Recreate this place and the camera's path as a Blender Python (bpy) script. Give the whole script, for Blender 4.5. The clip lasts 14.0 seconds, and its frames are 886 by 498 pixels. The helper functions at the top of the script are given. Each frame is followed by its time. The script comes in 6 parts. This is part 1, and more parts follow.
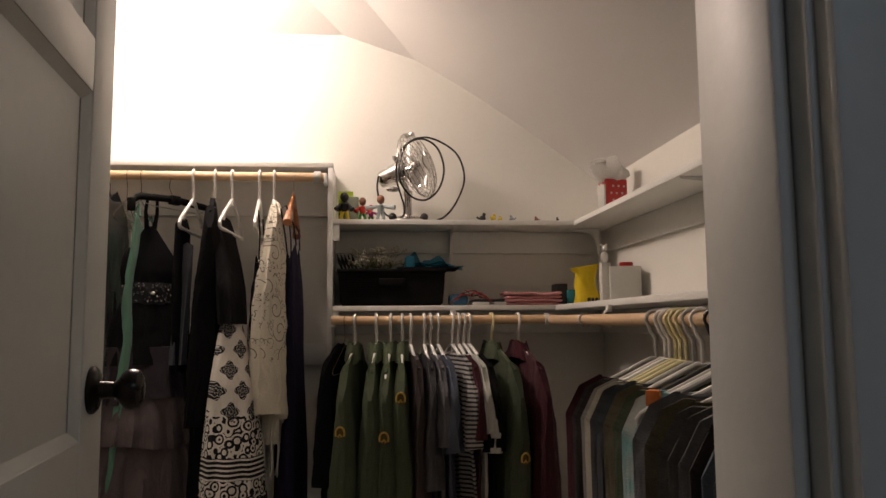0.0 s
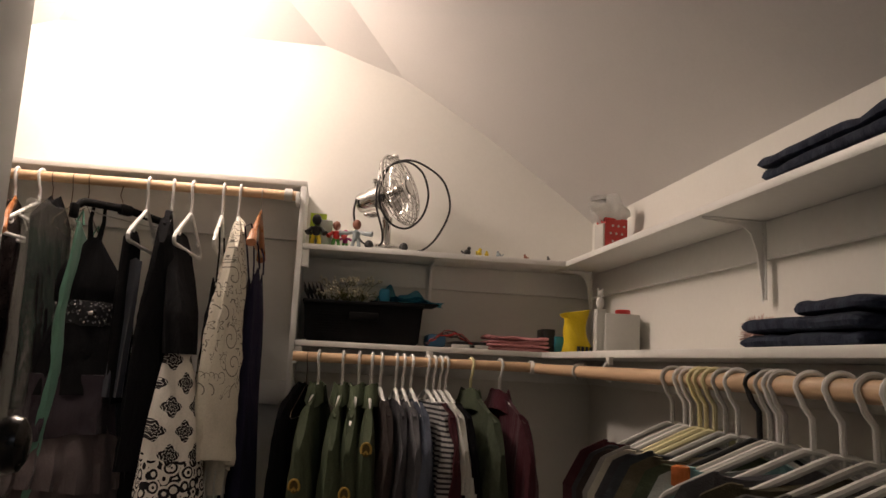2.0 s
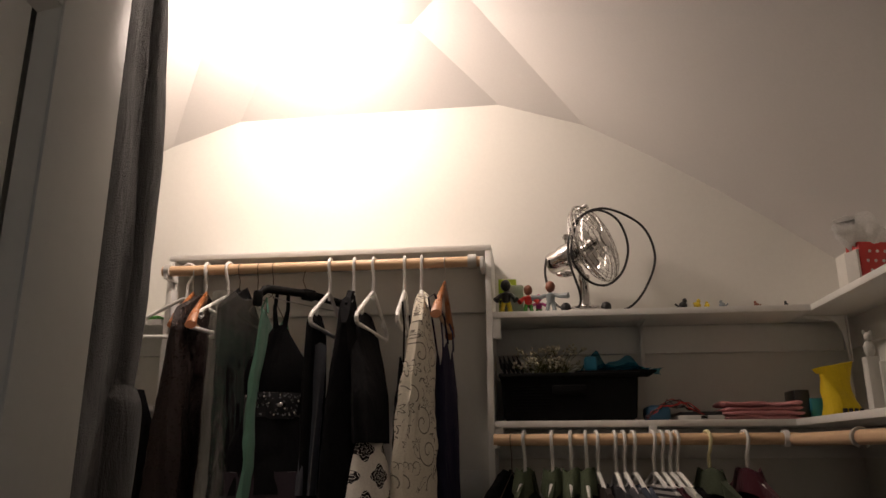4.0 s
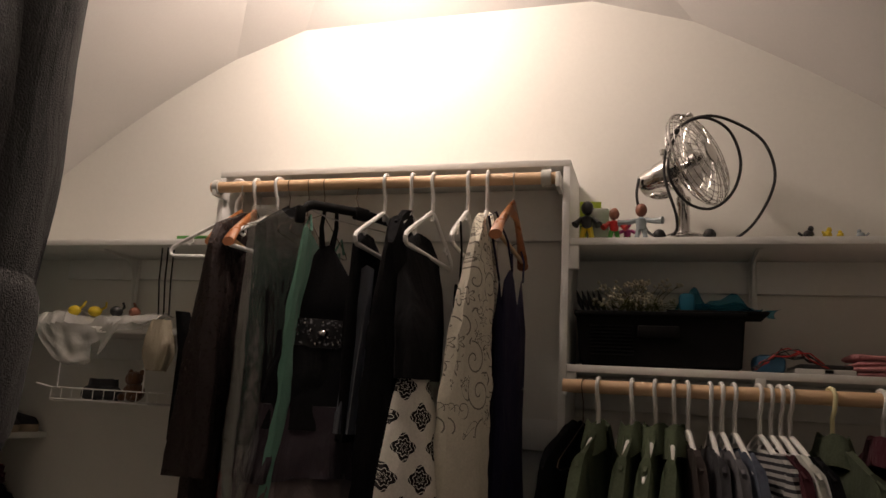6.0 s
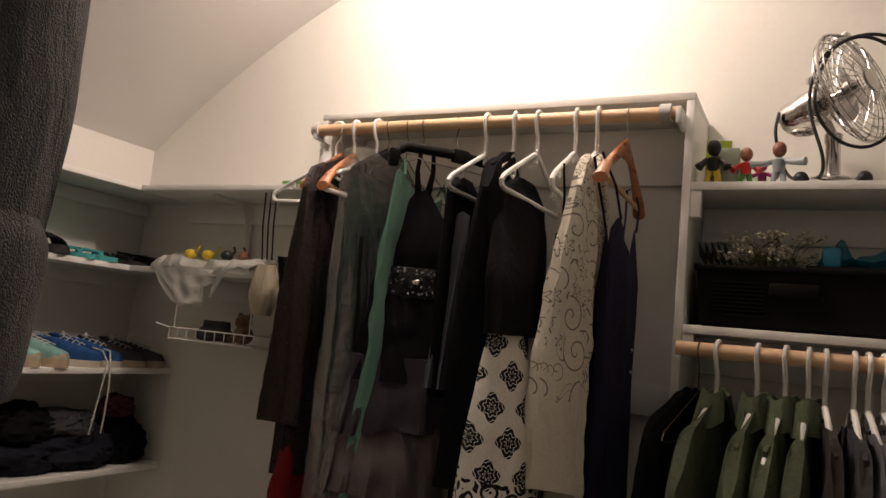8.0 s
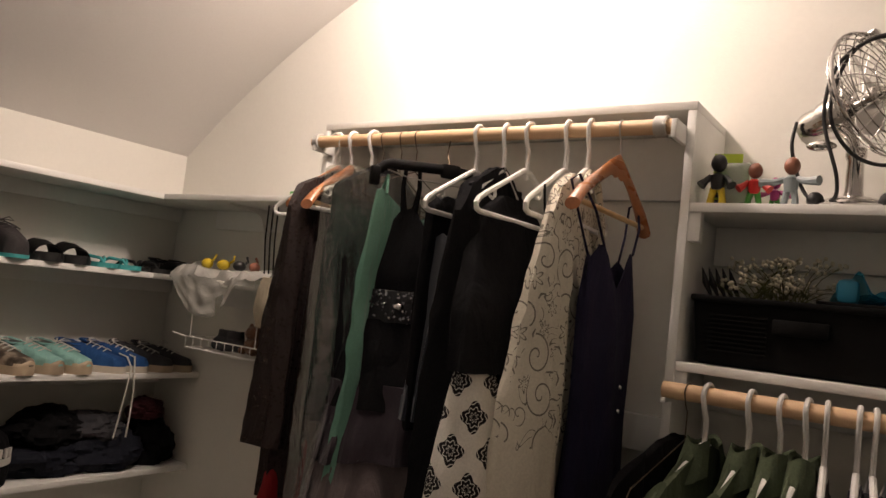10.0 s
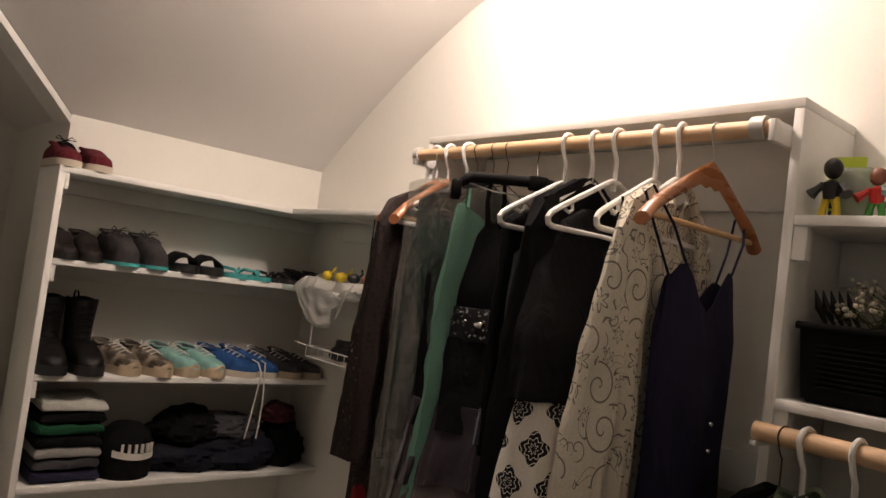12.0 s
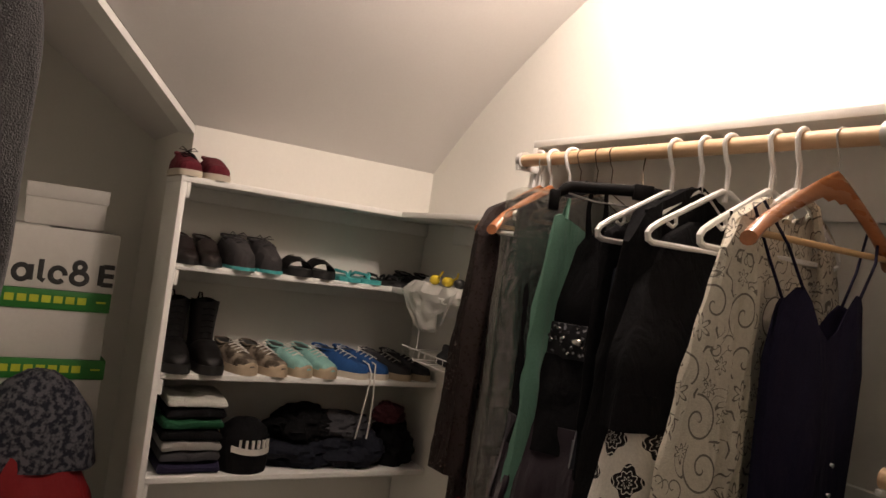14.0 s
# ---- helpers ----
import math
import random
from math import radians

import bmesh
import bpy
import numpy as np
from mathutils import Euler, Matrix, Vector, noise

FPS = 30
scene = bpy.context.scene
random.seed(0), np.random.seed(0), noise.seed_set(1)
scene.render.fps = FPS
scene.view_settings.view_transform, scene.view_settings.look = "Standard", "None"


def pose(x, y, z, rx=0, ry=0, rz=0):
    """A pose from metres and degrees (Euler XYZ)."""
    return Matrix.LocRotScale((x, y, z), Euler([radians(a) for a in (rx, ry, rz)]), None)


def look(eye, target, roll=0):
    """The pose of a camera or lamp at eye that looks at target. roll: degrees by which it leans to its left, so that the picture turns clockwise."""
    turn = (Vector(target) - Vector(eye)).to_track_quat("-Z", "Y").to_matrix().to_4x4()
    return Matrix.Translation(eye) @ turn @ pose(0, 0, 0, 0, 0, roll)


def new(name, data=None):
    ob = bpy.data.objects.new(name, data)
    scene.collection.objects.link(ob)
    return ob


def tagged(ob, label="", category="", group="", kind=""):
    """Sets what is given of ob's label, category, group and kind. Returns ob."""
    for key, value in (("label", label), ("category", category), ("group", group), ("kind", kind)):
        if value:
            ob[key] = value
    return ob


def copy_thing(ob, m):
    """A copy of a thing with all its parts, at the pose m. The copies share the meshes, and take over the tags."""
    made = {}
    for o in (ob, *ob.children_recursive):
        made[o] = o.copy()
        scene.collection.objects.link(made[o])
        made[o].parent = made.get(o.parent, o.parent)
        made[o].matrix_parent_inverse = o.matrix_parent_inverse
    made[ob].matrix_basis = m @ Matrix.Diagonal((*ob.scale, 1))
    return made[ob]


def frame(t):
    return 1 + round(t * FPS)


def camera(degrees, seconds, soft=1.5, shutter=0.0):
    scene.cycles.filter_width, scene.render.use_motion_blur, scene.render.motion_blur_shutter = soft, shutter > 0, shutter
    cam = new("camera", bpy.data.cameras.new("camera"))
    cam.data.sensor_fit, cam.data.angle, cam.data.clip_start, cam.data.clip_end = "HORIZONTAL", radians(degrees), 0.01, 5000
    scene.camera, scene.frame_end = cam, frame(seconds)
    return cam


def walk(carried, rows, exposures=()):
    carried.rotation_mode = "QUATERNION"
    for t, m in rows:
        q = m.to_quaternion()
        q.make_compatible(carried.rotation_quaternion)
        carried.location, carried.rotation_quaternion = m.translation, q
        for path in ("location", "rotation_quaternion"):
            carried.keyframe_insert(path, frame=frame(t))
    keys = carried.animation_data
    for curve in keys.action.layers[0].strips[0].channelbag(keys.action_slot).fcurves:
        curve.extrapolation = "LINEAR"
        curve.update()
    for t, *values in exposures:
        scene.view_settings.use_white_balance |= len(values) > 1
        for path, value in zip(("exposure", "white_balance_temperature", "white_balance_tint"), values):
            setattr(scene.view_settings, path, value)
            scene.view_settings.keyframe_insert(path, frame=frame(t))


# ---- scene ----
cam = camera(61.9, 14.0)
# seconds, eye x, y, z, yaw, pitch, lean to the left
ROWS = [
    (0, -0.315, -0.104, 1.137, -5.79, 5.73, -0.46),
    (0.5, -0.304, -0.076, 1.091, -5.61, 6.17, 0.01),
    (1, -0.321, -0.010, 1.102, -5.98, 3.95, 1.22),
    (1.5, -0.349, 0.088, 1.127, -7.99, 6.60, 1.67),
    (2, -0.335, 0.159, 1.150, -8.31, 8.76, 2.79),
    (2.5, -0.324, 0.229, 1.175, -4.99, 10.96, 1.35),
    (3, -0.329, 0.320, 1.183, -0.63, 12.12, -0.08),
    (3.5, -0.343, 0.377, 1.128, 3.57, 15.44, -0.44),
    (6, -0.229, 0.792, 1.095, 16.47, 11.60, 3.28),
    (6.5, -0.231, 0.842, 1.075, 19.80, 9.10, 3.97),
    (7, -0.223, 0.888, 1.060, 23.09, 8.21, 5.32),
    (9.5, -0.042, 1.097, 1.260, 32.21, 4.72, 5.25),
    (10, 0.013, 1.169, 1.268, 34.95, 4.17, 6.45),
    (10.5, 0.056, 1.241, 1.276, 39.04, 3.69, 6.88),
    (11, 0.098, 1.297, 1.289, 43.59, 3.97, 7.42),
    (11.5, 0.128, 1.340, 1.309, 46.18, 3.42, 7.70),
    (12, 0.148, 1.374, 1.322, 49.36, 2.96, 7.46),
    (12.5, 0.165, 1.406, 1.336, 52.61, 2.64, 7.28),
    (13, 0.166, 1.417, 1.355, 56.99, 1.68, 6.30),
    (13.5, 0.162, 1.433, 1.375, 57.14, 1.24, 7.52),
    (14, 0.154, 1.457, 1.388, 59.26, 0.72, 7.87),
]
walk(cam, [(t, pose(x, y, z, 90 + pitch, 0, yaw) @ pose(0, 0, 0, 0, 0, lean)) for t, x, y, z, yaw, pitch, lean in ROWS],
     exposures=[(0, 0.0), (1.5, 0.0), (2.2, -0.08), (3.2, -0.49), (6.0, -0.72), (6.5, -0.54), (7.2, -0.33), (9.3, 0.0), (14, 0.0)])

# ---- world, light ----
world = bpy.data.worlds.new("world")
scene.world = world
world.use_nodes = True
world.node_tree.nodes["Background"].inputs[0].default_value = (0.45, 0.5, 0.62, 1)
world.node_tree.nodes["Background"].inputs[1].default_value = 0.02


def lamp(name, kind, place, energy, colour, size, target=None):
    data = bpy.data.lights.new(name, kind)
    data.energy, data.color = energy, colour
    if kind == "AREA":
        data.size = size
    else:
        data.shadow_soft_size = size
    ob = new(name, data)
    ob.matrix_basis = look(place, target) if target else Matrix.Translation(place)
    return tagged(ob, "lamp or daylight fill", "lamp", kind="structure")


CX = -0.912                      # middle of the closet
LAMP_AT = (-1.04, 2.45, 2.41)
lamp("ceiling_bulb_light", "POINT", LAMP_AT, 37.0, (1.0, 0.795, 0.69), 0.075)
# unseen area light, added as cool daylight fill from the hall
lamp("hall_daylight_fill", "AREA", (0.3, -1.3, 2.3), 2.8, (0.74, 0.84, 1.0), 0.5, (0.4, -0.6, 0))

# ---- helpers ----


def bm_new():
    return bmesh.new()


def box(bm, a, b, bev=0.0):
    """A box between two corners, its edges rounded by bev."""
    r = bmesh.ops.create_cube(bm, size=1)
    vs = r["verts"]
    for v in vs:
        v.co = Vector([a[i] + (v.co[i] + 0.5) * (b[i] - a[i]) for i in range(3)])
    if bev:
        es = list({e for v in vs for e in v.link_edges})
        bmesh.ops.bevel(bm, geom=es, offset=bev, segments=2, affect="EDGES", profile=0.5)
    return bm


def moved(bm, m, verts=None):
    bmesh.ops.transform(bm, matrix=m, verts=verts or bm.verts)
    return bm


def loft(bm, rings, cap=True, closed=True):
    rows = [[bm.verts.new(p) for p in ring] for ring in rings]
    n = len(rows[0])
    for a, b in zip(rows, rows[1:]):
        for i in range(n if closed else n - 1):
            j = (i + 1) % n
            bm.faces.new((a[i], a[j], b[j], b[i]))
    if cap and closed:
        bm.faces.new(rows[0][::-1])
        bm.faces.new(rows[-1])
    return bm


def tube(bm, pts, r, seg=8, closed=False, cap=True):
    """A round bar along a polyline; r is one radius or one for each point."""
    pts = [Vector(p) for p in pts]
    n = len(pts)
    rad = r if isinstance(r, (list, tuple)) else [r] * n
    rings, up = [], None
    for i, p in enumerate(pts):
        if closed:
            d = pts[(i + 1) % n] - pts[i - 1]
        else:
            d = pts[min(i + 1, n - 1)] - pts[max(i - 1, 0)]
        d.normalize()
        if up is None:
            up = d.orthogonal().normalized()
        else:
            up = (up - d * up.dot(d)).normalized()
        side = d.cross(up)
        rings.append([p + (up * math.cos(2 * math.pi * k / seg) + side * math.sin(2 * math.pi * k / seg)) * rad[i] for k in range(seg)])
    if closed:
        rings.append(rings[0])
        loft(bm, rings, cap=False)
        bmesh.ops.remove_doubles(bm, verts=bm.verts, dist=1e-6)
        return bm
    return loft(bm, rings, cap)


def lathe(bm, prof, seg=20, m=None):
    rings = [[(r * math.cos(2 * math.pi * k / seg), r * math.sin(2 * math.pi * k / seg), z) for k in range(seg)] for r, z in prof]
    start = len(bm.verts)
    loft(bm, rings)
    if m is not None:
        bm.verts.ensure_lookup_table()
        bmesh.ops.transform(bm, matrix=m, verts=bm.verts[start:])
    return bm


def blob(bm, c, r, seg=12, m=None):
    """An ellipsoid with half axes r round c."""
    q = bmesh.ops.create_uvsphere(bm, u_segments=seg, v_segments=max(6, seg * 2 // 3), radius=1)
    t = Matrix.Translation(c) @ (m or Matrix()) @ Matrix.Diagonal((*r, 1))
    bmesh.ops.transform(bm, matrix=t, verts=q["verts"])
    return bm


def mesh_of(name, bm, mat, smooth=True):
    bmesh.ops.recalc_face_normals(bm, faces=bm.faces)
    me = bpy.data.meshes.new(name)
    bm.to_mesh(me)
    bm.free()
    for q in mat if isinstance(mat, (list, tuple)) else [mat]:
        me.materials.append(q)
    if smooth:
        me.polygons.foreach_set("use_smooth", [True] * len(me.polygons))
        me.set_sharp_from_angle(angle=radians(38))
    return me


def part(name, bm, mat, parent, label="", smooth=True):
    ob = new(name, mesh_of(name, bm, mat, smooth))
    ob.parent = parent
    return tagged(ob, label)


def thing(name, at=(0, 0, 0), turn=0, label="", category="", group="", kind="", size=1.0):
    ob = new(name)
    ob.empty_display_size = 0.05
    ob.matrix_basis = pose(*at, 0, 0, turn) @ Matrix.Scale(size, 4)
    return tagged(ob, label, category, group, kind)


def solo(name, bm, mat, label="", category="", group="", kind="", at=None, smooth=True):
    ob = new(name, mesh_of(name, bm, mat, smooth))
    if at is not None:
        ob.matrix_basis = at
    return tagged(ob, label, category, group, kind)


# ---- materials ----


def material(name, colour, rough=0.5, metal=0.0, vary=0.06, grain=60.0, stain=3.0, bump=0.0, bump_scale=200.0, sheen=0.0, coat=0.0,
             second=None, mix_scale=8.0, stretch=(1, 1, 1), spec=0.5, emit=0.0):
    """A surface with colour that varies at two scales, uneven gloss and fine relief."""
    m = bpy.data.materials.new(name)
    m.use_nodes = True
    nt = m.node_tree
    n, l = nt.nodes, nt.links
    b = n["Principled BSDF"]
    tc = n.new("ShaderNodeTexCoord")
    mp = n.new("ShaderNodeMapping")
    mp.inputs["Scale"].default_value = stretch
    l.new(tc.outputs["Object"], mp.inputs[0])
    big, small = n.new("ShaderNodeTexNoise"), n.new("ShaderNodeTexNoise")
    big.inputs["Scale"].default_value, small.inputs["Scale"].default_value = stain, grain
    big.inputs["Detail"].default_value, small.inputs["Detail"].default_value = 4, 3
    for q in (big, small):
        l.new(mp.outputs[0], q.inputs["Vector"])
    add = n.new("ShaderNodeMath")
    add.operation = "ADD"
    l.new(big.outputs[0], add.inputs[0])
    l.new(small.outputs[0], add.inputs[1])
    rng = n.new("ShaderNodeMapRange")
    rng.inputs["From Min"].default_value, rng.inputs["From Max"].default_value = 0.6, 1.4
    rng.inputs["To Min"].default_value, rng.inputs["To Max"].default_value = 1 - vary, 1 + vary
    l.new(add.outputs[0], rng.inputs["Value"])
    mul = n.new("ShaderNodeMix")
    mul.data_type, mul.blend_type = "RGBA", "MULTIPLY"
    mul.inputs["Factor"].default_value = 1
    mul.inputs["A"].default_value = (*colour, 1)
    if second:
        two = n.new("ShaderNodeTexNoise")
        two.inputs["Scale"].default_value = mix_scale
        l.new(mp.outputs[0], two.inputs["Vector"])
        ramp = n.new("ShaderNodeValToRGB")
        ramp.color_ramp.elements[0].position, ramp.color_ramp.elements[1].position = 0.42, 0.6
        ramp.color_ramp.elements[0].color, ramp.color_ramp.elements[1].color = (*colour, 1), (*second, 1)
        l.new(two.outputs[0], ramp.inputs[0])
        l.new(ramp.outputs[0], mul.inputs["A"])
    l.new(rng.outputs[0], mul.inputs["B"])
    l.new(mul.outputs["Result"], b.inputs["Base Color"])
    rr = n.new("ShaderNodeMapRange")
    rr.inputs["From Min"].default_value, rr.inputs["From Max"].default_value = 0.3, 0.7
    rr.inputs["To Min"].default_value, rr.inputs["To Max"].default_value = max(0.02, rough - 0.07), min(1, rough + 0.07)
    l.new(big.outputs[0], rr.inputs["Value"])
    l.new(rr.outputs[0], b.inputs["Roughness"])
    b.inputs["Metallic"].default_value = metal
    b.inputs["Specular IOR Level"].default_value = spec
    b.inputs["Sheen Weight"].default_value = sheen
    b.inputs["Coat Weight"].default_value = coat
    if emit:
        b.inputs["Emission Color"].default_value = (*colour, 1)
        b.inputs["Emission Strength"].default_value = emit
    if bump:
        fine = n.new("ShaderNodeTexNoise")
        fine.inputs["Scale"].default_value = bump_scale
        l.new(mp.outputs[0], fine.inputs["Vector"])
        bp = n.new("ShaderNodeBump")
        bp.inputs["Strength"].default_value = bump
        bp.inputs["Distance"].default_value = 0.004
        l.new(fine.outputs[0], bp.inputs["Height"])
        l.new(bp.outputs[0], b.inputs["Normal"])
    return m


def cloth(name, colour, sheen=0.0, rough=0.85, vary=0.14, bump=0.35, second=None, mix_scale=8.0, spec=0.25, crease=0.6):
    """Woven stuff: fine weave, and soft creases that run mostly downwards."""
    m = material(name, colour, rough, 0, vary, 220, 5, bump, 420, sheen, second=second, mix_scale=mix_scale, spec=spec)
    n, l = m.node_tree.nodes, m.node_tree.links
    tc = next(q for q in n if q.type == "TEX_COORD")
    mp, no, bp = n.new("ShaderNodeMapping"), n.new("ShaderNodeTexNoise"), n.new("ShaderNodeBump")
    mp.inputs["Scale"].default_value = (17, 17, 6)
    no.inputs["Scale"].default_value, no.inputs["Detail"].default_value, no.inputs["Distortion"].default_value = 1.0, 3.0, 0.9
    bp.inputs["Strength"].default_value, bp.inputs["Distance"].default_value = crease, 0.022
    l.new(tc.outputs["Object"], mp.inputs[0])
    l.new(mp.outputs[0], no.inputs["Vector"])
    l.new(no.outputs[0], bp.inputs["Height"])
    fine = next((q for q in n if q.type == "BUMP" and q != bp), None)
    l.new(bp.outputs[0], fine.inputs["Normal"] if fine else n["Principled BSDF"].inputs["Normal"])
    return m


M_WALL = material("wall_paint", (0.76, 0.75, 0.695), 0.75, vary=0.025, grain=90, stain=1.3, bump=0.12, bump_scale=260, spec=0.3)
M_CEIL = material("ceiling_paint", (0.67, 0.65, 0.63), 0.9, vary=0.03, grain=120, stain=1.1, bump=0.15, bump_scale=300, spec=0.2)
M_TRIM = material("trim_paint", (0.74, 0.74, 0.71), 0.42, vary=0.035, grain=70, stain=2.5, bump=0.05, bump_scale=120)
M_SHELF = material("shelf_paint", (0.79, 0.79, 0.755), 0.4, vary=0.035, grain=50, stain=3.5, bump=0.06, bump_scale=90)
M_DOOR = material("door_paint", (0.66, 0.67, 0.64), 0.45, vary=0.03, grain=60, stain=2, bump=0.05, bump_scale=110)
M_CARPET = material("carpet", (0.30, 0.28, 0.245), 0.95, vary=0.2, grain=300, stain=3, bump=0.8, bump_scale=500)
M_ROD = material("pine_rod", (0.66, 0.45, 0.27), 0.5, vary=0.14, grain=22, stain=5, bump=0.06, bump_scale=60, stretch=(0.25, 6, 6))
M_ROD_Y = material("pine_rod_side", (0.64, 0.44, 0.27), 0.5, vary=0.14, grain=22, stain=5, bump=0.06, bump_scale=60, stretch=(6, 0.25, 6))
M_WHITE_PL = material("white_plastic", (0.80, 0.79, 0.76), 0.32, vary=0.03, grain=40, stain=9)
M_GREY_PL = material("grey_plastic", (0.52, 0.51, 0.48), 0.35, vary=0.04, grain=40, stain=9)
M_YEL_PL = material("cream_plastic", (0.78, 0.72, 0.42), 0.35, vary=0.04, grain=40, stain=9)
M_BLACK_PL = material("black_plastic", (0.018, 0.018, 0.018), 0.35, vary=0.1, grain=40, stain=9)
M_WIRE = material("dark_wire", (0.10, 0.075, 0.05), 0.35, 0.8, vary=0.1)
M_CHROME = material("chrome", (0.60, 0.58, 0.56), 0.13, 1.0, vary=0.05, grain=30, stain=8)
M_STEEL = material("satin_steel", (0.55, 0.54, 0.52), 0.35, 1.0, vary=0.05, grain=30, stain=8)
M_BRONZE = material("oil_bronze", (0.02, 0.017, 0.015), 0.28, 0.7, vary=0.15, grain=60, stain=9)
M_HANGERWOOD = material("hanger_wood", (0.37, 0.135, 0.045), 0.3, vary=0.16, grain=30, stain=6, bump=0.05, bump_scale=80, stretch=(1, 5, 5), coat=0.4)
M_BARWOOD = material("bar_wood", (0.60, 0.38, 0.18), 0.4, vary=0.12, grain=30, stain=6)

# ---- plan ----
XW, XE, YN = -2.494, 0.67, 2.938      # west, east and north walls
YS = 0.45                              # closet side of the door wall
ZK = 1.727                             # top of the knee walls
ZT = 2.35                              # top of the north wall
ZF = 2.53                              # flat of the ceiling
KX, KZ = 0.795, 2.25                   # where the slopes turn, from the middle
DW, DE = -0.682, -0.044                  # door opening
YA, YB = 1.98, 0.72                    # sides of the eaves alcove
XA = -3.3
RISE_E, RISE_W = 0.022, 0.036          # swell of the slopes at the gable


def arch(a, b, rise):
    """Points of the gable's edge between a and b, without the ends."""
    return [(a[0] + (b[0] - a[0]) * u, YN, a[1] + (b[1] - a[1]) * u + rise * 4 * u * (1 - u)) for u in [i / 12 for i in range(1, 12)]]



def prism(name, pts, vec, mat, label, category="wall"):
    """A flat outline pushed out along vec."""
    bm = bm_new()
    v = Vector(vec)
    loft(bm, [[Vector(p) for p in pts], [Vector(p) + v for p in pts]])
    return solo(name, bm, mat, label, category, kind="structure", smooth=False)


solo("floor", box(bm_new(), (XA - 0.2, -2.2, -0.1), (1.6, YN + 0.15, 0)), M_CARPET, "grey beige carpet on the closet floor", "floor", kind="structure")
prism("wall_north", [(XW - 0.1, YN, 0), (XE + 0.1, YN, 0), (XE + 0.1, YN, ZK - 0.06), (XE, YN, ZK), *arch((XE, ZK), (CX + KX, KZ), RISE_E), (CX + KX, YN, KZ), (CX + 0.49, YN, ZT),
                     (CX - 0.5, YN, ZT - 0.01), (CX - KX + 0.03, YN, KZ), *arch((CX - KX + 0.03, KZ), (XW, ZK), RISE_W), (XW, YN, ZK), (XW - 0.1, YN, ZK - 0.06)],
      (0, 0.1, 0), M_WALL, "warm white painted gable wall of the closet")
solo("wall_east", box(bm_new(), (XE, -0.2, 0), (XE + 0.1, YN, ZK)), M_WALL, "warm white painted knee wall", "wall", kind="structure")
solo("wall_west", box(bm_new(), (XW - 0.1, YA, 0), (XW, YN, ZK)), M_WALL, "warm white painted knee wall", "wall", kind="structure")
solo("wall_alcove_north", box(bm_new(), (XA, YA, 0), (XW - 0.1, YA + 0.1, ZK)), M_WALL, "painted side wall of the eaves alcove", "wall", kind="structure")
solo("wall_alcove_south", box(bm_new(), (XA, YB - 0.1, 0), (XW - 0.1, YB, ZK)), M_WALL, "painted side wall of the eaves alcove", "wall", kind="structure")
solo("wall_alcove_back", box(bm_new(), (XA - 0.1, YB - 0.1, 0), (XA, YA + 0.1, 2.2)), M_WALL, "painted back wall of the eaves alcove", "wall", kind="structure")
solo("wall_west_front", box(bm_new(), (XW - 0.1, 0.3, 0), (XW, YB, ZK)), M_WALL, "warm white painted knee wall", "wall", kind="structure")
prism("wall_south_west", [(XW - 0.1, YS, 0), (DW - 0.02, YS, 0), (DW - 0.02, YS, ZF + 0.05), (CX - 0.36, YS, ZF + 0.05), (XW - 0.1, YS, ZK)], (0, -0.12, 0), M_WALL, "painted wall beside the closet door")
prism("wall_south_east", [(DE + 0.02, YS, 0), (XE + 0.1, YS, 0), (XE + 0.1, YS, ZK + 0.02), (DE + 0.02, YS, ZK + 0.49)], (0, -0.12, 0), M_WALL, "painted wall beside the closet door")
prism("wall_south_head", [(DW - 0.02, YS, 2.06), (DE + 0.02, YS, 2.06), (DE + 0.02, YS, 2.15), (CX + 0.36, YS, ZF + 0.05), (DW - 0.02, YS, ZF + 0.05)], (0, -0.12, 0), M_WALL, "painted wall above the closet door")
# hall outside
solo("wall_hall_south", box(bm_new(), (-2.0, -2.2, 0), (1.6, -2.1, 2.5)), M_WALL, "painted hall wall", "wall", kind="structure")
solo("wall_hall_west", box(bm_new(), (-2.0, -2.1, 0), (-1.9, 0.33, 2.5)), M_WALL, "painted hall wall", "wall", kind="structure")
solo("wall_hall_east", box(bm_new(), (1.5, -2.1, 0), (1.6, 0.45, 2.5)), M_WALL, "painted hall wall", "wall", kind="structure")
solo("wall_hall_north", box(bm_new(), (XE + 0.1, 0.33, 0), (1.5, 0.45, 2.5)), M_WALL, "painted hall wall", "wall", kind="structure")
solo("ceiling_hall", box(bm_new(), (-2.0, -2.2, 2.5), (1.6, 0.33, 2.6)), M_CEIL, "white hall ceiling", "ceiling", kind="structure")


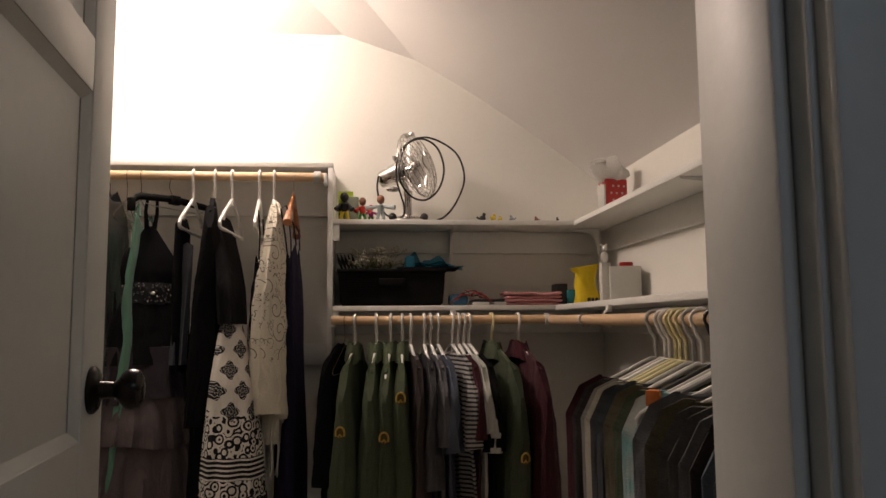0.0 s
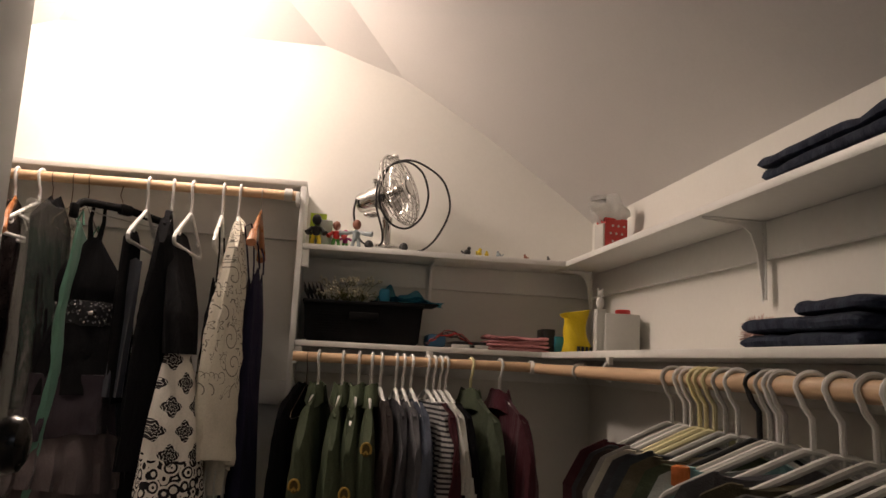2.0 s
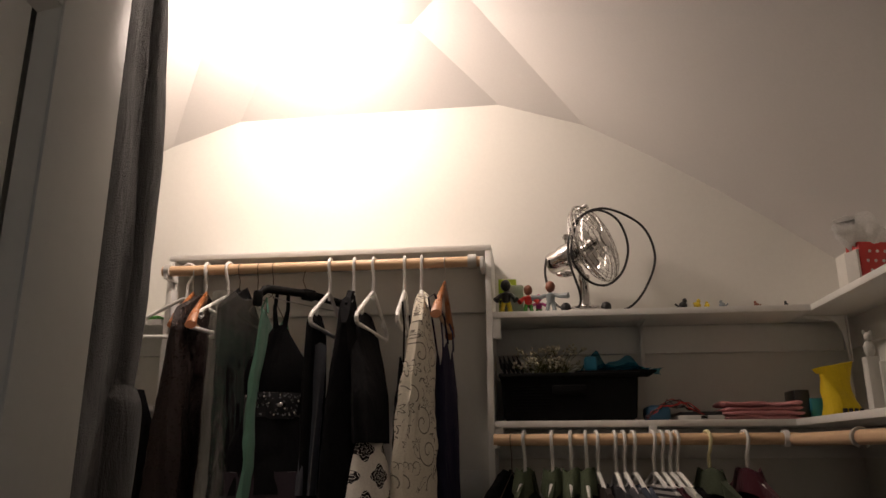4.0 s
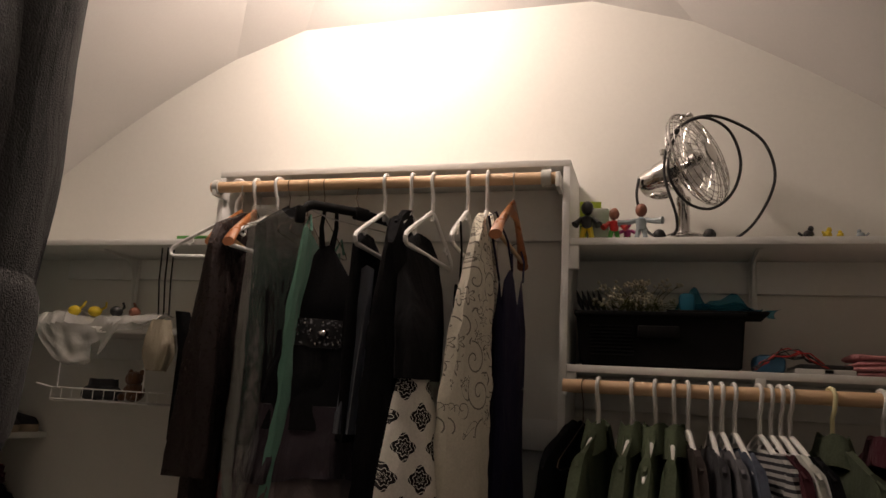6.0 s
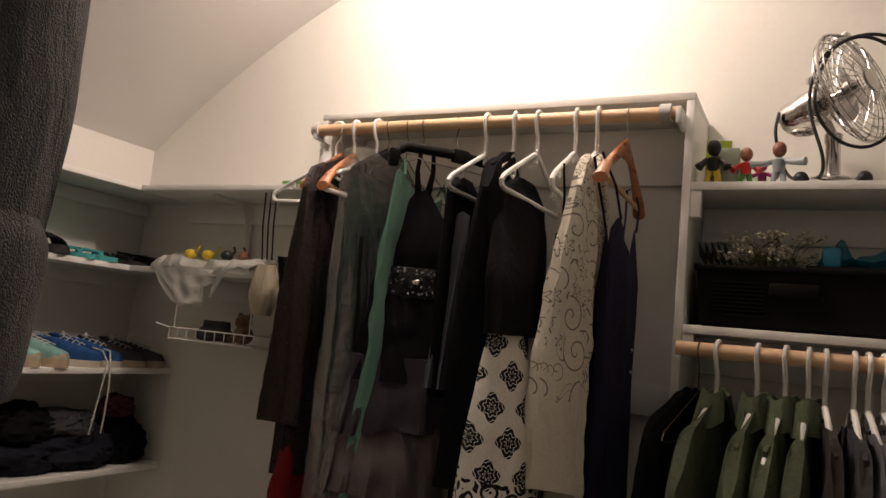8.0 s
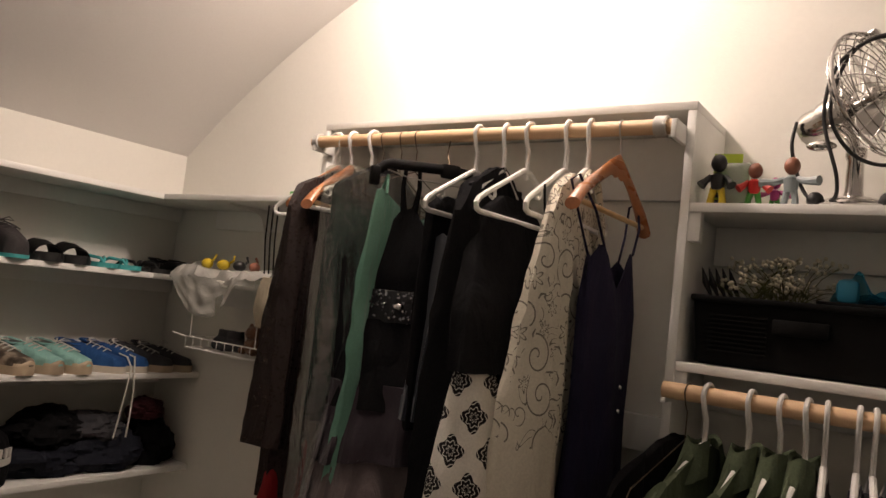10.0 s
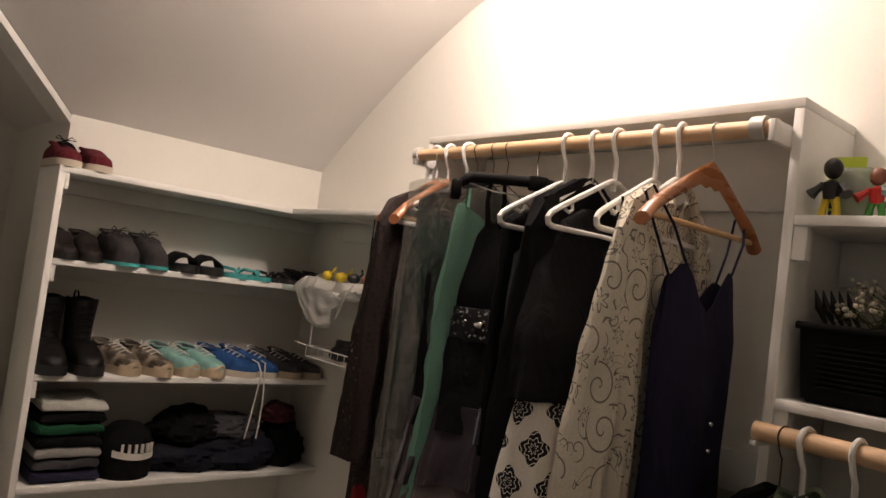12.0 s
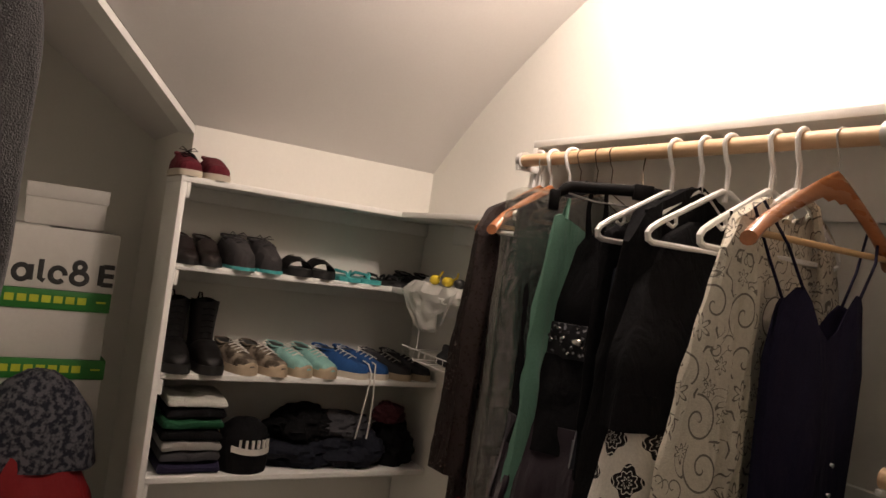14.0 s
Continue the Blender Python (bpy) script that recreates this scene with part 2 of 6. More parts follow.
def ceiling():
    bm = bm_new()

    def face(*pts):
        bm.faces.new([bm.verts.new(p) for p in pts])
    f = (ZF - KZ) / (KZ - ZK) * (XE - CX - KX)          # run of a slope from the turn to the flat
    xe, xw = CX + KX - f, CX - KX + f
    c1e, c1w = (-0.70, 2.65, ZF), (-1.17, 2.65, ZF)
    c2e, c2w = (xe, 2.42, ZF), (xw, 2.42, ZF)
    ke, kw = (CX + KX, YN, KZ), (CX - KX + 0.03, YN, KZ)
    te, tw = (CX + 0.49, YN, ZT), (CX - 0.5, YN, ZT - 0.01)
    v0, v1, v2 = (XW, YA, ZK), (-1.88, 1.40, 2.12), (XW, YB, ZK)
    de, v0n = (XE, 1.9, ZK), v0

    def patch_of(a, b, c, d, rise):
        """A softly arched piece of slope: a to b along the gable, d to c further south."""
        a, b, c, d = Vector(a), Vector(b), Vector(c), Vector(d)
        rows = []
        for j in range(9):
            v = j / 8
            rows.append([bm.verts.new(a.lerp(b, u).lerp(d.lerp(c, u), v) + Vector((0, 0, rise * 4 * u * (1 - u) * (1 - v) ** 2))) for u in [i / 12 for i in range(13)]])
        for r0, r1 in zip(rows, rows[1:]):
            for i in range(12):
                bm.faces.new((r0[i], r0[i + 1], r1[i + 1], r1[i]))
    patch_of((XE, YN, ZK), ke, c2e, de, RISE_E)                                        # east slope
    face(de, (XE, 0.3, ZK), (xe, 0.3, ZF), c2e)
    patch_of((XW, YN, ZK), kw, c2w, v0n, RISE_W)                                       # west slope
    face(v0n, c2w, (xw, 0.3, ZF), (XW, 0.3, ZK), v2, v1)
    face(te, ke, c2e, c1e)
    face(tw, c1w, c2w, kw)
    face(te, c1e, c1w, tw)                                                             # north slope
    face(c1e, c2e, (xe, 0.3, ZF), (xw, 0.3, ZF), c2w, c1w)                             # flat
    face(v0, v1, (XA, v1[1], v1[2]), (XA, YA, ZK))                                     # alcove
    face(v1, v2, (XA, YB, ZK), (XA, v1[1], v1[2]))
    bmesh.ops.remove_doubles(bm, verts=bm.verts, dist=1e-4)
    geo = bmesh.ops.extrude_face_region(bm, geom=list(bm.faces))
    bmesh.ops.translate(bm, vec=(0, 0, 0.06), verts=[g for g in geo["geom"] if isinstance(g, bmesh.types.BMVert)])
    solo("ceiling", bm, M_CEIL, "sloping attic ceiling painted off-white", "ceiling", kind="structure").data.set_sharp_from_angle(angle=radians(9))
    bm = bm_new()
    a, b = Vector(v0), Vector(v1)
    d = (b - a).normalized()
    s = Vector((0, 0, -1))
    w = Vector((-0.45, -0.35, -0.02)).normalized()
    loft(bm, [[a + s * 0.004, a + s * 0.03 + w * 0.0, a + s * 0.03 + w * 0.062, a + w * 0.062 + s * 0.004],
              [b + s * 0.004, b + s * 0.03 + w * 0.0, b + s * 0.03 + w * 0.062, b + w * 0.062 + s * 0.004]])
    solo("trim_valley", bm, M_TRIM, "white trim along the valley of the ceiling", "trim", kind="structure", smooth=False)


ceiling()

# ---- door and its frame ----


def door_frame():
    t = thing("door_frame", (0, 0, 0), 0, "white painted wooden door frame with stop moulding", "door frame", kind="structure")
    for x0, x1, sx in ((DE, DE + 0.02, -1), (DW - 0.02, DW, 1)):
        part("jamb", box(bm_new(), (x0, 0.315, 0), (x1, 0.468, 2.06), 0.003), M_TRIM, t)
        a = x0 if sx < 0 else x1
        s0, s1 = sorted((a, a + sx * 0.012))
        part("stop", box(bm_new(), (s0, 0.335, 0), (s1, 0.432, 2.05), 0.004), M_TRIM, t)
        c0, c1 = (x0 + 0.006, x1 + 0.075) if sx < 0 else (x0 - 0.075, x1 - 0.006)
        part("casing", box(bm_new(), (c0, 0.298, 0), (c1, 0.3295, 2.12), 0.006), M_TRIM, t)
        part("casing", box(bm_new(), (c0, 0.4505, 0), (c1, 0.475, 2.12), 0.006), M_TRIM, t)
        o = 0.02 if sx < 0 else -0.02
        part("back_band", box(bm_new(), (min(c1, c1 + o) if sx < 0 else c0 + o, 0.290, 0), (c1 + o if sx < 0 else c0, 0.3295, 2.14), 0.005), M_TRIM, t)
    part("head_jamb", box(bm_new(), (DW, 0.315, 2.04), (DE, 0.468, 2.06)), M_TRIM, t)
    part("head_casing", box(bm_new(), (DW - 0.07, 0.300, 2.06), (DE + 0.07, 0.3297, 2.12), 0.004), M_TRIM, t)


door_frame()


def door():
    """A panelled door, hinged on the west jamb and standing wide open into the closet."""
    w, h, th = 0.548, 2.03, 0.035
    t = thing("door_1", (DW + 0.004, 0.472, 0.008), 95.6, "white painted panel door with dark bronze knobs, standing open", "door", kind="structure")
    xs = [(0, 0.105), (w - 0.105, w)]
    for a, b in xs:
        part("stile", box(bm_new(), (a, -th, 0), (b, 0, h), 0.002), M_DOOR, t)
    rails = [(0, 0.22), (0.84, 0.98), (1.445, 1.52), (h - 0.11, h)]
    for a, b in rails:
        part("rail", box(bm_new(), (0.1055, -th + 0.0005, a), (w - 0.1055, -0.0005, b), 0.002), M_DOOR, t)
    for (_, a), (b, _) in zip(rails, rails[1:]):
        part("panel", box(bm_new(), (0.1265, -th + 0.012, a - 0.002), (w - 0.1265, -0.012, b + 0.002)), M_DOOR, t)
        for s in (-th + 0.0025, -0.0025):
            bm = bm_new()
            e = 0.014
            inn = -th + 0.012 if s < -th / 2 else -0.012
            x0, x1, z0, z1 = 0.1055, w - 0.1055, a, b
            outer = [(x0, s, z0), (x1, s, z0), (x1, s, z1), (x0, s, z1)]
            inner = [(x0 + e, inn, z0 + e), (x1 - e, inn, z0 + e), (x1 - e, inn, z1 - e), (x0 + e, inn, z1 - e)]
            back = [(x0, inn, z0), (x1, inn, z0), (x1, inn, z1), (x0, inn, z1)]
            loft(bm, [back, outer, inner], cap=False)
            part("moulding", bm, M_DOOR, t, smooth=False)
    for s in (1, -1):
        y = 0 if s > 0 else -th
        m = Matrix.Translation((w - 0.062, y, 1.042)) @ Matrix.Rotation(radians(-90 * s), 4, "X")
        knob = part("knob", lathe(bm_new(), [(0.0325, 0), (0.0325, 0.004), (0.029, 0.008), (0.012, 0.012), (0.0105, 0.03), (0.017, 0.036), (0.0265, 0.045),
                                             (0.0285, 0.054), (0.026, 0.062), (0.017, 0.067), (0.004, 0.068)], 28, m), M_BRONZE, t, "dark bronze round knob")
    part("latch_plate", box(bm_new(), (w - 0.0005, -th + 0.006, 1.01), (w + 0.0015, -0.006, 1.075)), M_BRONZE, t)


door()

# ---- shelves, rods and the hanging cabinet ----
YF = 2.70                       # front of the north shelves
ZA, ZB = 1.533, 1.204           # tops of the two shelves
XSA, XSB = 0.486, 0.405         # fronts of the two east shelves
TH = 0.019
ROD_TOP, ROD_LOW, RR = 1.684, 1.149, 0.0165
Y_TOP, Y_LOW, X_LOW = 2.655, 2.641, 0.372


def hanging_cabinet():
    t = thing("hanging_cabinet", (-0.985, 2.82, 0.974), 0, "white painted open cabinet surround for long clothes, fixed to the wall", "cabinet")
    x0, x1 = -1.52 + 0.985, -0.45 + 0.985
    y0, y1 = YF - 2.82, YN - 2.82 - 0.002
    part("top", box(bm_new(), (x0, y0, 1.731 - 0.974), (x1, y1, 0.776), 0.0015), M_SHELF, t)
    part("side", box(bm_new(), (x1 - TH, y0 + 0.001, 0), (x1, y1, 0.757), 0.0015), M_SHELF, t)
    part("side", box(bm_new(), (x0, y0 + 0.001, 0), (x0 + TH, y1, 0.757), 0.0015), M_SHELF, t)
    part("cleat", box(bm_new(), (x0 + TH, y1 - 0.019, 0.60), (x1 - TH, y1, 0.756), 0.002), M_SHELF, t)
    part("cleat", box(bm_new(), (x0 + TH, y1 - 0.019, 0.0), (x1 - TH, y1, 0.085), 0.002), M_SHELF, t)
    # rod cups
    for x in (x0 + TH, x1 - TH):
        s = 1 if x < 0 else -1
        part("rod_cup", box(bm_new(), (min(x, x + s * 0.012), Y_TOP - 2.82 - 0.02, ROD_TOP - 0.974 - 0.028), (max(x, x + s * 0.012), Y_TOP - 2.82 + 0.06, ROD_TOP - 0.974 + 0.012), 0.002), M_SHELF, t)


hanging_cabinet()


def rod(name, a, b, mat, label, clips=()):
    bm = bm_new()
    a, b = Vector(a), Vector(b)
    n = 14
    tube(bm, [a.lerp(b, i / n) for i in range(n + 1)], RR, 20)
    ob = solo(name, bm, mat, label, "closet rod", "closet rods")
    return ob


rod("closet_rod", (-1.512, Y_TOP, ROD_TOP), (-0.474, Y_TOP, ROD_TOP), M_ROD, "round pine closet rod under the cabinet top")
rod("closet_rod", (-0.45, Y_LOW, ROD_LOW), (X_LOW + 0.012, Y_LOW, ROD_LOW), M_ROD, "round pine closet rod below the north shelves")
rod("closet_rod", (X_LOW, Y_LOW - 0.018, ROD_LOW - 0.003), (X_LOW, 0.48, ROD_LOW - 0.012), M_ROD_Y, "round pine closet rod below the east shelves")


def rod_clip(at, turn, mat, w=0.024, label="white plastic rod socket"):
    """A strap that wraps a rod, open at the foot, with a stalk up to the shelf."""
    bm = bm_new()
    rin, rout = RR + 0.0008, RR + 0.0065
    ang = [radians(-70 + 320 * i / 18) for i in range(19)]
    rings = [[(-w / 2, rin * math.cos(q), rin * math.sin(q)), (w / 2, rin * math.cos(q), rin * math.sin(q)),
              (w / 2, rout * math.cos(q), rout * math.sin(q)), (-w / 2, rout * math.cos(q), rout * math.sin(q))] for q in ang]
    loft(bm, rings)
    return solo("rod_clip", bm, mat, label, "rod clip", "rod clips", at=pose(*at, 0, 0, turn))


rod_clip((-0.506, Y_TOP, ROD_TOP), 0, M_GREY_PL, 0.026, "grey plastic clip round the rod end")
rod_clip((-1.494, Y_TOP, ROD_TOP), 0, M_GREY_PL, 0.018, "grey plastic clip round the rod end")
rod_clip((0.352, Y_LOW, ROD_LOW), 0, M_WHITE_PL, 0.014, "white plastic clip round the rod end")
rod_clip((X_LOW, 2.20, ROD_LOW - 0.005), 90, M_GREY_PL, 0.010, "grey metal clip round the rod")


def shelf(a, b, c, d, label):
    """A shelf board between a and b with its cleat board between c and d."""
    t = thing("wall_shelf", a, 0, label, "shelf")
    o = Vector(a)
    part("board", box(bm_new(), (0, 0, 0), Vector(b) - o, 0.0012), M_SHELF, t)
    part("cleat", box(bm_new(), Vector(c) - o, Vector(d) - o, 0.002), M_SHELF, t)


YFR = 0.62                      # front end of the east shelves
for z, xs, word in ((ZA, XSA, "upper"), (ZB, XSB, "lower")):
    shelf((-0.449, YF, z - TH), (xs, YN - 0.0005, z), (-0.449, YN - 0.019, z - TH - 0.09), (XE - 0.0195, YN - 0.0005, z - TH - 0.0005), "white painted %s shelf board on the north wall" % word)
    shelf((xs + 0.0005, YFR, z - TH), (XE - 0.0005, YN - 0.0005, z), (XE - 0.019, YFR, z - TH - 0.09), (XE - 0.0005, YN - 0.0005, z - TH - 0.0005), "white painted %s shelf board on the east wall" % word)
solo("shelf_block", box(bm_new(), (-0.4495, YF + 0.004, ZA - TH - 0.062), (-0.425, YF + 0.03, ZA - TH - 0.0005), 0.001), M_SHELF, "white painted wooden shelf block", "bracket")
solo("shelf_block", box(bm_new(), (-0.4495, YF + 0.004, ZB - TH - 0.05), (-0.425, YF + 0.03, ZB - TH - 0.0005), 0.001), M_SHELF, "white painted wooden shelf block", "bracket")


def bracket(at, turn, drop=0.16, reach=0.155):
    """A pressed steel shelf bracket: wall leg, shelf leg and a curved web."""
    t = thing("shelf_bracket", at, turn, "white enamelled steel shelf bracket under the shelf", "bracket", "shelf brackets")
    part("wall_leg", box(bm_new(), (-0.011, -0.004, -drop), (0.011, -0.0005, 0), 0.001), M_SHELF, t)
    part("shelf_leg", box(bm_new(), (-0.009, -reach, -0.004), (0.009, -0.004, -0.0005), 0.001), M_SHELF, t)
    bm = bm_new()
    n = 10
    top = [(-0.003, -0.005 - (reach - 0.012) * i / n, -0.0035) for i in range(n + 1)]
    low = []
    for i in range(n + 1):
        u = i / n
        low.append((-0.003, -0.005 - (reach - 0.012) * u, -0.0035 - (drop - 0.01) * (1 - u) ** 11 - 0.014 * (1 - u) - 0.002))
    a = [bm.verts.new(p) for p in top]
    b = [bm.verts.new(p) for p in low]
    for i in range(n):
        bm.faces.new((a[i], a[i + 1], b[i + 1], b[i]))
    g = bmesh.ops.extrude_face_region(bm, geom=list(bm.faces))
    bmesh.ops.translate(bm, vec=(0.006, 0, 0), verts=[v for v in g["geom"] if isinstance(v, bmesh.types.BMVert)])
    part("web", bm, M_SHELF, t)
    for z in (-0.03, -drop + 0.025):
        part("screw", lathe(bm_new(), [(0.0001, 0), (0.004, 0), (0.003, 0.0015), (0.0002, 0.002)], 10, pose(0, -0.004, z, 90)), M_STEEL, t)


bracket((XE - 0.0195, 1.73, ZA - TH - 0.0005), -90, 0.185, 0.16)
bracket((0.02, YN - 0.0195, ZA - TH - 0.0005), 0, 0.16, 0.18)
bracket((XE - 0.05, 2.80, ZA - TH - 0.0005), -90, 0.14, 0.13)
bracket((XE - 0.0195, 0.98, ZA - TH - 0.0005), -90, 0.185, 0.16)


def rod_bracket(at, turn, label="white wooden rod hook below the shelf"):
    bm = bm_new()
    box(bm, (-0.011, -0.006, 0.0), (0.011, 0.006, at[3]), 0.001)
    tube(bm, [(0, 0.017 * math.cos(q) - 0.0, -0.017 + 0.0225 * math.sin(q)) for q in [radians(90 - 18 * i) for i in range(12)]], 0.005, 6)
    return solo("rod_hook", bm, M_SHELF, label, "rod hook", "rod hooks", at=pose(*at[:3], 0, 0, turn))


rod_bracket((0.0, Y_LOW + 0.006, ROD_LOW + RR, 0.02), 0)
rod_bracket((X_LOW + 0.018, 2.02, ROD_LOW + RR, 0.021), 90)
solo("shelf_block", box(bm_new(), (-0.449, Y_LOW - 0.02, ROD_LOW - 0.024), (-0.4385, YF + 0.08, ZB - TH - 0.051), 0.001), M_SHELF, "white wooden rod cleat on the cabinet side", "bracket")

# ---- shoe shelves on the west wall ----
XS, YT, YST = -2.242, 2.69, 1.918
WZ = [1.535, 1.26, 0.916, 0.585]


def shoe_shelves():
    t = thing("shoe_shelf_unit", ((XW + XS) / 2, 2.4, 0), 0, "white painted built-in shoe shelves along the knee wall", "shelving")
    ox, oy = (XW + XS) / 2, 2.4
    part("end_panel", box(bm_new(), (XW + 0.001 - ox, YST - 0.006 - oy, 0), (XS - ox, YST + 0.013 - oy, WZ[0] - TH), 0.0015), M_SHELF, t)
    for i, z in enumerate(WZ + [0.25]):
        y1 = YN - 0.001
        part("shelf_board", box(bm_new(), (XW + 0.001 - ox, (YST - 0.006 if i == 0 else YST + 0.0135) - oy, z - TH), (XS - ox, y1 - oy, z), 0.0015), M_SHELF, t)
        part("cleat", box(bm_new(), (XW + 0.001 - ox, YST + 0.014 - oy, z - TH - 0.05), (XW + 0.019 - ox, y1 - oy, z - TH - 0.0005), 0.001), M_SHELF, t)
        part("cleat", box(bm_new(), (XS - 0.03 - ox, YST + 0.0135 - oy, z - TH - 0.05), (XS - 0.004 - ox, YST + 0.026 - oy, z - TH - 0.0005), 0.001), M_SHELF, t)
    for z in WZ[:2]:
        part("shelf_board", box(bm_new(), (XS + 0.0005 - ox, YT - oy, z - TH), (-1.522 - ox, YN - 0.001 - oy, z), 0.0015), M_SHELF, t)
        part("cleat", box(bm_new(), (XS + 0.001 - ox, YN - 0.02 - oy, z - TH - 0.07), (-1.522 - ox, YN - 0.001 - oy, z - TH - 0.0005), 0.001), M_SHELF, t)


shoe_shelves()
bracket((-1.95, YN - 0.0205, WZ[0] - TH - 0.0005), 0, 0.2, 0.18)

# ---- hangers ----


def plastic_hanger(mat, label, group):
    """A tubular hanger in the x-z plane; the origin lies in the middle of the rod."""
    t = thing("clothes_hanger", (0, 0, 0), 0, label, "hanger", group)
    h = RR + 0.0052
    hook = [(h * math.cos(q), 0, h * math.sin(q)) for q in [radians(-35 + 21.5 * i) for i in range(11)]]
    hook += [(-0.012, 0, -0.028), (-0.001, 0, -0.045), (0, 0, -0.112)]
    part("hook", tube(bm_new(), hook, 0.0049, 8), mat, t)
    arm = [(0.012, -0.093), (0.034, -0.104), (0.07, -0.124), (0.12, -0.151), (0.16, -0.173), (0.182, -0.187), (0.190, -0.198), (0.187, -0.209), (0.175, -0.214)]
    loop = [(x, 0, z) for x, z in arm] + [(-x, 0, z) for x, z in reversed(arm)]
    part("shoulder_frame", tube(bm_new(), loop, 0.0062, 8, closed=True), mat, t)
    for s in (-1, 1):
        part("strap_notch", tube(bm_new(), [(s * 0.125, 0, -0.156), (s * 0.122, 0, -0.172), (s * 0.131, 0, -0.179), (s * 0.143, 0, -0.174)], 0.0038, 6), mat, t)
    return t


def wood_hanger(bar=True):
    t = thing("clothes_hanger", (0, 0, 0), 0, "varnished reddish wooden hanger with a steel hook", "hanger", "wooden hangers")
    h = RR + 0.002
    hook = [(h * math.cos(q), 0, h * math.sin(q)) for q in [radians(-20 + 20 * i) for i in range(11)]] + [(-0.008, 0, -0.026), (0, 0, -0.036), (0, 0, -0.075)]
    part("hook", tube(bm_new(), hook, 0.0017, 8), M_STEEL, t, "thin steel wire hook")
    bm = bm_new()
    rings = []
    for i in range(25):
        u = -1 + i / 12
        a = abs(u)
        x = 0.21 * u
        z = -0.056 - 0.016 * a - 0.103 * a ** 1.15 - (0.012 * max(0, a - 0.85) / 0.15)
        hh = 0.019 * (1 - 0.35 * a) + (0.006 if a < 0.12 else 0)
        d = 0.0065 + 0.010 * a ** 2
        y = 0.004 * a * a
        rings.append([(x, y + d * math.cos(q), z - hh + hh * math.sin(q)) for q in [2 * math.pi * k / 12 for k in range(12)]])
    loft(bm, rings)
    part("shoulder_arm", bm, M_HANGERWOOD, t)
    if bar:
        part("trouser_bar", tube(bm_new(), [(-0.188, 0.003, -0.188), (0.188, 0.003, -0.188)], 0.006, 10), M_BARWOOD, t, "pale wooden trouser bar")
    return t


def wire_hanger(mat, label):
    t = thing("clothes_hanger", (0, 0, 0), 0, label, "hanger", "wire hangers")
    h = RR + 0.0015
    hook = [(h * math.cos(q), 0, h * math.sin(q)) for q in [radians(-20 + 20 * i) for i in range(11)]] + [(-0.008, 0, -0.026), (0, 0, -0.036), (0, 0, -0.09)]
    part("hook", tube(bm_new(), hook, 0.0013, 6), mat, t)
    part("wire_frame", tube(bm_new(), [(0, 0, -0.09), (0.19, 0, -0.165), (0.2, 0, -0.18), (0.18, 0, -0.186), (-0.18, 0, -0.186), (-0.2, 0, -0.18), (-0.19, 0, -0.165)], 0.0014, 6, closed=True), mat, t)
    return t


M_TAG = material("paper_tag", (0.6, 0.59, 0.55), 0.7, vary=0.05)
M_MATTBLACK = material("matt_black_plastic", (0.004, 0.004, 0.004), 0.6, spec=0.12, vary=0.1, grain=40, stain=9)


# ---- clothes ----


def smooth_levels(levels, n):
    """Eased values between the given levels (z, half width, half depth, x, y)."""
    out = []
    for i in range(n + 1):
        f = i / n * (len(levels) - 1)
        k = min(int(f), len(levels) - 2)
        u = f - k
        a, b = levels[k], levels[k + 1]
        out.append([a[j] + (b[j] - a[j]) * u for j in range(5)])
    for _ in range(2):
        out = [out[0]] + [[(out[i - 1][j] + 2 * out[i][j] + out[i + 1][j]) / 4 for j in range(5)] for i in range(1, n)] + [out[-1]]
    return out


def cloth_tube(levels, folds=7, amp=0.25, seed=0, n=34, seg=56, hem=0.0, crease=0.5):
    """A hanging tube of cloth whose folds deepen downwards."""
    bm = bm_new()
    rows = smooth_levels([(*l, *(0, 0, 0)[:5 - len(l)]) if len(l) < 5 else l for l in levels], n)
    z0, z1 = rows[0][0], rows[-1][0]
    rings = []
    rnd = random.Random(seed)
    ph, ph2 = rnd.random() * 6, rnd.random() * 6
    for z, hw, th, cx, cy in rows:
        g = (z - z0) / (z1 - z0)
        ring = []
        for k in range(seg):
            q = 2 * math.pi * k / seg
            c, s = math.cos(q), math.sin(q)
            x = hw * math.copysign(abs(c) ** 0.85, c)
            fold = math.sin(folds * q + ph + 1.3 * math.sin(2 * q + ph2) + 1.2 * g) * amp * (0.15 + 0.85 * g)
            fold += noise.noise(Vector((c * 2.1 + seed, s * 2.1, z * 5.0))) * amp * 0.9
            fold += noise.noise(Vector((c * 1.6 + seed * 3.1, s * 1.6 + z * 4.0, z * 15.0))) * amp * crease
            y = th * s * (1 + fold * 0.5) + th * fold * 0.75
            x *= 1 + 0.12 * fold
            ring.append((cx + x, cy + y, z + (hem * math.sin(3 * q + ph) if g > 0.97 else 0) + noise.noise(Vector((c * 3, s * 3, z * 9 + seed))) * 0.003))
        rings.append(ring)
    # turn the hem inwards so that the cloth has an inside
    z, hw, th, cx, cy = rows[-1]
    rings.append([(cx + (p[0] - cx) * 0.93, cy + (p[1] - cy) * 0.86, p[2] + 0.004) for p in rings[-1]])
    rings.append([(cx + (p[0] - cx) * 0.9, cy + (p[1] - cy) * 0.8, p[2] + 0.06) for p in rings[-1]])
    loft(bm, rings)
    return bm


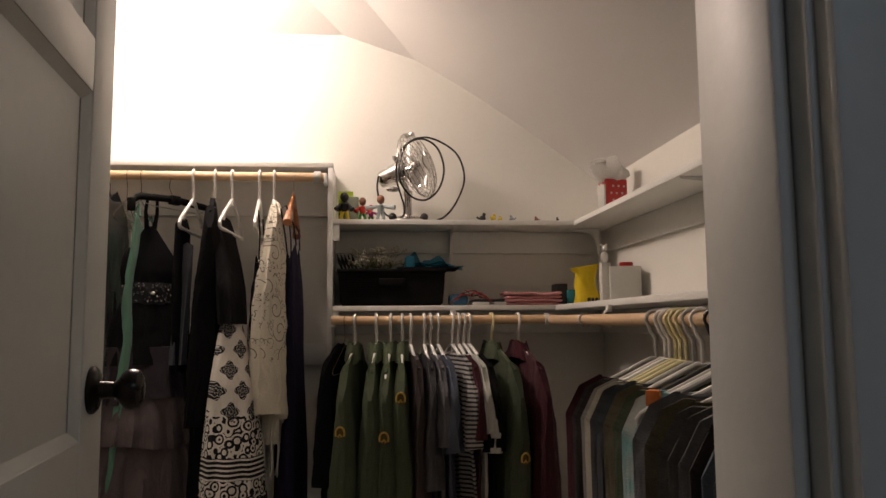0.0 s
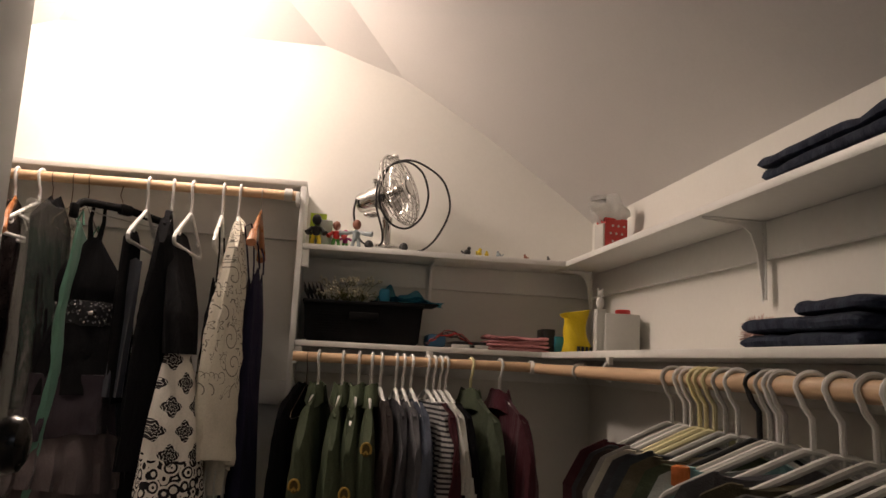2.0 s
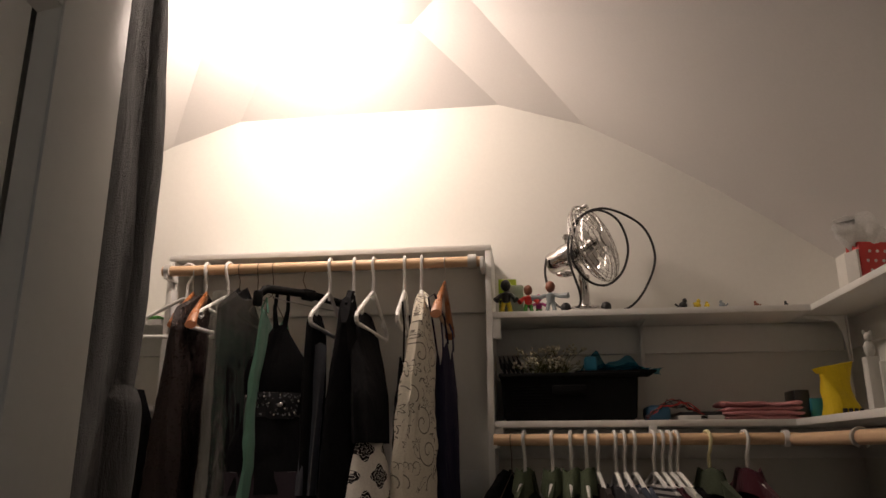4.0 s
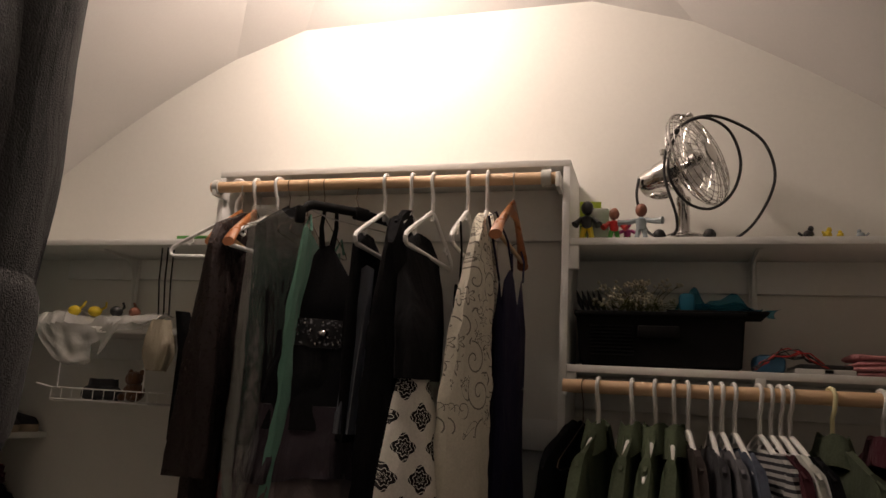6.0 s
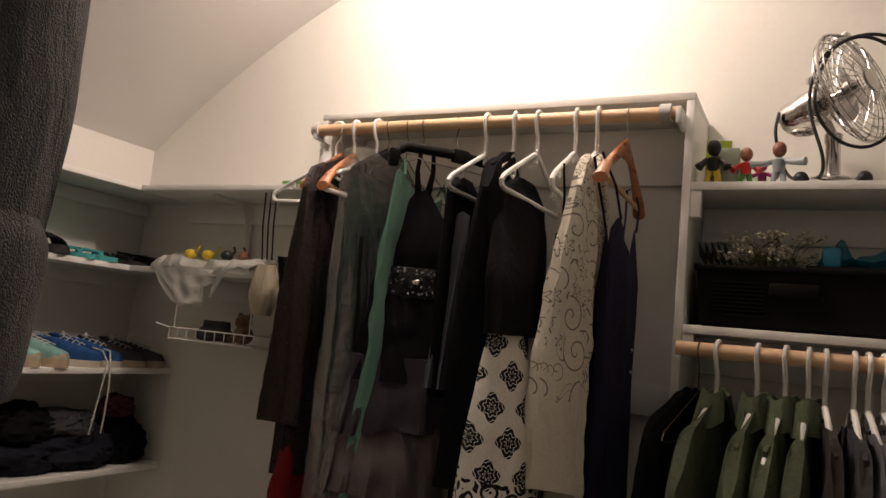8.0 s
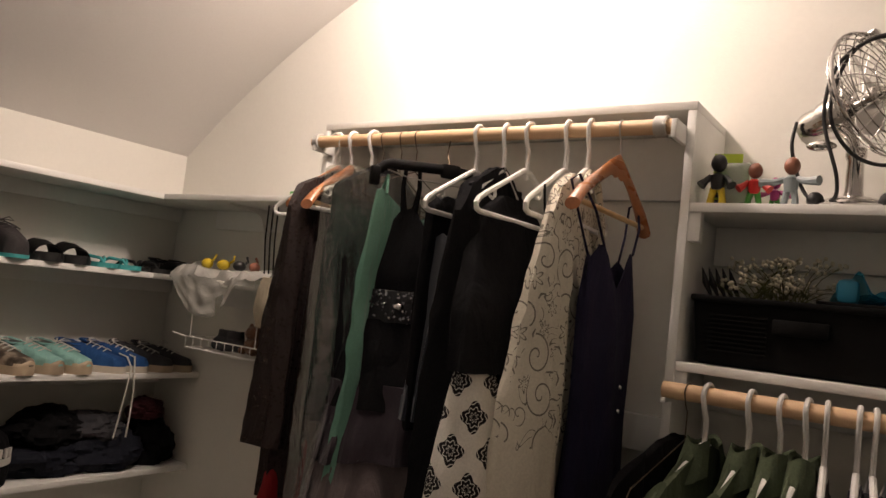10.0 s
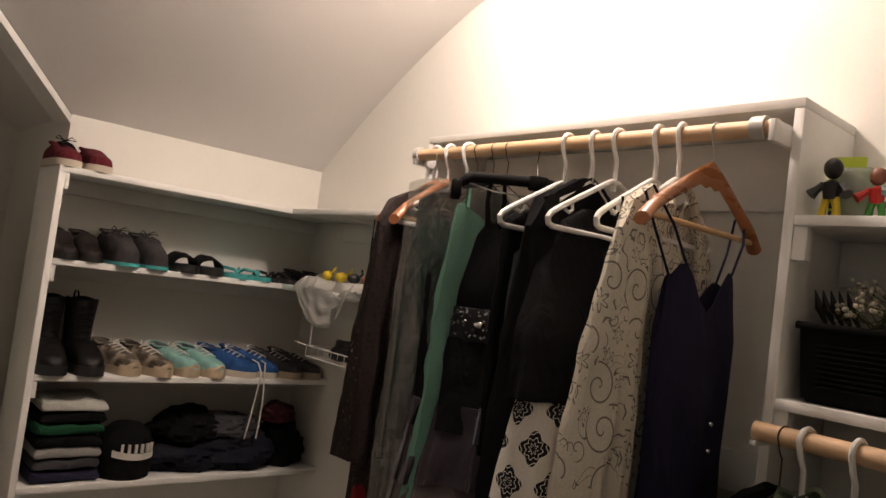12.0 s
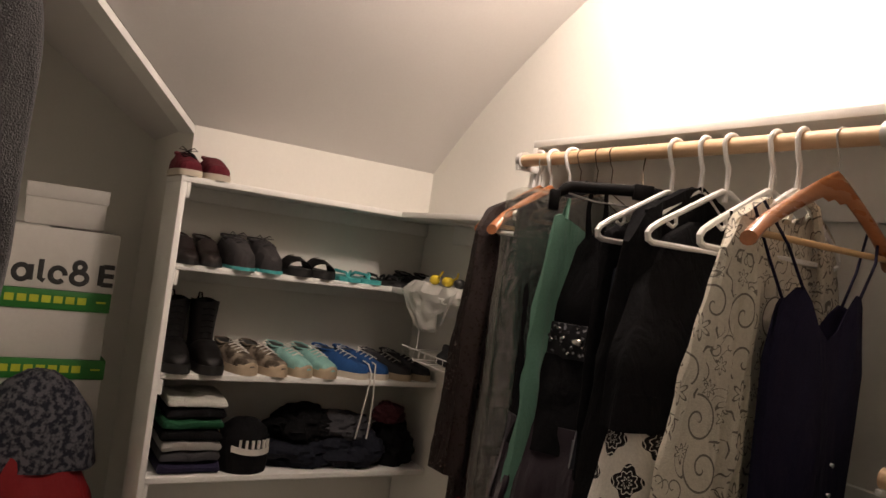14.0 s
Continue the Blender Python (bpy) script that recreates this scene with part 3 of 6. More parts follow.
def sheet_body(xl, xr, top, length, th, seed, flare=0.06, folds=4, amp=0.012, nx=26, nz=30, lean=0.0, skew=0.0, pinch=0.3, hem=0.0, thick=False):
    """Two layers of cloth hung from a line top(x); the folds deepen downwards and the hem is turned in."""
    xc, hw = (xl + xr) / 2, (xr - xl) / 2
    low = top(xc) - length
    rnd = random.Random(seed)
    ph, rings = rnd.random() * 6, []
    for i in range(nz + 1):
        g = (i / nz) ** 1.15
        e = min(1.0, pinch + (1 - pinch) * min(1.0, g * 5) ** 0.6)
        ring = []
        for k in range(2 * nx):
            side = -1 if k < nx else 1
            u = -1 + 2 * (k % nx + 0.5) / nx
            u = -u if side > 0 else u
            x0 = xc + hw * u
            z = top(x0) + (low + hem * u - top(x0)) * g
            f = amp * min(1.0, 0.1 + 1.6 * g) * math.sin(folds * math.pi * u + ph + 1.6 * noise.noise(Vector((u * 1.5, g * 1.4, seed))))
            f += amp * 0.9 * noise.noise(Vector((x0 * 9, z * 4, seed + 2.0))) + amp * 0.45 * noise.noise(Vector((x0 * 19, z * 21 + side, seed + 5.0)))
            y = side * max(0.010 if thick else 0.0, th * (0.5 + 0.5 * g) * e) * math.sqrt(max(0.05, 1 - u * u * 0.95)) + f * min(1.0, 0.15 + 3 * g) + skew * g
            ring.append((x0 + u * hw * flare * g + lean * g + 0.5 * f * u, y, z))
        rings.append(ring)
    ym = sum(p[1] for p in rings[-1]) / len(rings[-1])
    rings.append([(xc + lean + (x - xc - lean) * 0.985, ym + (y - ym) * 0.8, z + 0.003) for x, y, z in rings[-1]])
    rings.append([(xc + lean + (x - xc - lean) * 0.97, ym + (y - ym) * 0.6, z + 0.05) for x, y, z in rings[-1]])
    return loft(bm_new(), rings)


def shoulder_line(drop=0.0, neck=0.0, scoop=0.045):
    """Height of a garment's upper edge over a hanger, with a neck opening of half width neck."""
    def top(x):
        a = abs(x)
        z = -0.066 - 0.52 * a - drop
        if a > 0.185:
            z -= (a - 0.185) * 1.1
        if a < neck:
            z -= scoop * (1 - (a / neck) ** 2)
        return z
    return top


def hung(name, at, turn, label, category, group=""):
    return thing(name, at, turn, label, category, group)


def top_garment(name, at, turn, mat, label, length=0.7, sl=0.55, hw=0.205, th=0.03, seed=0, collar=True, category="shirt", group="", cuff_mat=None, wide_neck=0.0, sd=0.034, lean=0.012, amp=0.012):
    """A jacket or shirt on a hanger: body, two sleeves and a collar."""
    t = hung(name, at, turn, label, category, group)
    top = shoulder_line(0.010 if collar else 0.0, wide_neck or 0.05, 0.05 if wide_neck else 0.012)
    part("body", sheet_body(-hw + 0.02, hw - 0.02, top, length, th, seed, 0.05, 4, amp, thick=True), mat, t)
    for k, s in enumerate((-1, 1)):
        inner, outer = hw - 0.07, hw + 0.028
        bm = sheet_body(inner, outer, lambda x: top(x) + 0.004 - 0.35 * max(0.0, x - hw + 0.01), sl, sd, seed + 11 + k, -0.12, 2, amp * 0.9, 14, 26, lean, pinch=0.5, hem=0.006, thick=True)
        if s < 0:
            moved(bm, Matrix.Diagonal((-1, 1, 1, 1)))
        p = part("sleeve", bm, mat, t)
        if cuff_mat:
            for u in (0.62, 0.8):
                z = top(hw) - sl * u
                part("sleeve_stripe", cloth_tube([(z, 0.038, sd * 0.85, s * (hw - 0.012), 0), (z - 0.018, 0.038, sd * 0.85, s * (hw - 0.012), 0)], 5, 0.08, seed, 4, 30), cuff_mat, p)
    if collar:
        rings = []
        for i in range(21):
            q = radians(-60 + 300 * i / 20)
            c, sn = math.sin(q), math.cos(q)
            w = 0.006 * math.sin(3 * q + seed)
            rings.append([(0.062 * sn, 0.026 * c, -0.140), (0.046 * sn, 0.020 * c, -0.088 + w), (0.052 * sn, 0.026 * c, -0.081 + w), (0.092 * sn, 0.036 * c, -0.138 - 0.014 * abs(sn) + w), (0.084 * sn, 0.032 * c, -0.142 + w)])
        part("collar", loft(bm_new(), rings), mat, t)
    return t


def patch(t, at, mat_a, mat_b, r=0.028):
    """An embroidered shoulder emblem on a sleeve, on the side that faces out."""
    bm = bm_new()
    lathe(bm, [(0.0005, 0.003), (r * 0.6, 0.0028), (r * 0.66, 0.002), (r * 0.66, 0.0), (0.0005, 0.0)], 16)
    moved(bm, Matrix.Translation(at) @ Matrix.Rotation(radians(-90), 4, "Y") @ Matrix.Diagonal((1.25, 0.95, 1, 1)))
    e = part("emblem", bm, mat_a, t, "black and gold embroidered emblem")
    bm = bm_new()
    tube(bm, [(-0.0035, r * 0.62 * math.cos(q), r * 0.85 * math.sin(q)) for q in [radians(-30 + 24 * i) for i in range(11)]], 0.0035, 6)
    tube(bm, [(-0.0035, -r * 0.25, -r * 0.5), (-0.004, 0, -r * 0.15), (-0.0035, r * 0.3, -r * 0.5)], 0.0035, 6)
    moved(bm, Matrix.Translation(at))
    part("gold_thread", bm, mat_b, e)


C_OLIVE = cloth("olive_twill", (0.068, 0.086, 0.050), vary=0.25)
C_OLIVE2 = cloth("dark_olive_twill", (0.050, 0.062, 0.038), vary=0.25)
C_BLACK = cloth("black_cloth", (0.0085, 0.0085, 0.0092), rough=0.95, vary=0.3, spec=0.05)
C_BROWN = cloth("dark_brown_cloth", (0.038, 0.029, 0.026))
C_CHAR = cloth("charcoal_knit", (0.05, 0.05, 0.055))
C_GREY = cloth("grey_knit", (0.13, 0.13, 0.14))
C_LGREY = cloth("light_grey_jersey", (0.27, 0.265, 0.25))
C_BLUEGREY = cloth("blue_grey_cloth", (0.085, 0.10, 0.135))
C_MAROON = cloth("maroon_knit", (0.055, 0.012, 0.017))
C_BURG = cloth("burgundy_fleece", (0.05, 0.008, 0.014), sheen=0.1)
C_WHITE = cloth("white_jersey", (0.52, 0.53, 0.48))
C_MINT = cloth("mint_chiffon", (0.12, 0.26, 0.195), sheen=0.1)
C_AQUA = cloth("aqua_cotton", (0.24, 0.44, 0.46), second=(0.50, 0.54, 0.52), mix_scale=9)
C_NAVY = cloth("navy_crepe", (0.014, 0.012, 0.034))
C_SLATE = material("slate_satin", (0.034, 0.039, 0.052), 0.38, 0, 0.12, 120, 6, 0.1, 200, 0.2)
C_STONE = cloth("stone_grey_jersey", (0.095, 0.092, 0.086))
C_CREAM = cloth("cream_jersey", (0.46, 0.43, 0.36))
C_SLATEKNIT = cloth("slate_knit", (0.05, 0.058, 0.066))
C_TULLE = cloth("plum_tulle", (0.026, 0.018, 0.024), sheen=0.15)
C_TULLE2 = cloth("grey_rose_tulle", (0.10, 0.078, 0.078), sheen=0.2)
C_OLBROWN = cloth("olive_brown_knit", (0.11, 0.098, 0.062))
C_ORANGE = cloth("orange_cotton", (0.6, 0.18, 0.05))
C_RED = cloth("red_satin", (0.22, 0.006, 0.01), rough=0.5)
M_GOLD = cloth("gold_thread", (0.42, 0.27, 0.055), rough=0.7)
M_GOLDDARK = cloth("dull_gold_thread", (0.11, 0.075, 0.02), rough=0.7)
M_ROBE = cloth("grey_plush", (0.045, 0.045, 0.047), sheen=0.12, bump=0.9, vary=0.2)


def patterned(name, ground, ink, kind, rough=0.8):
    """Cloth with a printed or stitched pattern."""
    m = cloth(name, ground, rough=rough)
    nt = m.node_tree
    n, l = nt.nodes, nt.links
    b = n["Principled BSDF"]
    tc = next(x for x in n if x.type == "TEX_COORD")
    base = b.inputs["Base Color"].links[0].from_socket
    mix = n.new("ShaderNodeMix")
    mix.data_type = "RGBA"
    mix.inputs["B"].default_value = (*ink, 1)
    l.new(base, mix.inputs["A"])

    def math_node(op, a, v=None, w=None):
        q = n.new("ShaderNodeMath")
        q.operation = op
        for i, val in enumerate((a, v, w)):
            if val is None:
                continue
            if isinstance(val, (int, float)):
                q.inputs[i].default_value = val
            else:
                l.new(val, q.inputs[i])
        return q.outputs[0]
    if kind == "scroll":
        sep = n.new("ShaderNodeSeparateXYZ")
        l.new(tc.outputs["Object"], sep.inputs[0])
        uv = n.new("ShaderNodeCombineXYZ")
        l.new(math_node("SUBTRACT", sep.outputs[0], math_node("MULTIPLY", sep.outputs[1], 1.2)), uv.inputs[0])
        l.new(sep.outputs[2], uv.inputs[1])

        def line(val, width):
            return math_node("LESS_THAN", math_node("ABSOLUTE", math_node("SUBTRACT", math_node("FRACT", val), 0.5)), width)

        def curls(scale, reach, turns):
            vo = n.new("ShaderNodeTexVoronoi")
            vo.voronoi_dimensions = "2D"
            vo.inputs["Scale"].default_value, vo.inputs["Randomness"].default_value = scale, 0.85
            l.new(uv.outputs[0], vo.inputs["Vector"])
            dif = n.new("ShaderNodeVectorMath")
            dif.operation = "SUBTRACT"
            l.new(uv.outputs[0], dif.inputs[0])
            l.new(vo.outputs["Position"], dif.inputs[1])
            s2, c2 = n.new("ShaderNodeSeparateXYZ"), n.new("ShaderNodeSeparateColor")
            l.new(dif.outputs[0], s2.inputs[0])
            l.new(vo.outputs["Color"], c2.inputs[0])
            flip = math_node("SUBTRACT", math_node("MULTIPLY", math_node("GREATER_THAN", c2.outputs[0], 0.5), 2.0), 1.0)
            rad = vo.outputs["Distance"]
            ang = math_node("DIVIDE", math_node("ARCTAN2", s2.outputs[1], math_node("MULTIPLY", s2.outputs[0], flip)), 2 * math.pi)
            spiral = line(math_node("ADD", math_node("ADD", ang, c2.outputs[2]), math_node("MULTIPLY", rad, turns)), 0.065)
            petals = line(math_node("ADD", math_node("MULTIPLY", rad, turns), math_node("MULTIPLY", math_node("COSINE", math_node("MULTIPLY", ang, 12 * math.pi)), 0.25)), 0.09)
            pick = math_node("GREATER_THAN", c2.outputs[1], 0.5)
            both = math_node("ADD", math_node("MULTIPLY", petals, pick), math_node("MULTIPLY", spiral, math_node("SUBTRACT", 1.0, pick)))
            return math_node("MULTIPLY", both, math_node("LESS_THAN", rad, reach)), rad
        large, rad = curls(12, 0.52, 3.0)
        small, _ = curls(21, 0.45, 2.6)
        no = n.new("ShaderNodeTexNoise")
        no.inputs["Scale"].default_value, no.inputs["Detail"].default_value, no.inputs["Distortion"].default_value = 14, 0.0, 1.2
        l.new(uv.outputs[0], no.inputs["Vector"])
        outside = math_node("GREATER_THAN", rad, 0.5)
        f = math_node("MAXIMUM", large, math_node("MULTIPLY", math_node("MAXIMUM", small, line(math_node("MULTIPLY", no.outputs[0], 4.0), 0.04)), outside))
        edge = math_node("ADD", sep.outputs[2], math_node("MULTIPLY", no.outputs[0], 0.12))
        f = math_node("MULTIPLY", math_node("MULTIPLY", f, math_node("GREATER_THAN", edge, -0.60)), 0.8)
    elif kind == "medallion":
        sep = n.new("ShaderNodeSeparateXYZ")
        l.new(tc.outputs["Object"], sep.inputs[0])
        pu, pv = 0.088, 0.066
        u = math_node("DIVIDE", math_node("ADD", sep.outputs[0], math_node("MULTIPLY", sep.outputs[1], 0.6)), pu)
        v = math_node("DIVIDE", sep.outputs[2], pv)
        row = math_node("FLOOR", v)
        uu = math_node("ADD", u, math_node("MULTIPLY", row, 0.5))
        du = math_node("MULTIPLY", math_node("SUBTRACT", math_node("FRACT", uu), 0.5), pu)
        dv = math_node("MULTIPLY", math_node("SUBTRACT", math_node("FRACT", v), 0.5), pv)
        rad = math_node("SQRT", math_node("ADD", math_node("MULTIPLY", du, du), math_node("MULTIPLY", dv, dv)))
        ang = math_node("ARCTAN2", dv, du)
        petal = math_node("SINE", math_node("MULTIPLY", ang, 8))
        edge = math_node("ADD", 0.026, math_node("MULTIPLY", math_node("COSINE", math_node("MULTIPLY", ang, 4)), 0.005))
        inside = math_node("LESS_THAN", rad, edge)
        lace = math_node("GREATER_THAN", math_node("SINE", math_node("ADD", math_node("MULTIPLY", rad, 640), math_node("MULTIPLY", petal, 1.6))), -0.82)
        med = math_node("MULTIPLY", inside, lace)
        vo = n.new("ShaderNodeTexVoronoi")
        vo.inputs["Scale"].default_value = 34
        l.new(tc.outputs["Object"], vo.inputs["Vector"])
        scroll = math_node("GREATER_THAN", math_node("SINE", math_node("MULTIPLY", vo.outputs["Distance"], 16)), 0.05)

        def zone(lo, hi):
            return math_node("MULTIPLY", math_node("GREATER_THAN", sep.outputs[2], lo), math_node("LESS_THAN", sep.outputs[2], hi))
        stripes = math_node("GREATER_THAN", math_node("SINE", math_node("MULTIPLY", sep.outputs[2], 420)), -0.3)
        f = math_node("MULTIPLY", med, math_node("GREATER_THAN", sep.outputs[2], -0.86))
        f = math_node("MAXIMUM", f, math_node("MULTIPLY", zone(-0.97, -0.84), scroll))
        f = math_node("MAXIMUM", f, math_node("MULTIPLY", zone(-1.04, -0.97), stripes))
        f = math_node("MAXIMUM", f, math_node("MULTIPLY", zone(-1.10, -1.04), scroll))
        f = math_node("MAXIMUM", f, math_node("LESS_THAN", sep.outputs[2], -1.10))
    elif kind == "stripe":
        sep = n.new("ShaderNodeSeparateXYZ")
        l.new(tc.outputs["Object"], sep.inputs[0])
        f = math_node("GREATER_THAN", math_node("SINE", math_node("MULTIPLY", sep.outputs[2], 420)), 0.1)
    elif kind == "sequin":
        vo = n.new("ShaderNodeTexVoronoi")
        vo.inputs["Scale"].default_value = 190
        l.new(tc.outputs["Object"], vo.inputs["Vector"])
        f = math_node("GREATER_THAN", vo.outputs["Color"], 0.78)
        l.new(math_node("SUBTRACT", 0.6, math_node("MULTIPLY", f, 0.42)), b.inputs["Roughness"])
        l.new(math_node("MULTIPLY", f, 0.7), b.inputs["Metallic"])
    else:
        f = math_node("ADD", 0.0, 0.0)
    l.new(f, mix.inputs["Factor"])
    l.new(mix.outputs["Result"], b.inputs["Base Color"])
    return m


C_KIMONO = patterned("embroidered_ivory", (0.60, 0.56, 0.46), (0.075, 0.065, 0.055), "scroll")
C_SKIRT = patterned("medallion_print", (0.70, 0.67, 0.60), (0.012, 0.011, 0.012), "medallion")
C_STRIPE = patterned("striped_jersey", (0.40, 0.39, 0.37), (0.03, 0.03, 0.035), "stripe")
C_SEQUIN = patterned("brown_sequins", (0.018, 0.011, 0.010), (0.07, 0.048, 0.042), "sequin")
C_BEADS = patterned("jet_beads", (0.012, 0.012, 0.014), (0.5, 0.5, 0.52), "sequin")


def film_material(name, tint, clear, milky=0.55):
    m = bpy.data.materials.new(name)
    m.use_nodes = True
    n, l = m.node_tree.nodes, m.node_tree.links
    n.remove(n["Principled BSDF"])
    tr, gl, df = n.new("ShaderNodeBsdfTransparent"), n.new("ShaderNodeBsdfGlossy"), n.new("ShaderNodeBsdfDiffuse")
    tr.inputs[0].default_value = (*tint, 1)
    gl.inputs["Roughness"].default_value = 0.24
    gl.inputs[0].default_value = (0.9, 0.9, 0.88, 1)
    df.inputs[0].default_value = (0.75, 0.74, 0.70, 1)
    a, b = n.new("ShaderNodeMixShader"), n.new("ShaderNodeMixShader")
    no = n.new("ShaderNodeTexNoise")
    no.inputs["Scale"].default_value, no.inputs["Detail"].default_value, no.inputs["Distortion"].default_value = 26, 4.0, 0.8
    tc = n.new("ShaderNodeTexCoord")
    l.new(tc.outputs["Object"], no.inputs["Vector"])
    bp = n.new("ShaderNodeBump")
    bp.inputs["Strength"].default_value, bp.inputs["Distance"].default_value = 0.8, 0.012
    l.new(no.outputs[0], bp.inputs["Height"])
    l.new(bp.outputs[0], gl.inputs["Normal"])
    a.inputs[0].default_value = milky
    l.new(gl.outputs[0], a.inputs[1])
    l.new(df.outputs[0], a.inputs[2])
    b.inputs[0].default_value = clear
    l.new(a.outputs[0], b.inputs[1])
    l.new(tr.outputs[0], b.inputs[2])
    l.new(b.outputs[0], n["Material Output"].inputs[0])
    return m


M_FILM = film_material("garment_bag_film", (0.93, 0.94, 0.92), 0.78, 0.16)
M_BAGFILM = film_material("thin_white_film", (0.95, 0.95, 0.93), 0.30)

# hanger patterns that the loops below copy
H_WHITE = plastic_hanger(M_WHITE_PL, "white tubular plastic hanger on the pine rod", "white hangers")
H_GREY = plastic_hanger(M_GREY_PL, "pale grey tubular plastic hanger on the pine rod", "grey hangers")
H_CREAM = plastic_hanger(M_YEL_PL, "cream yellow tubular plastic hanger on the pine rod", "cream hangers")
H_BLACKP = plastic_hanger(M_BLACK_PL, "black tubular plastic hanger on the pine rod", "black hangers")
H_WOOD = wood_hanger()
H_WIRE = wire_hanger(M_WIRE, "thin brown wire hanger on the pine rod")
USED = set()


def hang(pattern, at, turn):
    """The pattern itself the first time, a copy of it after that."""
    if pattern.name in USED:
        return copy_thing(pattern, pose(*at, 0, 0, turn))
    USED.add(pattern.name)
    pattern.matrix_basis = pose(*at, 0, 0, turn)
    return pattern


# north rod, short clothes: x, turn, hanger, cloth, label, length, sleeve length, emblem height
NORTH = [
    (-0.363, 80, H_WHITE, C_OLIVE, "olive green uniform jacket with a sleeve emblem", 0.80, 0.60, -0.37),
    (-0.285, 84, H_WHITE, C_OLIVE, "olive green uniform jacket with a raised collar", 0.80, 0.58, 0),
    (-0.232, 83, H_WHITE, C_OLIVE, "olive green uniform jacket with a sleeve emblem", 0.82, 0.58, -0.39),
    (-0.190, 86, H_WHITE, C_OLIVE, "olive green uniform jacket with a high sleeve emblem", 0.80, 0.56, -0.262),
    (-0.160, 96, H_WHITE, C_BROWN, "dark brown shirt on a white hanger", 0.74, 0.46, 0),
    (-0.110, 94, H_WHITE, C_CHAR, "charcoal knit top on a white hanger", 0.70, 0.40, 0),
    (-0.086, 98, H_WHITE, C_GREY, "grey knit top on a white hanger", 0.62, 0.26, 0),
    (-0.059, 100, H_WHITE, C_BLUEGREY, "blue grey shirt on a white hanger", 0.62, 0.28, 0),
    (-0.006, 104, H_WHITE, C_STRIPE, "black and grey striped jersey shirt", 0.62, 0.27, 0),
    (0.017, 102, H_WHITE, C_MAROON, "dark maroon top on a white hanger", 0.64, 0.24, 0),
    (0.038, 104, H_WHITE, C_WHITE, "pale grey green long top on a white hanger", 0.84, 0.22, 0),
    (0.057, 106, H_WHITE, C_BLACK, "black varsity top with white sleeve stripes", 0.72, 0.28, 0),
    (0.143, 106, H_CREAM, C_OLIVE2, "dark olive field jacket with a sleeve emblem", 0.86, 0.62, -0.47),
    (0.243, 104, H_WHITE, C_BURG, "burgundy hooded sweatshirt on a white hanger", 0.82, 0.60, 0),
]
for i, (x, turn, hg, cl, lab, ln, sl, em) in enumerate(NORTH):
    at = (x, Y_LOW, ROD_LOW)
    hang(hg, at, turn)
    warm = "jacket" in lab or "sweatshirt" in lab
    g = top_garment("jacket" if "jacket" in lab else "shirt", at, turn, cl, lab, ln, sl, 0.214, 0.034 if warm else 0.016, i + 1, category="jacket" if "jacket" in lab else "shirt",
                    group="clothes on the north rod", cuff_mat=C_WHITE if "varsity" in lab else None, collar=warm, wide_neck=0.0 if warm else 0.105, sd=0.05 if warm else 0.03, lean=0.02 if warm else 0.008)
    if em:
        patch(g, (-0.214 - 0.030 - 0.012 * (-em), 0.0, em), M_GOLDDARK, M_GOLD, 0.024)
top_garment("shirt", (-0.415, Y_LOW, ROD_LOW), 74, C_BLACK, "black shirt squeezed beside the cabinet side", 0.62, 0.42, 0.17, 0.02, 77, collar=False, group="clothes on the north rod")
hang(H_WIRE, (-0.40, Y_LOW, ROD_LOW), 80)

# east rod: y, turn, hanger, cloth, label
EAST = [
    (1.621, -25, H_GREY, C_MAROON, "dark maroon sweatshirt on a grey hanger"),
    (1.566, -26, H_WHITE, C_CHAR, "charcoal sweater on a white hanger"),
    (1.539, -28, H_WHITE, C_BROWN, "dark brown shirt on a white hanger"),
    (1.506, -30, H_CREAM, C_LGREY, "pale grey shirt on a cream hanger"),
    (1.482, -32, H_CREAM, C_CREAM, "cream white shirt on a cream hanger"),
    (1.450, -35, H_CREAM, C_CHAR, "charcoal sweater on a cream hanger"),
    (1.413, -37, H_GREY, C_SLATEKNIT, "dark slate sweater on a grey hanger"),
    (1.372, -40, H_WHITE, C_OLBROWN, "olive brown knit sweater on a white hanger"),
    (1.307, -40, H_BLACKP, C_OLIVE, "moss green shirt on a black hanger"),
    (1.277, -43, H_GREY, None, ""),
    (1.254, -40, H_WHITE, C_AQUA, "aqua and white shirt on a white hanger"),
    (1.238, -38, H_GREY, None, ""),
    (1.171, -34, H_WHITE, C_GREY, "grey sweater on a white hanger"),
    (1.106, -30, H_WHITE, C_OLBROWN, "olive brown knit sweater on a white hanger"),
    (1.042, -28, H_GREY, C_STONE, "dark stone grey sweatshirt on a grey hanger"),
    (0.995, -26, H_WHITE, C_STONE, "dark stone grey sweatshirt on a white hanger"),
    (0.955, -24, H_WHITE, C_GREY, "grey sweatshirt on a white hanger"),
    (0.915, -22, H_GREY, C_BROWN, "brown shirt on a grey hanger"),
    (0.875, -20, H_WHITE, C_BLUEGREY, "blue grey jacket on a white hanger"),
    (0.835, -20, H_WHITE, C_CHAR, "charcoal jacket on a white hanger"),
]
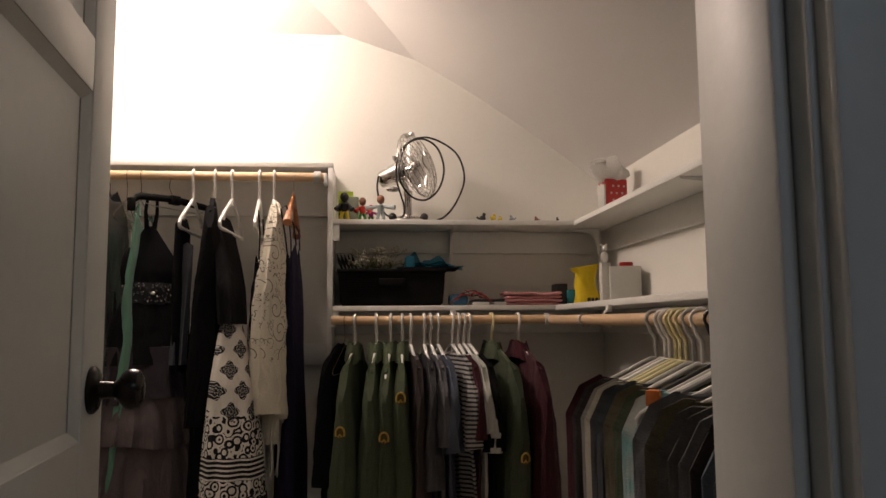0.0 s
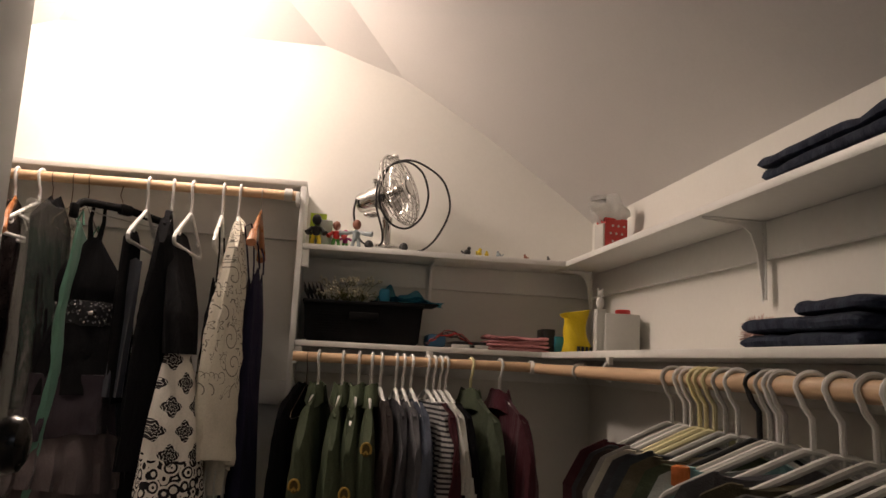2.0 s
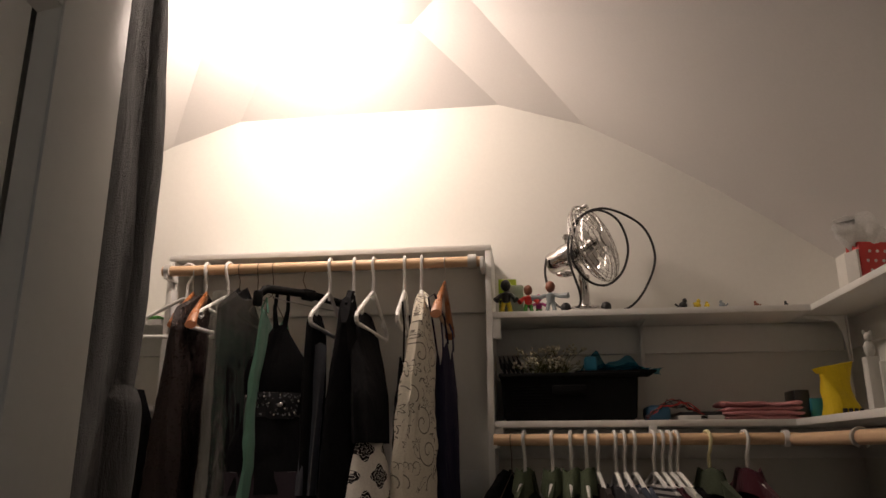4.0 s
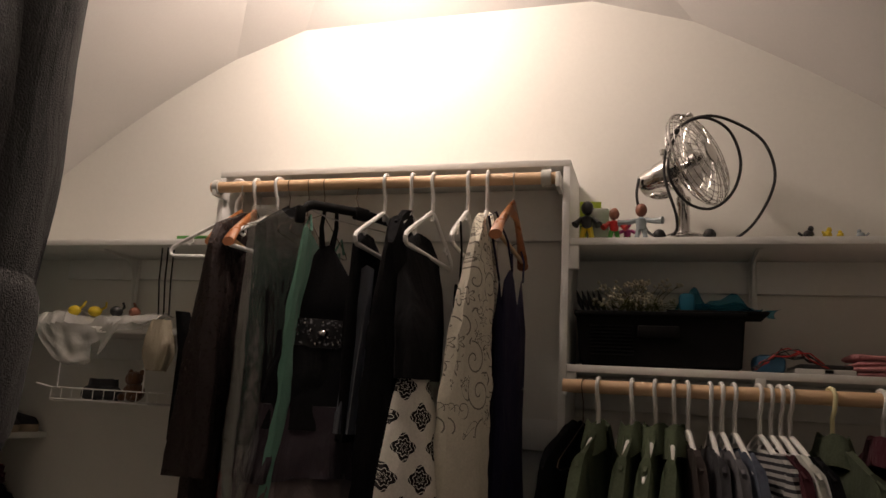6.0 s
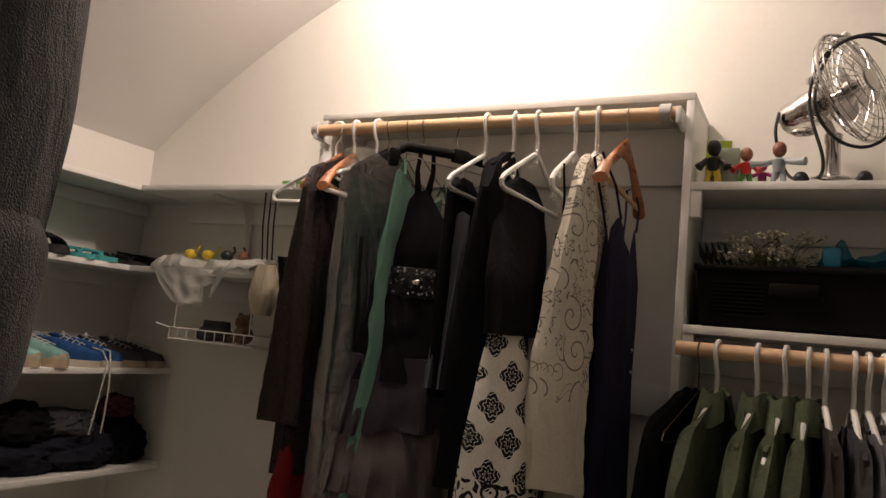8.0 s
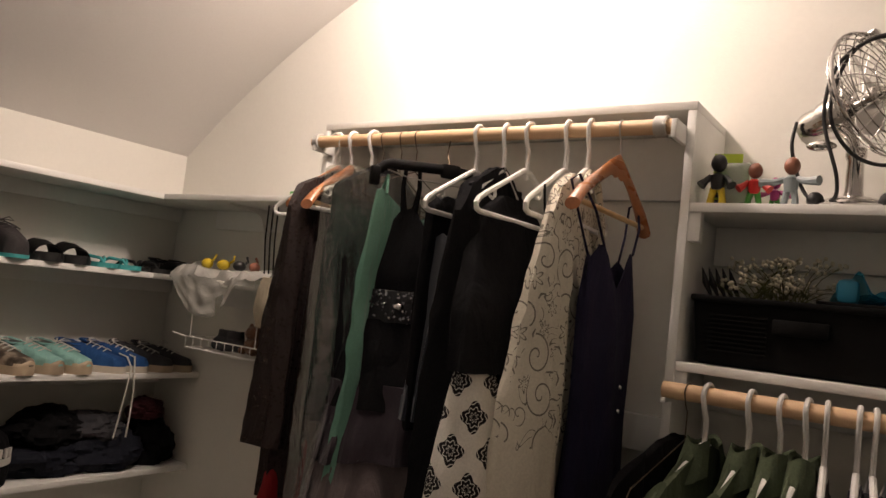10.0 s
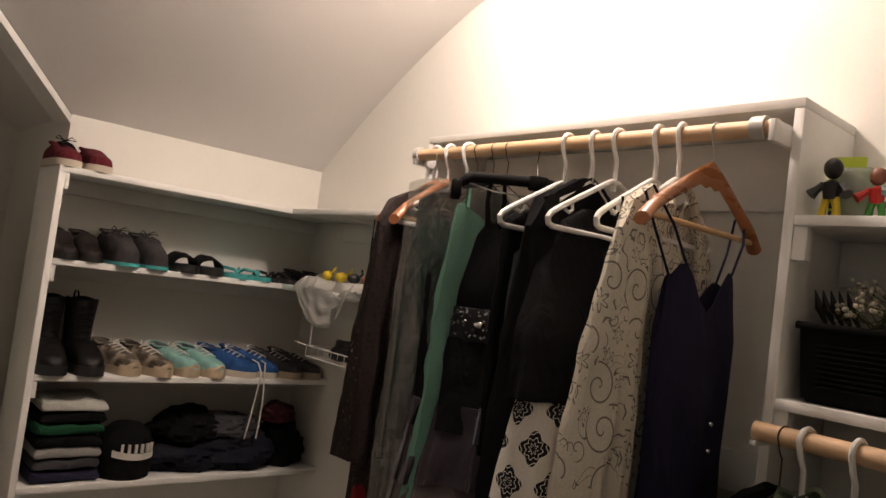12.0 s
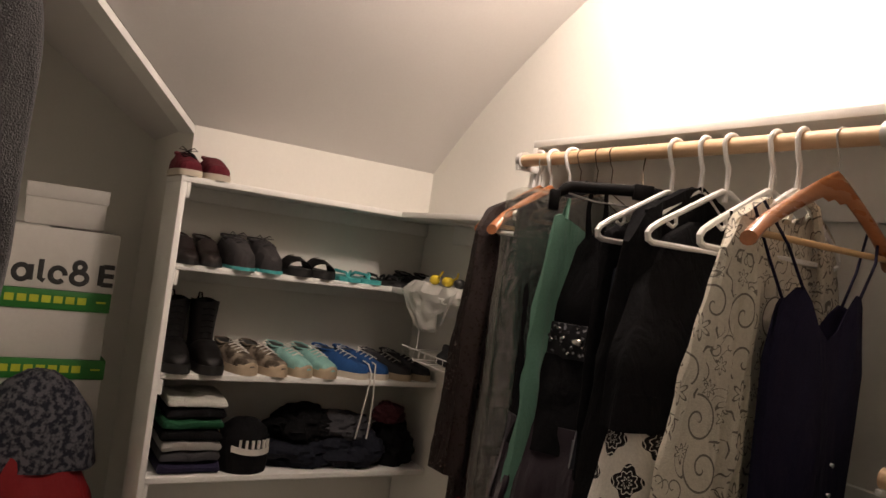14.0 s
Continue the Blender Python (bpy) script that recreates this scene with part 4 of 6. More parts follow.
for i, (y, turn, hg, cl, lab) in enumerate(EAST):
    at = (X_LOW, y, ROD_LOW - 0.003 - 0.009 * (2.62 - y) / 2.14)
    hang(hg, at, turn)
    if cl is None:
        continue
    g = top_garment("shirt", at, turn, cl, lab, 0.74 + 0.04 * (i % 3), 0.46 + 0.05 * (i % 2), 0.196, 0.017, 40 + i, collar=False, wide_neck=0.135 + 0.012 * (i % 3), sd=0.024, lean=0.0, amp=0.008, group="clothes on the east rod")
    if cl == C_AQUA:
        part("neck_label", box(bm_new(), (-0.165, -0.014, -0.172), (-0.135, 0.014, -0.140), 0.003), C_ORANGE, g, "orange cloth label")

# long rod


def on_long(x):
    return (x, Y_TOP, ROD_TOP)


hang(H_WHITE, on_long(-1.425), 187)
hang(H_WHITE, on_long(-1.362), 92)
hang(H_WHITE, on_long(-1.288), 80)
top_garment("coat", on_long(-1.365), 94, C_SEQUIN, "long dark brown sequined coat over a red dress", 0.86, 0.66, 0.19, 0.045, 90, collar=False, category="coat", group="clothes on the long rod", sd=0.05, lean=0.03)
t = hung("dress", on_long(-1.365), 94, "dark red satin dress under the sequined coat", "dress", "clothes on the long rod")
part("skirt", cloth_tube([(-0.62, 0.12, 0.02), (-0.9, 0.18, 0.036), (-1.34, 0.225, 0.05)], 8, 0.4, 3), C_RED, t)
hang(H_WIRE, on_long(-1.250), 84)
hang(H_WIRE, on_long(-1.190), 96)
hang(H_WIRE, on_long(-1.140), 92)
for x, tn in ((-1.405, 104), (-1.36, 106)):
    hh = copy_thing(H_WOOD, pose(x, Y_TOP, ROD_TOP - 0.012, 0, 0, tn))
    tagged(hh, "wooden hanger with rounded ends under plastic film", "hanger", "wooden hangers")


def clip_hanger():
    """A flat black hanger with drooping ends, swung out from the rod."""
    t = thing("clothes_hanger", (-1.045, Y_TOP, ROD_TOP), 58, "black plastic clip hanger with a wire hook", "hanger", "wire hangers")
    h = RR + 0.0015
    hook = [(0, h * math.cos(q), h * math.sin(q)) for q in [radians(-20 + 20 * i) for i in range(11)]] + [(0, -0.008, -0.026), (0, -0.004, -0.045), (0, -0.028, -0.088)]
    part("hook", tube(bm_new(), hook, 0.0016, 6), M_WIRE, t, "dark wire hook")
    rings = []
    for i in range(21):
        u = -1 + i / 10
        z = -0.092 - 0.012 * abs(u) - (0.034 * max(0, abs(u) - 0.86) / 0.14)
        hh = 0.013 if abs(u) < 0.9 else 0.016
        rings.append([(0.195 * u, -0.032 + 0.0075 * math.cos(q), z + hh * math.sin(q)) for q in [2 * math.pi * k / 10 for k in range(10)]])
    part("bar", loft(bm_new(), rings), M_MATTBLACK, t)
    part("boss", box(bm_new(), (-0.022, -0.043, -0.112), (0.022, -0.021, -0.078), 0.004), M_MATTBLACK, t)
    part("lower_wire", tube(bm_new(), [(-0.17, -0.032, -0.115), (-0.1, -0.034, -0.128), (0.1, -0.034, -0.13), (0.17, -0.032, -0.118)], 0.0017, 6), M_STEEL, t, "thin steel wire")
    for s in (-1, 1):
        part("clip", box(bm_new(), (s * 0.19 - 0.012, -0.042, -0.158), (s * 0.19 + 0.012, -0.022, -0.112), 0.005), M_MATTBLACK, t)


clip_hanger()


def garment_bag():
    t = hung("garment_bag", on_long(-1.238), 92, "clear plastic garment bag over a black dress", "garment bag", "clothes on the long rod")
    top = shoulder_line(-0.012, 0.0)
    part("film", sheet_body(-0.225, 0.20, lambda x: -0.098 - 0.10 * abs(x) + 0.012 * math.sin(31 * x), 1.32, 0.068, 5, 0.0, 7, 0.012, 48, 70, 0.0, -0.02, 0.8), M_FILM, t)
    part("dress", sheet_body(-0.195, 0.18, lambda x: top(x) - 0.006, 0.66, 0.046, 6, 0.0, 5, 0.007, 26, 30, 0.0, -0.015, 0.6, thick=True), C_BLACK, t, "black dress inside the film")
    part("petticoat", sheet_body(-0.17, 0.16, lambda x: -0.70, 0.66, 0.044, 7, 0.05, 7, 0.009, 26, 24, 0.0, -0.02, 0.9), C_TULLE2, t, "grey rose petticoat inside the film")


garment_bag()


def mint_dress():
    t = hung("dress", (-1.128, Y_TOP, ROD_TOP), 98, "long mint green chiffon dress with thin straps", "dress", "clothes on the long rod")
    part("gown", sheet_body(-0.19, 0.16, lambda x: -0.165 - 0.35 * abs(abs(x) - 0.17), 1.28, 0.031, 9, 0.14, 6, 0.014, 44, 60, 0.0, 0.085, 0.45), C_MINT, t)
    for s in (-1, 1):
        part("strap", tube(bm_new(), [(s * 0.16, -0.012, -0.175), (s * 0.15, -0.004, -0.13), (s * 0.145, 0.012, -0.165)], 0.004, 6), C_MINT, t)


mint_dress()


def halter_dress():
    t = hung("dress", (-1.080, 2.572, ROD_TOP), 33, "black halter dress with a beaded belt and tulle tiers", "dress", "clothes on the long rod")
    part("bodice", cloth_tube([(-0.20, 0.016, 0.008), (-0.25, 0.048, 0.014), (-0.31, 0.088, 0.026), (-0.36, 0.098, 0.032), (-0.41, 0.09, 0.03)], 4, 0.14, 12), C_BLACK, t)
    for s in (-1, 1):
        part("neck_strap", tube(bm_new(), [(s * 0.012, 0, -0.21), (s * 0.020, -0.004, -0.15), (s * 0.016, -0.012, -0.10)], [0.009, 0.006, 0.005], 6), C_BLACK, t)
    b = part("belt", cloth_tube([(-0.40, 0.09, 0.036), (-0.43, 0.088, 0.038), (-0.475, 0.088, 0.038)], 4, 0.05, 13, 8), C_BEADS, t, "glittering jet bead belt")
    rnd = random.Random(4)
    for i in range(54):
        q = math.pi + math.pi * (i + 0.5) / 54
        z = -0.437 + rnd.uniform(-0.03, 0.03)
        r = rnd.uniform(0.0026, 0.0052)
        part("bead", blob(bm_new(), (0.090 * math.cos(q), 0.040 * math.sin(q), z), (r, r * 0.8, r), 6), M_CHROME if i % 3 == 0 else M_BLACK_PL, b, "", True)
    part("brooch", blob(bm_new(), (0.006, -0.043, -0.436), (0.013, 0.005, 0.008), 10), M_CHROME, b, "bright oval brooch stone")
    part("skirt", cloth_tube([(-0.47, 0.09, 0.038), (-0.56, 0.125, 0.052), (-0.68, 0.15, 0.062)], 9, 0.3, 14), C_BLACK, t)
    part("tulle_tier", cloth_tube([(-0.62, 0.14, 0.058), (-0.72, 0.15, 0.072), (-0.80, 0.165, 0.082)], 15, 0.5, 15, hem=0.01), C_TULLE, t)
    part("tulle_tier", cloth_tube([(-0.76, 0.15, 0.066), (-0.86, 0.17, 0.082), (-0.95, 0.185, 0.092)], 15, 0.5, 16, hem=0.012), C_TULLE2, t, "grey rose tulle tier")
    part("tulle_tier", cloth_tube([(-0.92, 0.16, 0.07), (-1.03, 0.185, 0.088), (-1.14, 0.2, 0.095)], 15, 0.5, 17, hem=0.012), C_TULLE2, t, "grey rose tulle tier")


halter_dress()
hang(H_WHITE, on_long(-0.955), 90)
t = hung("sash_top", (-0.975, Y_TOP - 0.06, ROD_TOP), 4, "slate blue satin blouse with a long hanging panel", "blouse", "clothes on the long rod")
part("panel", moved(sheet_body(-0.024, 0.020, lambda x: -0.26 - 0.6 * abs(x), 0.42, 0.008, 21, 0.3, 2, 0.006, 12, 24, -0.02, -0.02, 0.6), Matrix.Translation((0.030, -0.072, 0))), C_SLATE, t)
part("body", cloth_tube([(-0.17, 0.012, 0.05), (-0.2, 0.018, 0.10), (-0.45, 0.024, 0.11), (-0.7, 0.026, 0.10)], 6, 0.3, 22), C_BLACK, t)
hang(H_WHITE, on_long(-0.878), 98)
top_garment("coat", on_long(-0.885), 99, C_BLACK, "long black velvet jacket on a white hanger", 1.15, 0.74, 0.19, 0.052, 31, collar=False, category="coat", group="clothes on the long rod", sd=0.06, lean=0.0, amp=0.014)
part("size_tag", box(bm_new(), (-0.035, -0.012, -0.19), (-0.012, -0.010, -0.13), 0.0005), M_TAG, bpy.data.objects["coat.001"], "white paper size tag")
hang(H_WHITE, on_long(-0.815), 88)
t = hung("dress", on_long(-0.84), 0, "black top and white skirt printed with black medallions", "dress", "clothes on the long rod")
part("top", cloth_tube([(-0.16, 0.014, 0.06), (-0.2, 0.022, 0.13), (-0.30, 0.034, 0.15, 0.02, -0.05), (-0.42, 0.045, 0.13, 0.05, -0.13), (-0.545, 0.046, 0.08, 0.07, -0.2)], 6, 0.24, 33), C_BLACK, t)
part("skirt", cloth_tube([(-0.52, 0.030, 0.045, 0.067, -0.205), (-0.6, 0.048, 0.06, 0.07, -0.205), (-0.75, 0.075, 0.08, 0.075, -0.205), (-0.95, 0.098, 0.1, 0.08, -0.205), (-1.135, 0.112, 0.115, 0.085, -0.205)], 8, 0.26, 34, 44, 72), C_SKIRT, t, "white skirt with black medallions and lace bands")
hang(H_WHITE, on_long(-0.717), 94)
t = hung("strap_top", on_long(-0.717), 94, "black strappy top with thin straps on a white hanger", "top", "clothes on the long rod")
for x in (-0.12, 0.10):
    part("strap", tube(bm_new(), [(x, -0.006, -0.145), (x + 0.006, -0.012, -0.22), (x + 0.01, -0.01, -0.32)], 0.0028, 6), C_BLACK, t)
part("body", sheet_body(-0.13, 0.12, lambda x: -0.30 - 0.3 * abs(abs(x) - 0.1), 0.38, 0.018, 35, 0.0, 4, 0.01), C_BLACK, t)
hang(H_WHITE, on_long(-0.664), 97)


def kimono():
    t = hung("kimono", (-0.672, Y_TOP, ROD_TOP), 100, "ivory kimono jacket with dark floral embroidery and fringe", "kimono", "clothes on the long rod")
    top = shoulder_line(0.004, 0.085, 0.075)
    part("body", sheet_body(-0.20, 0.20, top, 0.82, 0.034, 41, 0.04, 5, 0.013, 40, 44, hem=-0.02), C_KIMONO, t)
    for k, s in enumerate((-1, 1)):
        bm = sheet_body(0.10, 0.215, lambda x: top(x) + 0.006 - 0.5 * max(0.0, x - 0.19), 0.72, 0.06, 42 + k, 0.35, 3, 0.014, 24, 40, 0.035, 0.02, 0.35, 0.03)
        if s < 0:
            moved(bm, Matrix.Diagonal((-1, 1, 1, 1)))
        part("sleeve", bm, C_KIMONO, t)
    part("collar_band", tube(bm_new(), [(-0.075, -0.03, -0.155), (-0.05, -0.022, -0.115), (0.0, -0.012, -0.095), (0.05, -0.022, -0.115), (0.085, -0.032, -0.2), (0.095, -0.04, -0.42)], 0.008, 8), C_KIMONO, t)
    rnd = random.Random(8)
    for i in range(30):
        u = -1 + 2 * (i + 0.5) / 30
        x, y = -0.02 + 0.2 * u, 0.03 * math.sin(i * 2.1)
        pts = [(x + rnd.uniform(-1, 1) * 0.004 * k, y + rnd.uniform(-1, 1) * 0.003 * k, -0.875 - 0.045 * k) for k in range(5)]
        part("tassel", tube(bm_new(), pts, [0.0018, 0.003, 0.003, 0.003, 0.0022], 5), C_WHITE, t)


kimono()
hang(H_WOOD, on_long(-0.592), 91)


def navy_dress():
    t = hung("dress", on_long(-0.592), 91, "navy blue camisole dress with thin straps", "dress", "clothes on the long rod")
    bm = bm_new()
    # bodice with a V neckline: open sheet pair closed at the sides
    n = 28
    top, rows = [], []
    for k in range(n):
        q = 2 * math.pi * k / n
        c, s = math.cos(q), math.sin(q)
        x = 0.125 * c
        peak = 0.5 + 0.5 * math.cos((abs(x) - 0.085) / 0.085 * math.pi) if abs(x) < 0.125 else 0
        front = 1.0 if s < 0 else 0.75
        top.append((x, 0.02 * s, -0.345 + 0.085 * peak * front))
    rings = [[(p[0] * 0.9, p[1] * 0.6, p[2] - 0.05) for p in top], [(p[0] * 0.97, p[1] * 0.9, p[2] - 0.002) for p in top], top]
    for z, hw, th in ((-0.40, 0.135, 0.034), (-0.5, 0.13, 0.036), (-0.62, 0.125, 0.036), (-0.8, 0.14, 0.042), (-1.0, 0.155, 0.048), (-1.2, 0.165, 0.05)):
        rings.append([(hw * math.cos(2 * math.pi * k / n), th * math.sin(2 * math.pi * k / n) * (1 + 0.25 * math.sin(5 * 2 * math.pi * k / n + z * 3)), z + (0.02 * math.cos(4 * math.pi * k / n) if z > -0.45 else 0)) for k in range(n)])
    loft(bm, rings)
    bmesh.ops.subdivide_edges(bm, edges=list(bm.edges), cuts=1, smooth=0.6, use_grid_fill=True)
    part("body", bm, C_NAVY, t)
    for s in (-1, 1):
        part("strap", tube(bm_new(), [(s * 0.085, -0.018, -0.265), (s * 0.13, -0.012, -0.20), (s * 0.172, 0.012, -0.135), (s * 0.168, 0.03, -0.145), (s * 0.13, 0.02, -0.22), (s * 0.085, 0.014, -0.29)], 0.0028, 6), C_NAVY, t)
    for z in (-0.55, -0.60):
        part("button", lathe(bm_new(), [(0.0003, 0.004), (0.004, 0.003), (0.005, 0)], 10, pose(0.03, -0.036, z, 90)), M_CHROME, t)


navy_dress()

# robe on the far side of the door


def robe():
    t = thing("bathrobe", (-0.80, 0.96, 1.97), 104, "dark grey plush bathrobe hanging on the back of the door", "bathrobe")
    part("body", cloth_tube([(0.05, 0.03, 0.014, 0.03, 0), (0.02, 0.10, 0.03, 0.10, 0), (-0.06, 0.17, 0.04, 0.19, 0), (-0.2, 0.2, 0.043, 0.22, 0), (-0.4, 0.2, 0.045, 0.21, 0), (-0.62, 0.22, 0.045, 0.24, 0), (-1.0, 0.2, 0.045, 0.2, 0), (-1.4, 0.2, 0.045, 0.18, 0)], 7, 0.4, 51, 44, 64), M_ROBE, t)
    s = part("sleeve", cloth_tube([(-0.08, 0.05, 0.03, 0.40, 0.0), (-0.36, 0.085, 0.04, 0.445, 0.0), (-0.55, 0.08, 0.042, 0.445, 0), (-0.66, 0.086, 0.044, 0.44, 0), (-0.8, 0.08, 0.04, 0.43, 0)], 4, 0.3, 52, 30, 40), M_ROBE, t)
    part("cuff", cloth_tube([(-0.77, 0.08, 0.044, 0.425, 0), (-0.795, 0.098, 0.054, 0.425, 0), (-0.93, 0.094, 0.052, 0.42, 0), (-0.955, 0.08, 0.045, 0.42, 0)], 4, 0.1, 53, 16, 36), M_ROBE, s)
    part("hook", tube(bm_new(), [(0, -0.072, 0.03), (0, -0.03, 0.03), (0, 0.0, -0.01), (0, 0.016, 0.02)], 0.005, 8), M_BRONZE, t, "dark bronze coat hook")


robe()

# ---- things on the north and east shelves ----


def rgb(name, c, rough=0.45, **k):
    return material(name, c, rough, vary=0.06, grain=60, stain=9, **k)


M_RED = rgb("red_plastic", (0.42, 0.015, 0.012))
M_GREEN = rgb("green_plastic", (0.06, 0.26, 0.04))
M_YELLOW = rgb("yellow_plastic", (0.62, 0.46, 0.02))
M_LIME = rgb("lime_card", (0.42, 0.55, 0.03))
M_SKIN = rgb("tan_plastic", (0.26, 0.10, 0.06))
M_STEELBLUE = rgb("pale_blue_plastic", (0.25, 0.29, 0.30))
M_MAGENTA = rgb("magenta_plastic", (0.34, 0.03, 0.16))
M_RUBBER = material("black_rubber", (0.012, 0.012, 0.012), 0.55, vary=0.15)
M_BIN = material("black_bin", (0.0045, 0.0045, 0.0045), 0.75, spec=0.12, vary=0.2, grain=40, stain=6, bump=0.1, bump_scale=80)
M_CARD = material("white_card", (0.54, 0.53, 0.49), 0.6, vary=0.04, grain=70, stain=4, bump=0.05)
M_TISSUE = cloth("tissue_paper", (0.72, 0.71, 0.68), bump=0.5)
M_PINK = cloth("pink_terry", (0.60, 0.27, 0.28), bump=0.8)
M_DENIM = cloth("dark_denim", (0.016, 0.022, 0.042), second=(0.03, 0.04, 0.065), mix_scale=30)
M_TEAL = rgb("teal_rubber", (0.06, 0.36, 0.36))
M_FUR = cloth("pink_fur", (0.50, 0.30, 0.25), sheen=0.6, bump=1.0)
M_STALK = material("dry_stalk", (0.13, 0.14, 0.045), 0.7, vary=0.2)
M_BUD = material("dry_bud", (0.62, 0.58, 0.46), 0.8, vary=0.15)
M_FEATHER = material("black_feather", (0.01, 0.01, 0.01), 0.5, vary=0.3)
M_TULLEBLUE = film_material("blue_tulle", (0.35, 0.75, 0.9), 0.45)
for nd in M_TULLEBLUE.node_tree.nodes:
    if nd.type in ("BSDF_DIFFUSE", "BSDF_GLOSSY"):
        nd.inputs[0].default_value = (0.04, 0.40, 0.60, 1)


def desk_fan():
    t = thing("desk_fan", (-0.160, 2.785, ZA), 0, "chrome retro desk fan with a black power cord on the shelf", "fan")
    part("base", lathe(bm_new(), [(0.001, 0), (0.07, 0), (0.072, 0.008), (0.066, 0.016), (0.045, 0.024), (0.022, 0.03), (0.001, 0.031)], 32), M_CHROME, t)
    part("stem", lathe(bm_new(), [(0.02, 0.026), (0.0165, 0.04), (0.015, 0.10), (0.019, 0.108), (0.019, 0.125), (0.012, 0.13)], 20), M_CHROME, t)
    for s in (-1, 1):
        part("foot_knob", blob(bm_new(), (s * 0.062, -0.035, 0.017), (0.016, 0.016, 0.016), 12), M_RUBBER, t, "black rubber knob")
    ax = Vector((0.80, -0.50, 0.26)).normalized()
    m = Matrix.Translation((0.0, 0.0, 0.213)) @ ax.to_track_quat("Z", "Y").to_matrix().to_4x4()
    mo = part("motor", moved(lathe(bm_new(), [(0.001, -0.125), (0.034, -0.123), (0.037, -0.112), (0.037, -0.075), (0.041, -0.072), (0.044, -0.03), (0.036, -0.012), (0.012, -0.004), (0.010, 0.03), (0.001, 0.031)], 28), m), M_CHROME, t)
    part("oscillation_knob", moved(lathe(bm_new(), [(0.004, 0), (0.004, 0.018), (0.01, 0.02), (0.011, 0.034), (0.001, 0.036)], 14), Matrix.Translation((-0.05, 0.02, 0.235))), M_CHROME, mo)
    part("wing_nut", blob(bm_new(), (-0.06, -0.02, 0.128), (0.028, 0.012, 0.011), 12), M_CHROME, t)
    part("yoke", tube(bm_new(), [(0, 0, 0.12), (-0.012, 0, 0.15), (-0.03, 0.0, 0.165)], 0.011, 10), M_CHROME, t)
    for k in range(3):
        bl = bm_new()
        a0 = 2 * math.pi * k / 3
        rows = []
        for i in range(9):
            r = 0.022 + 0.084 * i / 8
            wd = 0.85 * math.sin(math.pi * (0.18 + 0.74 * i / 8)) * 0.9
            rows.append([(r * math.cos(a0 + wd * (j / 6 - 0.5)), r * math.sin(a0 + wd * (j / 6 - 0.5)), 0.036 + 0.02 * (j / 6 - 0.5)) for j in range(7)])
        loft(bl, rows, closed=False)
        g = bmesh.ops.extrude_face_region(bl, geom=list(bl.faces))
        bmesh.ops.translate(bl, vec=(0, 0, 0.0015), verts=[v for v in g["geom"] if isinstance(v, bmesh.types.BMVert)])
        part("blade", moved(bl, m), M_STEEL, t, "satin steel blade")
    part("hub", moved(lathe(bm_new(), [(0.022, 0.025), (0.024, 0.045), (0.012, 0.056), (0.001, 0.058)], 18), m), M_CHROME, t)
    cg = bm_new()
    R = 0.132

    def prof(u, front):
        # half cage profile: u from the hub (0) to the rim (1)
        r = 0.028 + (R - 0.028) * math.sin(u * math.pi / 2)
        z = 0.045 + (0.038 if front else -0.040) * math.cos(u * math.pi / 2)
        return r, z
    tube(cg, [(R * math.cos(2 * math.pi * i / 40), R * math.sin(2 * math.pi * i / 40), 0.045) for i in range(41)], 0.0038, 8, cap=False)
    cage = part("cage", moved(cg, m), M_CHROME, t, "round chrome wire cage")
    for front in (True, False):
        for k in range(30):
            a = 2 * math.pi * (k + (0.5 if front else 0)) / 30
            part("wire", moved(tube(bm_new(), [(prof(i / 6, front)[0] * math.cos(a + 0.12 * i / 6), prof(i / 6, front)[0] * math.sin(a + 0.12 * i / 6), prof(i / 6, front)[1]) for i in range(7)], 0.0011, 4, cap=False), m), M_CHROME, cage)
        for u in (0.0, 0.2, 0.4, 0.6, 0.8):
            r, z = prof(u, front)
            part("ring", moved(tube(bm_new(), [(r * math.cos(2 * math.pi * i / 30), r * math.sin(2 * math.pi * i / 30), z) for i in range(31)], 0.0013, 4, cap=False), m), M_CHROME, cage)
    part("badge", moved(lathe(bm_new(), [(0.026, 0.080), (0.026, 0.086), (0.001, 0.088)], 20), m), M_CHROME, t)
    clipm = m @ pose(0, 0.13, 0.045)
    part("cage_clip", moved(box(bm_new(), (-0.01, -0.006, -0.02), (0.01, 0.006, 0.02), 0.003), clipm), M_CHROME, t)

    def spline(pts, n=8):
        pts = [Vector(p) for p in pts]
        out = []
        for i in range(len(pts) - 1):
            p0, p1, p2, p3 = pts[max(i - 1, 0)], pts[i], pts[i + 1], pts[min(i + 2, len(pts) - 1)]
            for k in range(n):
                u = k / n
                out.append(0.5 * ((2 * p1) + (p2 - p0) * u + (2 * p0 - 5 * p1 + 4 * p2 - p3) * u * u + (3 * p1 - p0 - 3 * p2 + p3) * u ** 3))
        return out + [pts[-1]]
    cord = spline([(-0.115, 0.02, 0.19), (-0.12, 0.02, 0.13), (-0.09, 0.03, 0.04), (-0.03, -0.06, 0.012), (-0.02, -0.09, 0.05), (-0.05, -0.085, 0.17), (-0.03, -0.09, 0.27), (0.04, -0.09, 0.315),
                   (0.11, -0.06, 0.29), (0.14, -0.04, 0.21), (0.12, -0.035, 0.13), (0.065, -0.05, 0.082), (0.0, -0.07, 0.10), (-0.04, -0.085, 0.18), (-0.01, -0.085, 0.29), (0.06, -0.075, 0.325),
                   (0.14, -0.04, 0.31), (0.20, -0.03, 0.26), (0.222, -0.03, 0.17), (0.19, -0.03, 0.08), (0.135, -0.03, 0.015), (0.06, 0.03, 0.005)])
